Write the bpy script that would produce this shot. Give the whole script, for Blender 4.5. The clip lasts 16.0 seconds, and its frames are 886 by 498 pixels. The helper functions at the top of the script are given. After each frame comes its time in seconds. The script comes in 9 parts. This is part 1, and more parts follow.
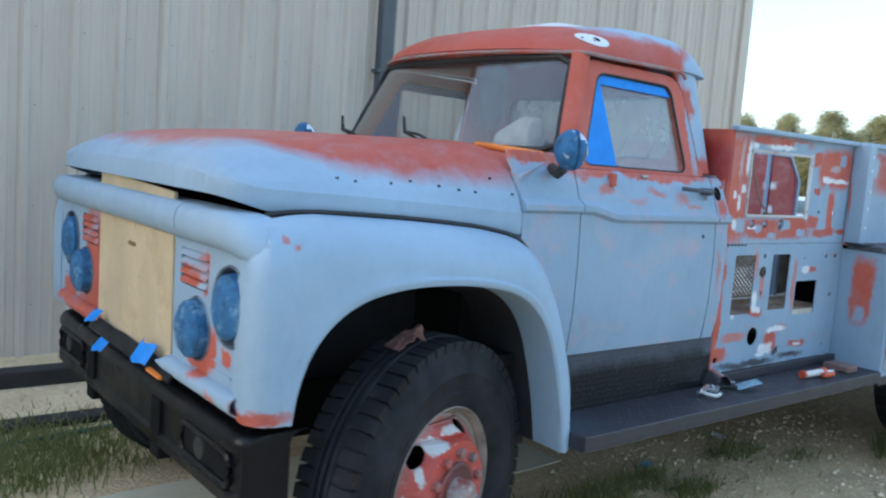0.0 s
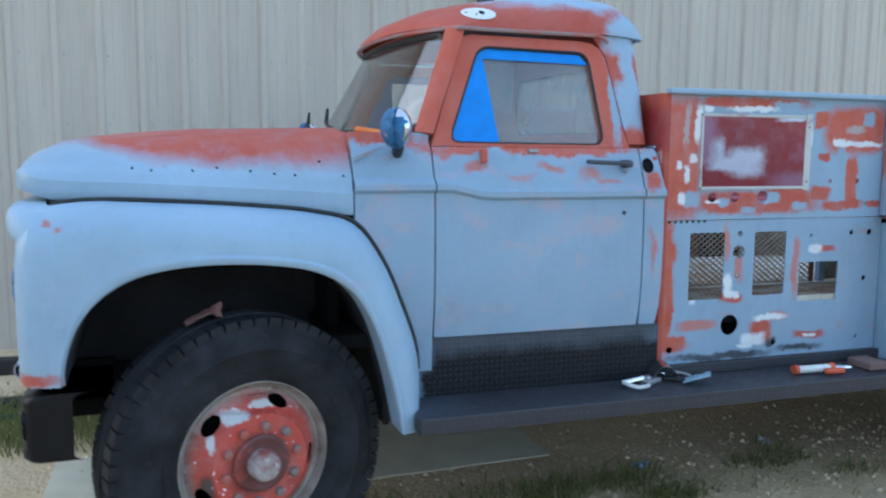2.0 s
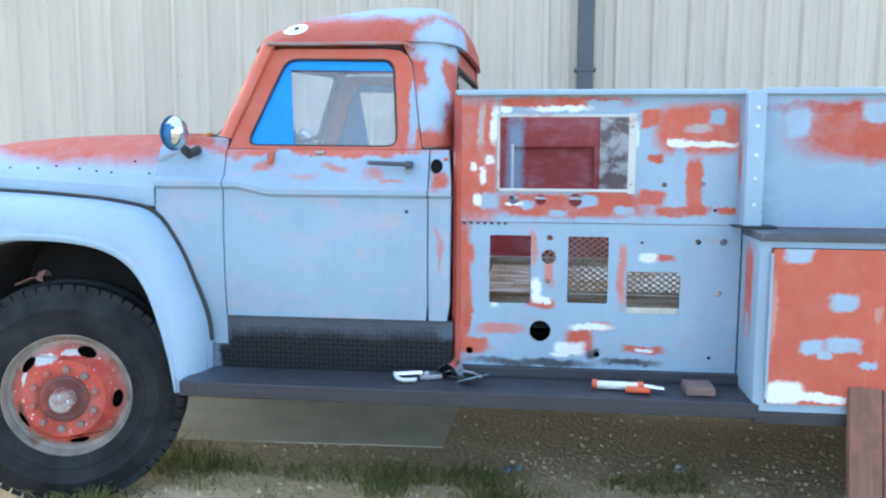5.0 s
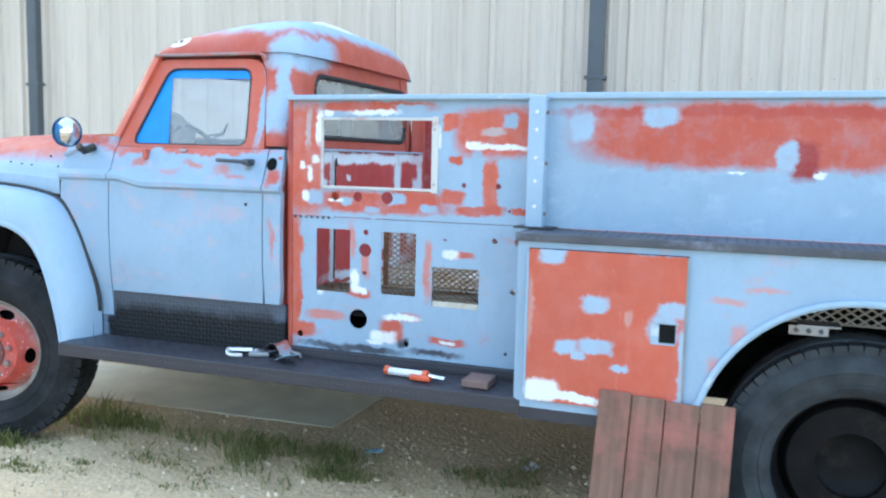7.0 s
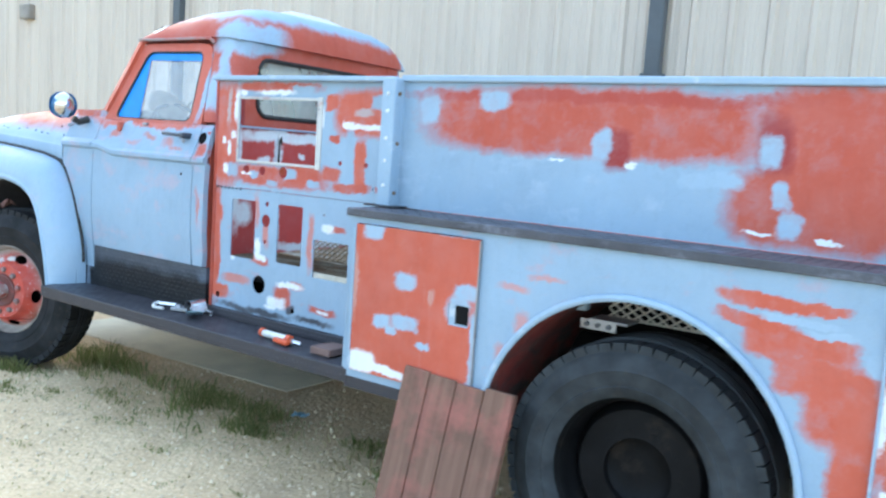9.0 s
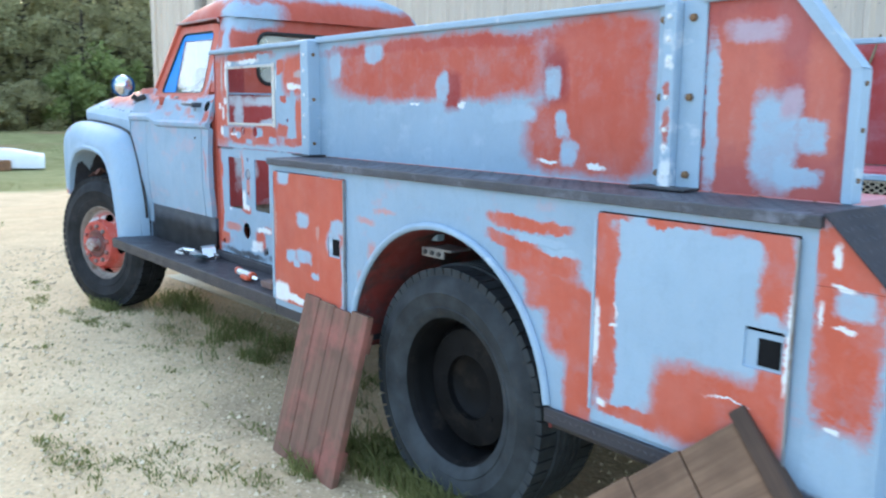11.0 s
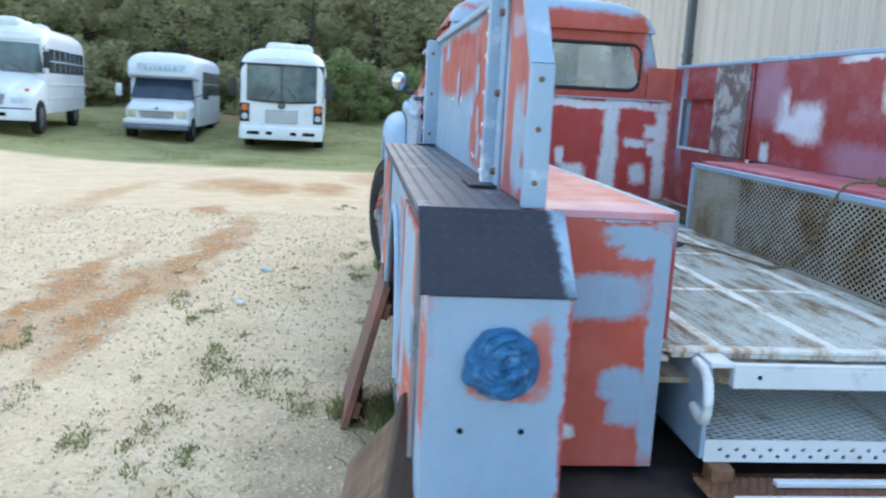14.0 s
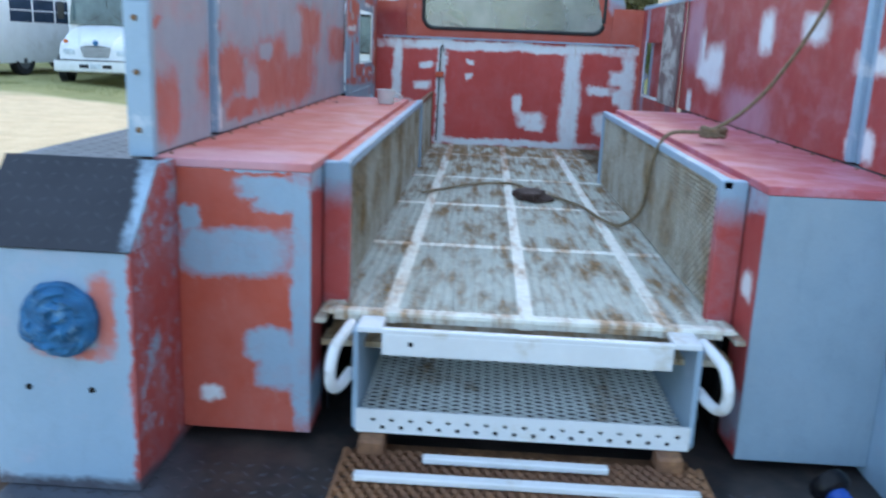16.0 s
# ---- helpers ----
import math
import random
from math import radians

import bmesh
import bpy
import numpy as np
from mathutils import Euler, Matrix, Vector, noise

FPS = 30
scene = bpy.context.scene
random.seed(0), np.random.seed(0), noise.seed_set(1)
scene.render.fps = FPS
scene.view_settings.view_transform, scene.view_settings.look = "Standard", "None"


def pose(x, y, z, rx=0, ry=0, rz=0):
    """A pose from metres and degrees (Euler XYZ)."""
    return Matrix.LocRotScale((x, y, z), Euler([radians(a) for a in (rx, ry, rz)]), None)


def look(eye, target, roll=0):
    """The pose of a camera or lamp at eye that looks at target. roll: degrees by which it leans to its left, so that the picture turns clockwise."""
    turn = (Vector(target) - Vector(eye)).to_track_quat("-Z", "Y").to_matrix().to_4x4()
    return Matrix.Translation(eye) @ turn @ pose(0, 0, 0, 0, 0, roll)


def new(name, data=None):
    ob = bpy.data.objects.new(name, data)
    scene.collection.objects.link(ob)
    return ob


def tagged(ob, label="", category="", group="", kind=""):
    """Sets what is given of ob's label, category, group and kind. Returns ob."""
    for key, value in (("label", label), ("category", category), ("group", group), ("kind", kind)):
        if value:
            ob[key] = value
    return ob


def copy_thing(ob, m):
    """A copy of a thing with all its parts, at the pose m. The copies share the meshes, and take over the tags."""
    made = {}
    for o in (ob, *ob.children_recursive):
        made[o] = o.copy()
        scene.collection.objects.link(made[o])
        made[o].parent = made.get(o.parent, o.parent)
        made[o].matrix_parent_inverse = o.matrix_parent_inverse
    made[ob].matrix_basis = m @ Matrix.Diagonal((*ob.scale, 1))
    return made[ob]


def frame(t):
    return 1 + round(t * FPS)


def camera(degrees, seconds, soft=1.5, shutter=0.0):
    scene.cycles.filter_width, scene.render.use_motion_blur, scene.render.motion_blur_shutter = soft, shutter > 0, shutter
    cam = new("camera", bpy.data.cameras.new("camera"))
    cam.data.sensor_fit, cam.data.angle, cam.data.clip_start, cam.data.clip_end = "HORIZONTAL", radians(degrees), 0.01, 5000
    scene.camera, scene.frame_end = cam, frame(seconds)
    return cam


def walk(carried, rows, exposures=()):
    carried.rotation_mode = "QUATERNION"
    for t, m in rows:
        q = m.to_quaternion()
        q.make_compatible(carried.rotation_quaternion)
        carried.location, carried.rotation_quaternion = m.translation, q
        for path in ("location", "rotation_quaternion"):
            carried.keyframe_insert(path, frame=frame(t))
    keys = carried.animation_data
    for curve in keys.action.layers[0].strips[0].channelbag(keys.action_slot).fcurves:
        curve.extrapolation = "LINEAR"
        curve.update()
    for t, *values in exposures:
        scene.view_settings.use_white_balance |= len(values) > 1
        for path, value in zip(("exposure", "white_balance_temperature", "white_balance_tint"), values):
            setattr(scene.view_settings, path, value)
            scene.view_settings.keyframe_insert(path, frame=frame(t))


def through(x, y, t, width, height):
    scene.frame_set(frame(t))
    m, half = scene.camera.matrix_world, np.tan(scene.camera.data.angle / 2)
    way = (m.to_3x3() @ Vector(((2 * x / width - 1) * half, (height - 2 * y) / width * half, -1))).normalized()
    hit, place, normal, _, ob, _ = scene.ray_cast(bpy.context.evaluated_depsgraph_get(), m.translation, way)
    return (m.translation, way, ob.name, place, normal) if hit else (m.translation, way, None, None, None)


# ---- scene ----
cam = camera(55.8, 16.0, soft=2.2, shutter=0.5)
METRES, EYE, TILT, LEAN, TURN = 11.6, 1.54, 0.0, 0.0, -38.7
ROWS = [
    (0.0, 0.0, 0.0, 0.0, 0.46, -6.28, -4.18),
    (0.5, 0.0339, 0.0001, -0.0006, 5.62, -6.2, -3.2),
    (1.0, 0.0653, 0.0089, -0.0013, 10.67, -6.58, -3.43),
    (1.5, 0.1004, 0.0182, -0.0005, 13.95, -5.93, -2.44),
    (2.0, 0.1369, 0.0226, -0.0011, 20.41, -6.85, -0.48),
    (2.5, 0.1669, 0.0366, -0.0003, 25.07, -7.35, -4.34),
    (3.0, 0.2017, 0.0433, -0.0008, 29.43, -5.22, -2.26),
    (3.5, 0.2321, 0.0519, -0.0012, 32.94, -6.8, -1.29),
    (6.0, 0.3711, 0.156, -0.0012, 52.41, -6.48, -1.53),
    (6.5, 0.3922, 0.1828, -0.0032, 54.82, -6.47, -2.45),
    (7.0, 0.4177, 0.2054, -0.0027, 58.83, -6.15, -1.28),
    (7.5, 0.4349, 0.2335, -0.0057, 62.09, -6.9, -1.49),
    (8.0, 0.4529, 0.2628, -0.0049, 65.26, -5.45, -2.14),
    (8.5, 0.4695, 0.2882, -0.0036, 69.88, -7.15, -2.3),
    (9.0, 0.4791, 0.3186, -0.0056, 74.12, -6.52, -3.96),
    (9.5, 0.4926, 0.3482, -0.0047, 77.16, -5.02, -0.21),
    (10.0, 0.5034, 0.3744, -0.0074, 80.86, -6.48, -0.14),
    (12.5, 0.5324, 0.5172, -0.0058, 104.51, -10.18, -0.93),
    (13.0, 0.5208, 0.5436, -0.0059, 110.75, -10.06, -2.41),
    (13.5, 0.5121, 0.5698, -0.0059, 117.23, -9.6, -2.7),
    (14.0, 0.4991, 0.5916, -0.0057, 123.19, -10.11, -3.01),
    (14.5, 0.4798, 0.6109, -0.004, 126.59, -9.77, -4.18),
    (15.0, 0.4663, 0.6337, -0.0032, 130.16, -9.87, -2.91),
    (15.5, 0.4489, 0.6491, -0.0049, 131.72, -11.42, -2.02),
    (16.0, 0.4317, 0.6614, -0.0032, 131.68, -13.76, -2.37),
]
walk(cam, [(t, pose(0, 0, EYE, TILT, LEAN, TURN) @ pose(METRES * x, METRES * y, METRES * z, 90 + pitch, roll, yaw)) for t, x, y, z, yaw, pitch, roll in ROWS],
     exposures=[(0, 0.94, 6200, 5), (1.0, 0.98, 6120, 5), (1.5, 1.13, 6080, 5), (2.0, 0.97, 6050, 5), (2.5, 1.40, 6100, 5), (3.0, 1.6, 6200, 6), (3.5, 1.66, 6250, 6), (6.0, 1.76, 6350, 6), (8.0, 1.86, 6400, 5), (9.0, 1.78, 6400, 5), (9.5, 1.86, 6400, 6), (10.0, 1.6, 6400, 6), (12.5, 1.5, 6230, 7), (13.5, 1.32, 6240, 7), (14.5, 1.33, 6260, 7), (16.0, 1.33, 6200, 6)])

# ---- world and light: dusk under a bright, even sky, the low sun behind the trees ----
world = bpy.data.worlds.new("sky")
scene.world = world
world.use_nodes = True
wn = world.node_tree
sky = wn.nodes.new("ShaderNodeTexSky")
sky.sky_type = "NISHITA"
sky.sun_disc = False
sky.sun_elevation, sky.sun_rotation = radians(20), radians(-67)
sky.air_density, sky.dust_density, sky.ozone_density = 1.0, 1.6, 1.5
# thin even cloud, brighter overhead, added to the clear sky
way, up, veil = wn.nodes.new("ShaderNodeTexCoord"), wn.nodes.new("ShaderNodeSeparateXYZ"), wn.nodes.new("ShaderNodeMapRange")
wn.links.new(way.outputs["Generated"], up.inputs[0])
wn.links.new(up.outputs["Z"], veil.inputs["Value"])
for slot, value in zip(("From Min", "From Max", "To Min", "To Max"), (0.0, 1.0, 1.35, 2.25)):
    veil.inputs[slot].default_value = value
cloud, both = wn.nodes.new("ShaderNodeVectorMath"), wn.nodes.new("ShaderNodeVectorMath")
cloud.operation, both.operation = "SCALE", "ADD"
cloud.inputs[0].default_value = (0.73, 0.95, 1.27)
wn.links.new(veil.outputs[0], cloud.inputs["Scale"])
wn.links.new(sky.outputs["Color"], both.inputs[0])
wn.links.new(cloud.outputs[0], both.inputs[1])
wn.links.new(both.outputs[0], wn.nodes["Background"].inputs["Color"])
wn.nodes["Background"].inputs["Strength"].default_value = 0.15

sun_data = bpy.data.lights.new("sun", "SUN")
sun_data.energy, sun_data.angle, sun_data.color = 0.15, radians(20), (1.0, 0.93, 0.85)
sun = new("sun", sun_data)
sun.matrix_world = look((-36.8, 15.6, 13.0), (0, 0, 0))

from mathutils import geometry

# ---- small tools for building ----
YC = 2.98  # the truck's middle line


def mir(y):
    return 2 * YC - y


def world_of(ob):
    m = ob.matrix_basis.copy()
    if ob.parent:
        m = world_of(ob.parent) @ ob.matrix_parent_inverse @ m
    return m


def part(name, bm, material, parent=None, label="", smooth=False, angle=40):
    """Links a bmesh, in world coordinates, as one mesh object under a thing or a part."""
    bmesh.ops.recalc_face_normals(bm, faces=bm.faces)
    me = bpy.data.meshes.new(name)
    bm.to_mesh(me)
    bm.free()
    me.materials.append(material)
    if smooth:
        me.polygons.foreach_set("use_smooth", [True] * len(me.polygons))
        me.set_sharp_from_angle(angle=radians(angle))
    ob = new(name, me)
    if parent:
        ob.parent = parent
        ob.matrix_parent_inverse = world_of(parent).inverted()
    if label:
        tagged(ob, label)
    if "tread" in name or name in ("bed_floor", "tray_floor", "pump_guard", "bay_mesh", "bed_mesh", "step_grate"):
        tagged(ob, kind="stuff")
    return ob


def share(ob, m, parent=None):
    """Another part on the same mesh, moved by m."""
    twin = new(ob.name.split(".")[0], ob.data)
    for key in ("label", "category", "group", "kind"):
        if key in ob:
            twin[key] = ob[key]
    twin.parent = parent or ob.parent
    twin.matrix_parent_inverse = world_of(twin.parent).inverted() if twin.parent else Matrix()
    twin.matrix_basis = m
    return twin


def thing(name, at, label, category, group="", kind=""):
    ob = new(name)
    ob.empty_display_size = 0.1
    ob.location = at
    return tagged(ob, label, category, group, kind)


def alone(name, bm, material, label, category, group="", kind="", smooth=False):
    return tagged(part(name, bm, material, None, "", smooth), label, category, group, kind)


def box(bm, x0, x1, y0, y1, z0, z1, bevel=0.0, m=None, segments=2):
    made = bmesh.ops.create_cube(bm, size=1)["verts"]
    bmesh.ops.scale(bm, vec=(x1 - x0, y1 - y0, z1 - z0), verts=made)
    bmesh.ops.translate(bm, vec=((x0 + x1) / 2, (y0 + y1) / 2, (z0 + z1) / 2), verts=made)
    if m is not None:
        bmesh.ops.transform(bm, matrix=m, verts=made)
    if bevel:
        edges = list({e for v in made for e in v.link_edges})
        bmesh.ops.bevel(bm, geom=edges, offset=bevel, segments=segments, profile=0.5, affect="EDGES")
    return bm


def boxed(*a, **k):
    return box(bmesh.new(), *a, **k)


def grid(bm, rows, closed=False, wrap=False):
    """Faces between rows of points; closed joins the ends of each row, wrap the last row to the first."""
    vs = [[bm.verts.new(p) for p in r] for r in rows]
    n = len(vs[0])
    for i in range(len(vs) if wrap else len(vs) - 1):
        a, b = vs[i], vs[(i + 1) % len(vs)]
        for j in range(n if closed else n - 1):
            bm.faces.new((a[j], a[(j + 1) % n], b[(j + 1) % n], b[j]))
    return vs


def skin(rows, thick, name_inside=None):
    """A sheet through rows of points, made solid."""
    bm = bmesh.new()
    grid(bm, rows)
    bmesh.ops.recalc_face_normals(bm, faces=bm.faces)
    bmesh.ops.solidify(bm, geom=bm.faces[:], thickness=thick)
    return bm


def rounded(u0, u1, v0, v1, r=0.02, n=4):
    """A rounded rectangle as a loop of 2D points."""
    pts = []
    for cu, cv, a0 in ((u1 - r, v1 - r, 0), (u0 + r, v1 - r, 90), (u0 + r, v0 + r, 180), (u1 - r, v0 + r, 270)):
        for k in range(n + 1):
            a = radians(a0 + 90 * k / n)
            pts.append((cu + r * math.cos(a), cv + r * math.sin(a)))
    return pts


def soften(loop, r, n=4):
    """A loop of 2D points with its corners rounded."""
    out = []
    for i, b in enumerate(loop):
        a, c = Vector(loop[i - 1]), Vector(loop[(i + 1) % len(loop)])
        b = Vector(b)
        p, q = b + (a - b).normalized() * min(r, (a - b).length * 0.45), b + (c - b).normalized() * min(r, (c - b).length * 0.45)
        out += [tuple(p * (1 - t) ** 2 + b * 2 * t * (1 - t) + q * t * t) for t in np.linspace(0, 1, n + 1)]
    return out


def disc(u, v, r, n=16):
    return [(u + r * math.cos(2 * math.pi * k / n), v + r * math.sin(2 * math.pi * k / n)) for k in range(n)]


def plate(place, outer, holes=(), thick=0.004, bm=None):
    """A flat plate with holes. place(u, v, w) gives the point in the world; w runs through the thickness."""
    bm = bm or bmesh.new()
    loops = [list(outer), *[list(h) for h in holes]]
    tris = geometry.tessellate_polygon([[Vector((u, v, 0)) for u, v in lp] for lp in loops])
    flat = [p for lp in loops for p in lp]
    lo = [bm.verts.new(place(u, v, 0)) for u, v in flat]
    hi = [bm.verts.new(place(u, v, thick)) for u, v in flat]
    for a, b, c in tris:
        if len({a, b, c}) == 3:
            bm.faces.new((lo[a], lo[b], lo[c]))
            bm.faces.new((hi[c], hi[b], hi[a]))
    start = 0
    for lp in loops:
        n = len(lp)
        for k in range(n):
            a, b = start + k, start + (k + 1) % n
            bm.faces.new((lo[a], lo[b], hi[b], hi[a]))
        start += n
    return bm


def tube(bm, pts, r, n=8, closed=False):
    """A round bar along a line of points."""
    pts = [Vector(p) for p in pts]
    rows = []
    for i, p in enumerate(pts):
        a = pts[i - 1] if i or closed else p
        b = pts[(i + 1) % len(pts)] if i < len(pts) - 1 or closed else p
        d = (b - a).normalized()
        side = d.cross(Vector((0, 0, 1)))
        side = side.normalized() if side.length > 0.05 else d.cross(Vector((0, 1, 0))).normalized()
        up = side.cross(d)
        rad = r[i] if isinstance(r, (list, tuple)) else r
        rows.append([p + (side * math.cos(2 * math.pi * k / n) + up * math.sin(2 * math.pi * k / n)) * rad for k in range(n)])
    vs = grid(bm, rows, closed=True, wrap=closed)
    if not closed:
        bm.faces.new(vs[0][::-1]), bm.faces.new(vs[-1])
    return bm


def lathe(bm, profile, centre, axis="y", n=32, cap=True):
    """A solid of revolution: profile of (radius, along)."""
    c = Vector(centre)
    rows = []
    for r, a in profile:
        ring = []
        for k in range(n):
            t = 2 * math.pi * k / n
            p, q = r * math.cos(t), r * math.sin(t)
            ring.append(c + Vector({"x": (a, p, q), "y": (p, a, q), "z": (p, q, a)}[axis]))
        rows.append(ring)
    vs = grid(bm, rows, closed=True)
    for ring, r in ((vs[0], profile[0][0]), (vs[-1], profile[-1][0])):
        if cap and r > 1e-4:
            bm.faces.new(ring)
    return bm


def curve_pts(ctrl, n=8):
    """A smooth line through the control points."""
    c = [Vector(p) for p in ctrl]
    out = []
    for i in range(len(c) - 1):
        p0, p1, p2, p3 = c[max(i - 1, 0)], c[i], c[i + 1], c[min(i + 2, len(c) - 1)]
        for k in range(n):
            t = k / n
            out.append(0.5 * ((2 * p1) + (p2 - p0) * t + (2 * p0 - 5 * p1 + 4 * p2 - p3) * t * t + (3 * p1 - p0 - 3 * p2 + p3) * t ** 3))
    out.append(c[-1])
    return out


def ramp(table, x):
    """Linear interpolation in a table of (x, value)."""
    return float(np.interp(x, [a for a, _ in table], [b for _, b in table]))


def expanded(bm, o, u, v, nu, nv, w=0.004, t=0.003):
    """Expanded metal: zigzag strands between o, o+u and o+v; nu diamonds along u, nv along v."""
    o, u, v = Vector(o), Vector(u), Vector(v)
    up = u.cross(v).normalized() * t
    du, dv = u / nu, v / nv
    half = dv.normalized() * (w / 2)
    for j in range(nv + 1):
        for s in (-1, 1):
            pts = []
            for i in range(nu * 2 + 1):
                off = j + (0.5 if i % 2 else 0.0) * s
                off = min(max(off, 0), nv)
                pts.append(o + du * (i / 2) + dv * off)
            a = [bm.verts.new(p - half + up * 0.2) for p in pts]
            b = [bm.verts.new(p + half + up * 1.2) for p in pts]
            c = [bm.verts.new(p + half - up * 0.6) for p in pts]
            for k in range(len(pts) - 1):
                bm.faces.new((a[k], a[k + 1], b[k + 1], b[k]))
                bm.faces.new((b[k], b[k + 1], c[k + 1], c[k]))
    return bm


def tread(bm, place, u0, u1, v0, v1, step=0.034, size=0.011, high=0.0018):
    """Raised lozenges of tread plate on a surface given by place(u, v, w)."""
    nu, nv = max(1, int((u1 - u0) / step)), max(1, int((v1 - v0) / step))
    for i in range(nu):
        for j in range(nv):
            u, v = u0 + (i + 0.5) * (u1 - u0) / nu, v0 + (j + 0.5) * (v1 - v0) / nv
            d = 1 if (i + j) % 2 else -1
            a, b = (size * 0.72, size * 0.72 * d), (-size * 0.22 * d, size * 0.22)
            ring = [bm.verts.new(place(u + p, v + q, 0.0)) for p, q in (a, b, (-a[0], -a[1]), (-b[0], -b[1]))]
            top = bm.verts.new(place(u, v, high))
            for k in range(4):
                bm.faces.new((ring[k], ring[(k + 1) % 4], top))
    return bm

# ---- materials ----
class Nodes:
    def __init__(self, name):
        self.mat = bpy.data.materials.new(name)
        self.mat.use_nodes = True
        self.t = self.mat.node_tree
        self.bsdf = self.t.nodes["Principled BSDF"]

    def put(self, slot, value):
        if isinstance(value, bpy.types.NodeSocket):
            self.t.links.new(value, slot)
        elif isinstance(value, (tuple, list)) and len(value) == 3 and slot.type == "RGBA":
            slot.default_value = (*value, 1)
        else:
            slot.default_value = value

    def node(self, kind, **k):
        n = self.t.nodes.new(kind)
        if "operation" in k:
            n.operation = k["operation"]
        if "use_clamp" in k:
            n.use_clamp = k["use_clamp"]
        if "data_type" in k:
            n.data_type = k["data_type"]
        return n

    def position(self):
        return self.node("ShaderNodeNewGeometry").outputs["Position"]

    def local(self):
        return self.node("ShaderNodeTexCoord").outputs["Object"]

    def noise(self, vec, scale, detail=4, rough=0.55, colour=False):
        n = self.node("ShaderNodeTexNoise")
        self.put(n.inputs["Vector"], vec)
        n.inputs["Scale"].default_value, n.inputs["Detail"].default_value, n.inputs["Roughness"].default_value = scale, detail, rough
        return n.outputs["Color" if colour else "Fac"]

    def vmath(self, op, a, b=None):
        n = self.node("ShaderNodeVectorMath", operation=op)
        self.put(n.inputs[0], a)
        if b is not None:
            self.put(n.inputs["Scale"] if op == "SCALE" else n.inputs[1], b)
        return n.outputs["Value" if op in ("DOT_PRODUCT", "LENGTH") else "Vector"]

    def math(self, op, a, b=0.0, clamp=False):
        n = self.node("ShaderNodeMath", operation=op, use_clamp=clamp)
        self.put(n.inputs[0], a), self.put(n.inputs[1], b)
        return n.outputs[0]

    def span(self, v, a, b, lo=0.0, hi=1.0):
        n = self.node("ShaderNodeMapRange")
        for slot, val in zip(("Value", "From Min", "From Max", "To Min", "To Max"), (v, a, b, lo, hi)):
            self.put(n.inputs[slot], val)
        return n.outputs[0]

    def mix(self, f, a, b):
        n = self.node("ShaderNodeMix", data_type="RGBA")
        self.put(n.inputs[0], f), self.put(n.inputs[6], a), self.put(n.inputs[7], b)
        return n.outputs[2]

    def bump(self, height, strength=0.3, dist=0.01):
        n = self.node("ShaderNodeBump")
        n.inputs["Strength"].default_value, n.inputs["Distance"].default_value = strength, dist
        self.put(n.inputs["Height"], height)
        self.put(self.bsdf.inputs["Normal"], n.outputs[0])

    def set(self, colour=None, rough=None, metal=None, spec=None):
        for slot, v in (("Base Color", colour), ("Roughness", rough), ("Metallic", metal), ("Specular IOR Level", spec)):
            if v is not None:
                self.put(self.bsdf.inputs[slot], v)
        return self.mat


def simple(name, colour, rough=0.6, metal=0.0, vary=0.25, scale=6.0, bump=0.0, second=None, local=False):
    """A surface with a fine and a coarse variation of its colour; second: what shows through in worn spots."""
    n = Nodes(name)
    p = n.local() if local else n.position()
    a, b = n.noise(p, scale, 5), n.noise(p, scale * 12, 3)
    dark = tuple(c * (1 - vary) for c in colour)
    light = tuple(min(1, c * (1 + vary * 0.6)) for c in colour)
    c = n.mix(n.span(a, 0.3, 0.7), dark, light)
    c = n.mix(n.span(b, 0.35, 0.75, 0, 0.35), c, dark)
    if second:
        c = n.mix(n.span(n.noise(p, scale * 0.8, 6, 0.7), 0.55, 0.66), c, second)
    if bump:
        n.bump(b, bump, 0.004)
    return n.set(c, n.span(b, 0, 1, max(0, rough - 0.08), min(1, rough + 0.1)), metal)


RED, ORANGE, DEEP = (0.475, 0.086, 0.052), (0.53, 0.104, 0.060), (0.30, 0.028, 0.026)
PRIMER, PRIMER2, WHITE = (0.281, 0.394, 0.515), (0.320, 0.440, 0.565), (0.74, 0.77, 0.80)


def spots(axis, at, depth, colour, soft, *patches):
    """Patches of one colour on a panel that faces along axis: each is its centre and half sizes on the panel."""
    made = []
    for u, v, hu, hv in patches:
        c, h = {"x": ((at, u, v), (depth, hu, hv)), "y": ((u, at, v), (hu, depth, hv)), "z": ((u, v, at), (hu, hv, depth))}[axis]
        made.append((*c, *h, colour, soft))
    return made


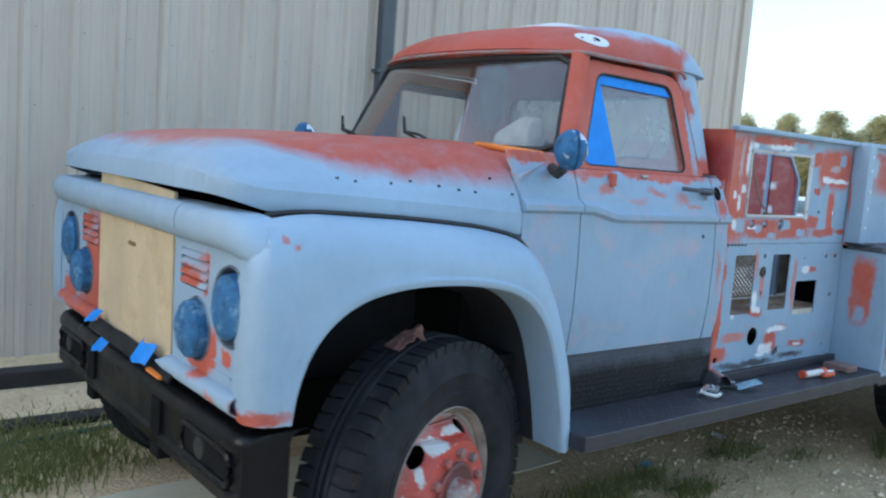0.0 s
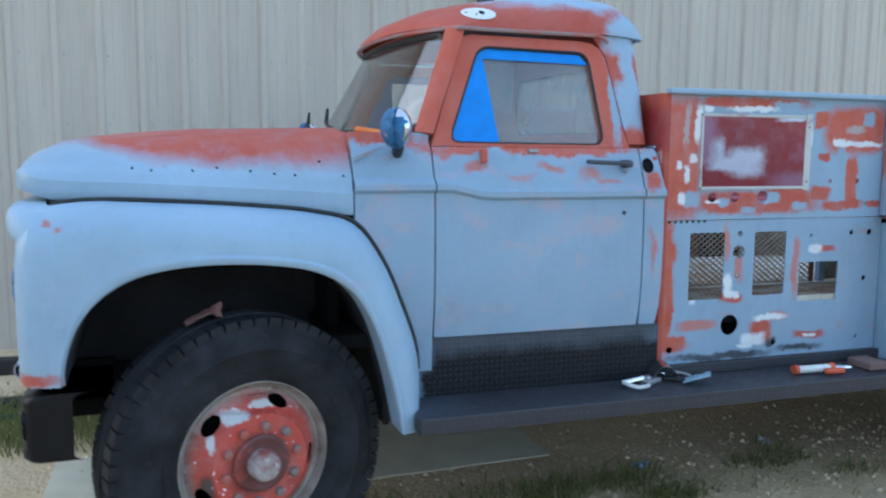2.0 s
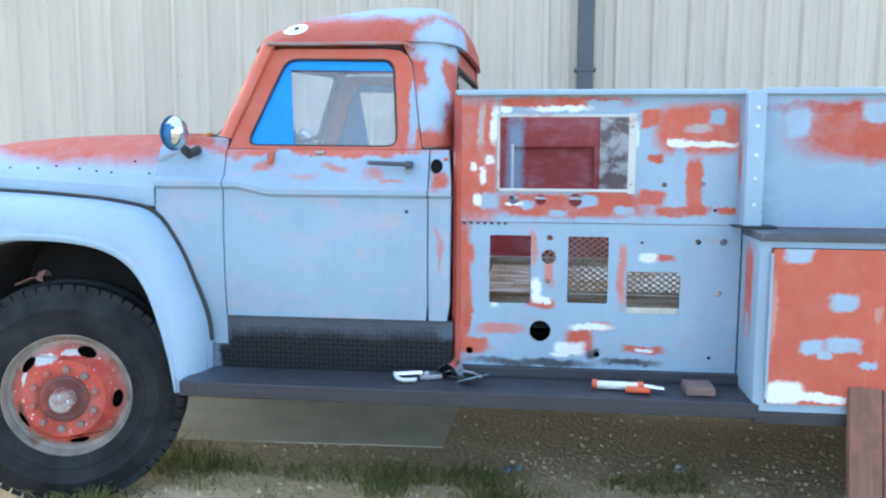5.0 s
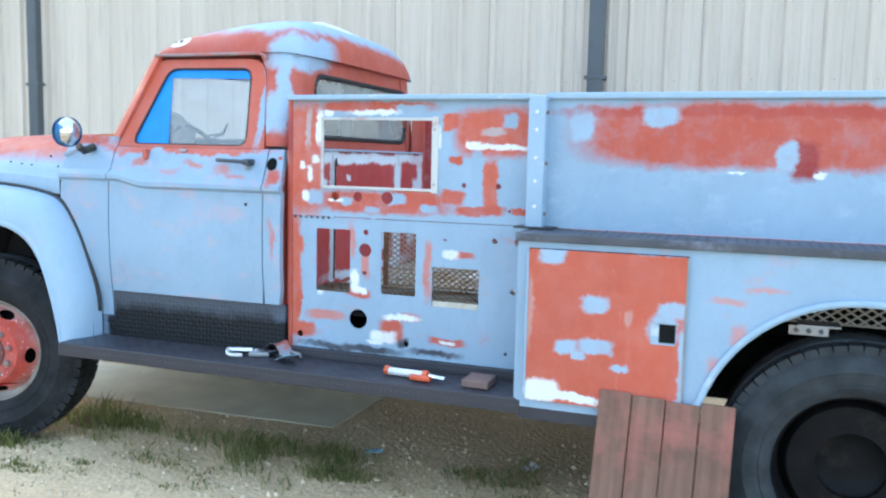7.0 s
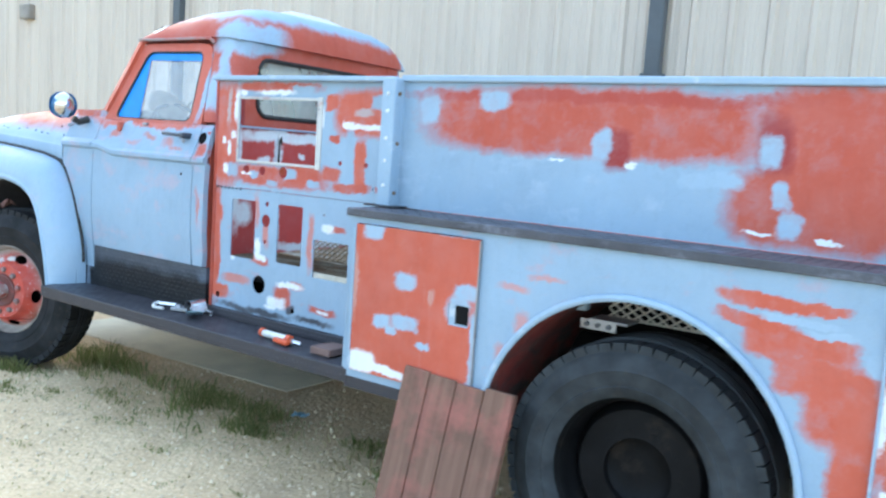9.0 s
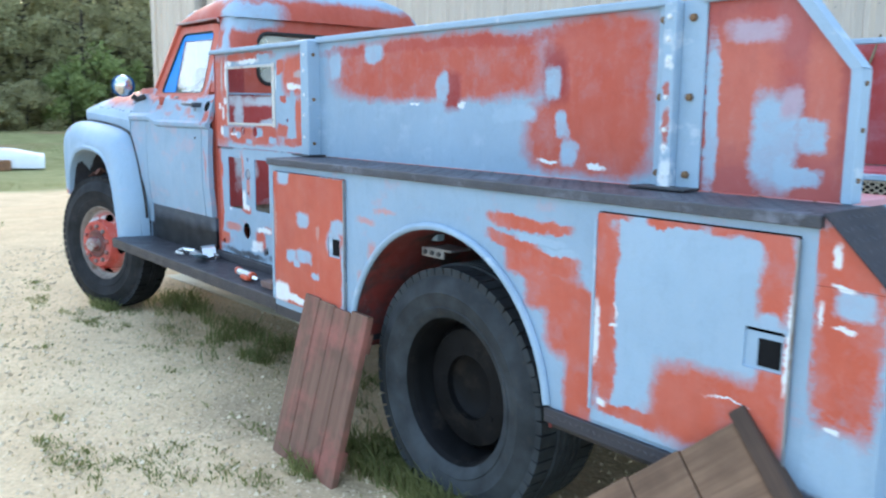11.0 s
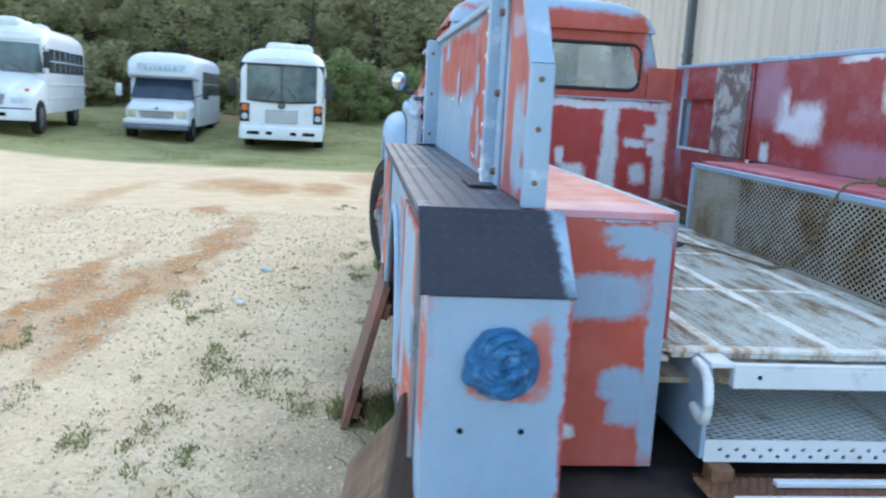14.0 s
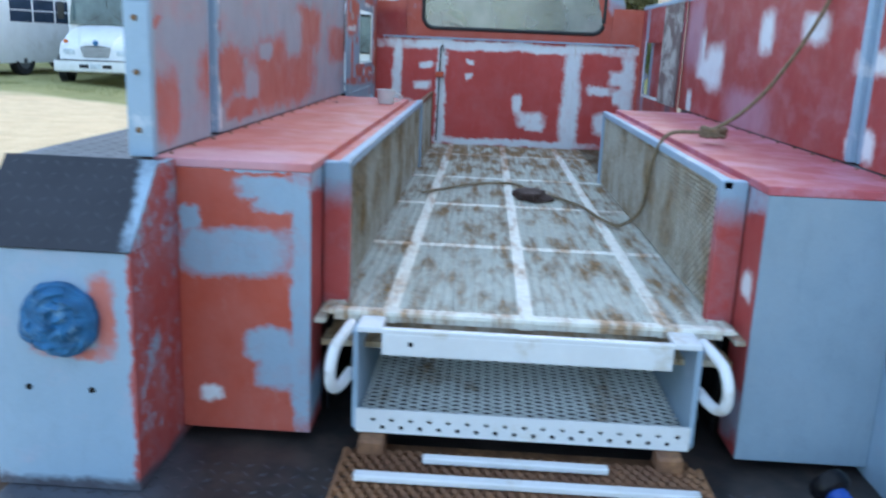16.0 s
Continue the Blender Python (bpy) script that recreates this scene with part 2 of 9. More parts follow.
def paint(name, base, spots=(), fine=0.012, coarse=0.06, speckle=None, rough=0.55, chips=0.0, spec=0.4, square=True):
    """Sanded and primed paint. spots: (centre x, y, z, half sizes x, y, z, colour, softness), edges frayed as sprayed or sanded patches are."""
    n = Nodes(name)
    p = n.position()
    half = (0.5, 0.5, 0.5)
    w = n.vmath("SCALE", n.vmath("SUBTRACT", n.noise(p, 5.5, 2, 0.5, True), half), coarse * 1.6)
    w1 = n.vmath("SCALE", n.vmath("SUBTRACT", n.noise(p, 17, 3, 0.6, True), half), coarse * 0.9)
    w2 = n.vmath("SCALE", n.vmath("SUBTRACT", n.noise(p, 55, 4, 0.65, True), half), fine * 2.4)
    q = n.vmath("ADD", n.vmath("ADD", p, w), n.vmath("ADD", w1, w2))
    big, mid = n.noise(p, 2.3, 4), n.noise(p, 7, 5, 0.6)
    c = n.mix(n.span(big, 0.3, 0.7), tuple(v * 0.90 for v in base), tuple(min(1, v * 1.05) for v in base))
    if speckle:
        colour, lo, hi, most = speckle
        c = n.mix(n.span(n.noise(n.vmath("MULTIPLY", q, (1, 1, 1.8)), 6.5, 5, 0.6), lo, hi, 0, most), c, colour)
    thin = n.span(n.noise(q, 11, 6, 0.7), 0.30, 0.52, 0.78, 1.0)
    fray = n.math("MULTIPLY", n.math("SUBTRACT", n.noise(p, 26, 5, 0.75), 0.5), 0.9)
    for cx, cy, cz, hx, hy, hz, colour, soft in spots:
        d = n.vmath("MULTIPLY", n.vmath("SUBTRACT", q, (cx, cy, cz)), (1 / hx, 1 / hy, 1 / hz))
        d2 = n.vmath("MULTIPLY", d, d)
        r = n.math("POWER", n.vmath("DOT_PRODUCT", d2, d2), 0.25) if square else n.vmath("LENGTH", d)
        r = n.math("ADD", r, n.math("MULTIPLY", fray, min(1.0, 0.03 / min(v for v in (hx, hy, hz) if v != 0.3))))
        c = n.mix(n.math("MULTIPLY", n.span(r, 1.08 + 0.26 * soft, 0.94 - 0.34 * soft), thin), c, colour)
    # thin overspray, sanding haze and dust, then fine grain
    pale = (0.50, 0.50, 0.54) if max(base) > 0.1 else tuple(2.2 * v for v in base)
    c = n.mix(n.span(mid, 0.42, 0.8, 0, 0.09), c, pale)
    c = n.mix(n.span(mid, 0.45, 0.2, 0, 0.16), c, n.vmath("SCALE", c, 0.62))
    streak = n.noise(n.vmath("MULTIPLY", q, (9.0, 9.0, 1.6)), 4.0, 5, 0.7)
    c = n.mix(n.span(streak, 0.52, 0.76, 0, 0.26), c, n.vmath("SCALE", c, 0.68))
    c = n.mix(n.span(streak, 0.42, 0.24, 0, 0.12), c, pale)
    cloud = n.noise(p, 13, 6, 0.75)
    c = n.mix(n.span(cloud, 0.52, 0.70, 0, 0.22), c, n.vmath("SCALE", c, 0.72))
    if chips:
        c = n.mix(n.span(n.noise(p, 60, 3, 0.55), 0.70 - chips, 0.72 - chips), c, WHITE)
    grain = n.noise(p, 160, 3)
    c = n.mix(n.span(grain, 0.35, 0.8, 0, 0.16), c, n.vmath("SCALE", c, 0.72))
    n.bump(n.math("ADD", n.noise(p, 90, 3), n.math("MULTIPLY", cloud, 2.0)), 0.07, 0.003)
    return n.set(c, n.span(n.noise(p, 9, 4), 0.3, 0.7, rough - 0.1, rough + 0.12), 0.0, spec)


def glass(name, tint=(0.85, 0.9, 0.9), gloss=0.02, dust=0.1, mirror=0.06):
    n = Nodes(name)
    n.t.nodes.remove(n.bsdf)
    clear, shine, mixer, fres = (n.node("ShaderNode" + k) for k in ("BsdfTransparent", "BsdfGlossy", "MixShader", "LayerWeight"))
    clear.inputs["Color"].default_value = (*tint, 1)
    shine.inputs["Roughness"].default_value = gloss
    fres.inputs["Blend"].default_value = 0.5
    shiny = n.math("ADD", n.math("MULTIPLY", n.math("POWER", fres.outputs["Facing"], 4.0), 0.75), mirror, True)
    # diffuse film: dust on the rear glass, added lightening on the other panes
    film, coat = n.node("ShaderNodeBsdfDiffuse"), n.node("ShaderNodeMixShader")
    film.inputs["Color"].default_value = (0.55, 0.56, 0.52, 1)
    n.put(coat.inputs[0], n.span(n.noise(n.position(), 5, 5), 0.25, 0.75, dust * 0.6, dust * 1.4))
    n.put(mixer.inputs[0], shiny)
    n.t.links.new(clear.outputs[0], coat.inputs[1])
    n.t.links.new(film.outputs[0], coat.inputs[2])
    n.t.links.new(coat.outputs[0], mixer.inputs[1])
    n.t.links.new(shine.outputs[0], mixer.inputs[2])
    n.t.links.new(mixer.outputs[0], n.t.nodes["Material Output"].inputs["Surface"])
    return n.mat


def rubber(name, a, b):
    n = Nodes(name)
    p = n.local()
    c = n.mix(n.span(n.noise(p, 9, 5), 0.35, 0.7), a, b)
    c = n.mix(n.span(n.noise(p, 30, 4), 0.58, 0.75, 0, 0.2), c, (0.10, 0.075, 0.055))
    n.bump(n.noise(p, 120, 2), 0.1, 0.002)
    return n.set(c, 0.72, 0, 0.25)


def rusted(name, base, rust=(0.16, 0.07, 0.03), lo=0.5, hi=0.62, rough=0.65, most=1.0, stretch=(1.0, 2.2, 1.0), wet=None):
    n = Nodes(name)
    p = n.position()
    a = n.noise(n.vmath("MULTIPLY", p, stretch), 3.2, 6, 0.68)
    if wet:
        # rusted through where water has stood, between two places along the truck
        sep = n.node("ShaderNodeSeparateXYZ")
        n.put(sep.inputs[0], n.vmath("ADD", p, n.vmath("SCALE", n.noise(p, 2.5, 4, 0.6, True), 0.6)))
        a = n.math("ADD", a, n.span(sep.outputs[0], wet[0], wet[1], 0, 0.10))
    c = n.mix(n.span(n.noise(p, 40, 3), 0.3, 0.7), tuple(v * 0.82 for v in base), base)
    r = n.mix(n.span(n.noise(p, 60, 3), 0.3, 0.7), tuple(v * 0.5 for v in rust), tuple(min(1, v * 1.5) for v in rust))
    c = n.mix(n.span(a, lo, hi, 0, most), c, r)
    n.bump(n.noise(p, 150, 3), 0.2, 0.002)
    return n.set(c, rough)


def wood(name, a, b, along="z", stain=None):
    n = Nodes(name)
    p = n.local()
    s = {"x": (0.6, 14, 14), "y": (14, 0.6, 14), "z": (14, 14, 0.6)}[along]
    g = n.noise(n.vmath("MULTIPLY", p, s), 3.0, 6, 0.65)
    info = n.node("ShaderNodeObjectInfo").outputs["Random"]
    c = n.mix(n.span(g, 0.3, 0.7), a, b)
    c = n.mix(n.span(n.noise(p, 5, 5), 0.48, 0.72, 0, 0.6), c, tuple(v * 0.45 for v in a))
    c = n.mix(n.math("MULTIPLY", info, 0.5), c, tuple(v * 0.55 for v in a))
    if stain:
        c = n.mix(n.math("MULTIPLY", n.span(n.noise(p, 4.5, 5, 0.65), 0.48, 0.66, 0, 0.8), n.span(info, 0.2, 0.9, 0.35, 1.0)), c, stain)
    n.bump(g, 0.35, 0.004)
    return n.set(c, 0.8)


M_black = paint("black_paint", (0.0065, 0.0065, 0.0085), [], speckle=((0.018, 0.015, 0.014), 0.56, 0.7, 0.8), rough=0.34, spec=0.22)
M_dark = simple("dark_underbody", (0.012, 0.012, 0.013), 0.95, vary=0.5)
M_trim = simple("rubber_seal", (0.02, 0.02, 0.02), 0.6)
M_rubber = rubber("tyre_rubber", (0.008, 0.009, 0.011), (0.024, 0.026, 0.031))
M_rubber_dusty = rubber("dusty_tyre_rubber", (0.022, 0.026, 0.030), (0.050, 0.058, 0.066))
M_tape = simple("blue_masking_tape", (0.0, 0.235, 0.76), 0.55, vary=0.15, scale=14)
M_tape2 = simple("dusty_blue_tape", (0.025, 0.15, 0.34), 0.6, vary=0.5, scale=28, bump=0.7, second=(0.16, 0.31, 0.46))
M_orange_tape = simple("orange_paint", (0.75, 0.22, 0.03), 0.6)
M_chrome = simple("worn_chrome", (0.72, 0.73, 0.75), 0.18, 1.0, vary=0.15)
M_steel = simple("grey_steel", (0.36, 0.37, 0.39), 0.42, 0.7, second=(0.2, 0.13, 0.09))
M_darksteel = simple("dark_steel", (0.085, 0.095, 0.115), 0.38, 0.5)
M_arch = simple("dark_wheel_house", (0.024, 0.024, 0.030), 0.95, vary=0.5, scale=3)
M_white = simple("white_enamel", (0.72, 0.74, 0.76), 0.45, vary=0.1, second=(0.55, 0.52, 0.46))
# pale film lightens the side panes in place of reflected sky
M_glass = glass("window_glass", (0.99, 0.995, 0.995), 0.02, 0.10, 0.08)
M_clear = glass("windscreen_glass", (0.92, 0.94, 0.96), 0.02, 0.02, 0.07)
M_dusty = glass("dusty_rear_glass", (0.80, 0.84, 0.80), 0.04, 0.34)
M_ply = simple("plywood", (0.60, 0.47, 0.30), 0.8, vary=0.18, scale=5, second=(0.48, 0.36, 0.22))
M_card = simple("brown_cardboard", (0.74, 0.67, 0.51), 0.9, vary=0.14, scale=4)
M_brass = simple("dull_brass", (0.45, 0.30, 0.10), 0.35, 0.9)
M_wood = wood("weathered_board", (0.17, 0.085, 0.058), (0.30, 0.165, 0.115), "z", (0.36, 0.12, 0.095))
M_wood_b = wood("brown_board", (0.14, 0.075, 0.045), (0.30, 0.18, 0.11), "x")
M_tread = simple("black_tread_plate", (0.035, 0.037, 0.043), 0.5, 0.2, vary=0.35, scale=4, second=(0.085, 0.09, 0.11))
M_lozenge = simple("worn_black_lozenge", (0.062, 0.060, 0.070), 0.4, 0.3, vary=0.4, scale=9)
M_deck = rusted("white_deck_with_rust", (0.84, 0.82, 0.74), (0.36, 0.20, 0.085), 0.47, 0.64, most=0.9, stretch=(1.3, 6.0, 1.0), wet=(5.0, 4.1))
M_rust = rusted("rusty_mesh", (0.19, 0.09, 0.05), (0.30, 0.15, 0.07), 0.4, 0.7)
M_mesh = rusted("white_mesh_with_rust", (0.58, 0.55, 0.47), (0.28, 0.18, 0.085), 0.42, 0.64)
M_interior = simple("cab_interior", (0.06, 0.055, 0.05), 0.8)
M_seat = simple("grey_seat_vinyl", (0.12, 0.12, 0.12), 0.55)

# ---- the setting: ground and building ----
def ground_z(x, y):
    """The yard falls gently towards the parked buses and rises again to the woods."""
    z = ramp(((-90, 1.6), (-45, 1.1), (-32, 0.6), (-25, 0.0), (-19, -0.45), (-14, -0.40), (-8, -0.2), (-3, 0.0), (12, 0.0), (20, -0.3), (42, -0.3), (90, 0.6)), x)
    if -25 < x < -3:
        z *= ramp(((-9, 0.05), (-4, 1.0)), y)
    return z + 0.018 * noise.noise((x * 0.9, y * 0.9, 0.3)) * min(1, abs(x + 3) / 3 + 0.35)


def ground_material():
    n = Nodes("sandy_gravel_yard")
    p = n.position()
    sep = n.node("ShaderNodeSeparateXYZ")
    n.put(sep.inputs[0], p)
    x, y = sep.outputs[0], sep.outputs[1]
    big, mid, fine = n.noise(p, 0.5, 5), n.noise(p, 2.6, 5, 0.6), n.noise(p, 34, 4, 0.65)
    c = n.mix(n.span(mid, 0.32, 0.7), (0.65, 0.475, 0.285), (0.845, 0.66, 0.425))
    c = n.mix(n.span(n.noise(p, 1.3, 5, 0.65), 0.45, 0.7, 0, 0.5), c, (0.72, 0.50, 0.30))
    c = n.mix(n.span(fine, 0.28, 0.52), (0.57, 0.42, 0.26), c)
    # orange clay worn bare in the drive
    w = n.vmath("ADD", p, n.vmath("SCALE", n.vmath("SUBTRACT", n.noise(p, 1.6, 5, 0.65, True), (0.5, 0.5, 0.5)), 1.0))
    for cx, cy, hx, hy, most in ((3.1, 0.12, 1.5, 0.15, 1.0), (3.0, -0.34, 1.5, 0.15, 1.0), (3.2, -0.1, 1.0, 0.4, 0.5), (1.4, 0.36, 1.5, 0.15, 0.95), (0.2, 0.48, 1.4, 0.14, 0.8), (2.0, -0.35, 1.2, 0.12, 0.5), (-1.55, 0.0, 0.45, 0.22, 0.9), (-5.6, -0.4, 1.8, 0.6, 0.75), (-4.7, 0.3, 1.5, 0.4, 0.9), (-5.2, 1.2, 1.6, 0.45, 0.8), (-8.5, 2.2, 2.0, 0.7, 0.6), (3.0, -1.6, 2.5, 0.3, 0.4), (-3.0, -1.6, 2.5, 0.25, 0.5)):
        d = n.vmath("MULTIPLY", n.vmath("SUBTRACT", n.vmath("MULTIPLY", w, (1, 1, 0)), (cx, cy, 0)), (1 / hx, 1 / hy, 0))
        c = n.mix(n.math("MULTIPLY", n.span(n.vmath("DOT_PRODUCT", d, d), 1.6, 0.2, 0, most), n.span(mid, 0.25, 0.5)), c, (0.44, 0.20, 0.07))
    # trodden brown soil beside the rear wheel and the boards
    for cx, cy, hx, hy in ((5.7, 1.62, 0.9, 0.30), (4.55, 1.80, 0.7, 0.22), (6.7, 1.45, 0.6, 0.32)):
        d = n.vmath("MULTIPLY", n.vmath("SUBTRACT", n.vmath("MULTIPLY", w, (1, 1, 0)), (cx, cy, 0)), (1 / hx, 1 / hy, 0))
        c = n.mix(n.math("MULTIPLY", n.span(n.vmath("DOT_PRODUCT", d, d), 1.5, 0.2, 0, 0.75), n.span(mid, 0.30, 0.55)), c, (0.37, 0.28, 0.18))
    # small hollows and hoof-sized scuffs
    c = n.mix(n.span(n.noise(n.vmath("MULTIPLY", p, (1, 2.0, 1)), 5.5, 4, 0.6), 0.60, 0.70, 0, 0.35), c, (0.36, 0.25, 0.15))
    pebble = n.node("ShaderNodeTexVoronoi")
    pebble.inputs["Scale"].default_value = 42
    n.put(pebble.inputs["Vector"], p)
    shade = n.node("ShaderNodeSeparateColor")
    n.put(shade.inputs[0], pebble.outputs["Color"])
    c = n.mix(n.span(shade.outputs[0], 0.45, 1.0, 0, 0.22), c, (0.42, 0.30, 0.18))
    c = n.mix(n.math("MULTIPLY", n.span(pebble.outputs["Distance"], 0.42, 0.15, 0, 0.75), n.span(shade.outputs[1], 0.45, 0.9)), c, (0.84, 0.70, 0.50))
    weeds = n.math("MULTIPLY", n.span(n.math("ABSOLUTE", n.math("SUBTRACT", y, 2.2)), 1.6, 0.6), n.span(n.math("ABSOLUTE", n.math("SUBTRACT", x, 3.6)), 4.6, 3.2))
    c = n.mix(n.math("MULTIPLY", weeds, n.span(n.noise(p, 3.4, 6, 0.7), 0.58, 0.70, 0, 0.4)), c, (0.36, 0.33, 0.17))
    # the mown field past the drive
    edge = n.math("ADD", x, n.span(big, 0.2, 0.8, -1.0, 1.0))
    grass = n.mix(n.span(n.noise(p, 1.1, 6, 0.7), 0.3, 0.7), (0.215, 0.205, 0.08), (0.36, 0.335, 0.15))
    c = n.mix(n.span(edge, -10.2, -11.6), c, grass)
    bare = n.math("MULTIPLY", n.span(n.noise(n.vmath("MULTIPLY", p, (1.2, 0.35, 1)), 0.35, 4), 0.54, 0.64), n.span(x, -20, -24))
    c = n.mix(bare, c, (0.33, 0.22, 0.12))
    n.bump(n.math("ADD", n.math("MULTIPLY", fine, 0.6), n.math("MULTIPLY", pebble.outputs["Distance"], -0.5)), 0.5, 0.03)
    return n.set(c, 0.95, 0, 0.2)


def build_ground():
    bm = bmesh.new()
    xs = [-260, -180, -120, -90, -70, -55, *np.arange(-45, -12, 1.5), *np.arange(-12, 12, 0.3), *np.arange(12, 30, 2), 45, 70, 110, 180, 260]
    ys = [-260, -170, -100, -60, -40, *np.arange(-30, -6, 1.5), *np.arange(-6, 8, 0.3), *np.arange(8, 30, 2.5), 45, 80, 130, 200, 260]
    grid(bm, [[(x, y, ground_z(x, y)) for y in ys] for x in xs])
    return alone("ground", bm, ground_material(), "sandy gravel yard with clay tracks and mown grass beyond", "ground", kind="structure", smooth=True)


ground = build_ground()

# ribbed metal building alongside the truck
WALL_Y, WALL_X0, WALL_X1, WALL_H = 6.05, -7.8, 9.35, 5.2


def siding_material():
    n = Nodes("beige_metal_siding")
    p = n.position()
    c = n.mix(n.span(n.noise(n.vmath("MULTIPLY", p, (3, 3, 0.35)), 1.2, 5), 0.3, 0.7), (0.55, 0.465, 0.385), (0.66, 0.57, 0.475))
    info = n.node("ShaderNodeObjectInfo").outputs["Random"]
    c = n.mix(n.math("MULTIPLY", info, 0.12), c, (0.47, 0.39, 0.33))
    c = n.mix(n.span(n.noise(n.vmath("MULTIPLY", p, (9, 9, 0.8)), 2, 4), 0.58, 0.75, 0, 0.35), c, (0.36, 0.33, 0.28))
    return n.set(c, 0.5, 0.0, 0.4)


M_siding = siding_material()
M_screw = simple("grey_screw", (0.33, 0.29, 0.25), 0.5, 0.2)
M_wallcore = simple("wall_core", (0.4, 0.38, 0.33), 0.8)
M_downpipe = simple("dark_grey_trim", (0.085, 0.095, 0.105), 0.5, vary=0.15)


def build_building():
    bm = boxed(WALL_X0, WALL_X1, WALL_Y + 0.06, WALL_Y + 0.2, -0.3, WALL_H)
    wall = alone("wall_south", bm, M_wallcore, "beige ribbed metal wall of a long shed", "wall", kind="structure")
    # each sheet of siding: high ribs 0.305 m apart with two low ribs between
    width = 0.915
    n = int(round((WALL_X1 - WALL_X0) / width))
    width = (WALL_X1 - WALL_X0) / n
    rib = width / 3
    bm = bmesh.new()
    row = []
    for k in range(3):
        o = k * rib
        for u, d in ((0, 0), (0.022, 0.032), (0.058, 0.032), (0.08, 0), (0.135, 0), (0.143, 0.006), (0.163, 0.006), (0.171, 0), (0.215, 0), (0.223, 0.006), (0.243, 0.006), (0.251, 0)):
            row.append((o + u * rib / 0.305, -d))
    row.append((width - 0.002, 0))
    loop = row + [(width - 0.002, 0.05), (0, 0.05)]
    grid(bm, [[(WALL_X0 + u, WALL_Y + d, z) for u, d in loop] for z in (0.0, WALL_H)], closed=True)
    sheet = part("siding_panel", bm, M_siding, wall)
    for k in range(1, n):
        share(sheet, Matrix.Translation((k * width, 0, 0)), wall)
    # screws in rows on the flats beside the high ribs
    bm = bmesh.new()
    for z in (0.35, 1.02, 1.685, 2.19, 3.2, 4.3):
        for k in range(n * 3):
            lathe(bm, [(0.006, 0), (0.005, -0.003), (0.0, -0.004)], (WALL_X0 + k * rib + 0.1 * rib / 0.305, WALL_Y - 0.001, z), "y", 6)
    tagged(part("screw", bm, M_screw, wall), kind="stuff")
    # closing walls and roof
    for name, a in (("wall_east", (WALL_X1 - 0.15, WALL_X1, WALL_Y + 0.2, 16, -0.3, WALL_H)), ("wall_west", (WALL_X0, WALL_X0 + 0.15, WALL_Y + 0.2, 16, -0.3, WALL_H)),
                    ("wall_north", (WALL_X0, WALL_X1, 16, 16.15, -0.3, WALL_H))):
        alone(name, boxed(*a), M_siding, "plain beige metal wall of the shed", "wall", kind="structure")
    bm = plate(lambda u, v, w: (WALL_X0 - 0.2 + w, u, v), [(WALL_Y - 0.25, WALL_H), (16.4, WALL_H), (16.4, WALL_H + 0.05), (11, WALL_H + 0.9), (WALL_Y - 0.25, WALL_H + 0.05)], thick=WALL_X1 - WALL_X0 + 0.4)
    alone("roof", bm, M_siding, "low metal roof of the shed", "roof", kind="structure")
    bm = boxed(WALL_X0 - 0.05, WALL_X0 + 0.12, WALL_Y - 0.045, WALL_Y + 0.2, 0, WALL_H, 0.004)
    alone("corner_trim", bm, M_siding, "beige folded corner trim of the shed", "trim", kind="structure")
    bm = boxed(WALL_X1 - 0.12, WALL_X1 + 0.05, WALL_Y - 0.045, WALL_Y + 0.2, 0, WALL_H, 0.004)
    alone("corner_trim", bm, M_siding, "beige folded corner trim of the shed", "trim", kind="structure")
    # small grey junction box
    boxy = thing("junction_box", (-5.6, WALL_Y - 0.03, 3.09), "small dark grey junction box on the metal wall", "junction box")
    part("case", boxed(-5.74, -5.47, WALL_Y - 0.10, WALL_Y - 0.005, 2.99, 3.20, 0.012), M_screw, boxy)
    part("lid", boxed(-5.72, -5.49, WALL_Y - 0.108, WALL_Y - 0.1, 3.01, 3.18, 0.004), M_screw, boxy)
    for x in (4.0, -2.08):
        pipe = thing("downpipe", (x, WALL_Y - 0.08, 0.1), "dark grey square downpipe on the metal wall", "downpipe", "downpipes of the shed")
        part("pipe", boxed(x - 0.065, x + 0.065, WALL_Y - 0.125, WALL_Y - 0.035, 0.1, WALL_H, 0.012), M_downpipe, pipe)
        for z in (0.9, 2.2, 3.5, 4.8):
            part("strap", boxed(x - 0.09, x + 0.09, WALL_Y - 0.13, WALL_Y - 0.03, z, z + 0.03, 0.003), M_downpipe, pipe)


build_building()

# ---- the fire truck: cab and front ----
truck = thing("fire_truck", (3.6, YC, 0), "old fire truck in grey primer with sanded red patches", "fire truck")

YF = 2.925  # middle of the front end

SIDE = ((0.6, 2.14), (0.80, 2.128), (1.0, 2.108), (1.2, 2.106), (1.335, 2.112), (1.348, 2.094), (1.368, 2.094), (1.382, 2.110), (1.46, 2.140), (1.52, 2.162), (1.55, 2.19), (1.95, 2.305), (2.0, 2.32))


def side_y(z):
    return ramp(SIDE, z)


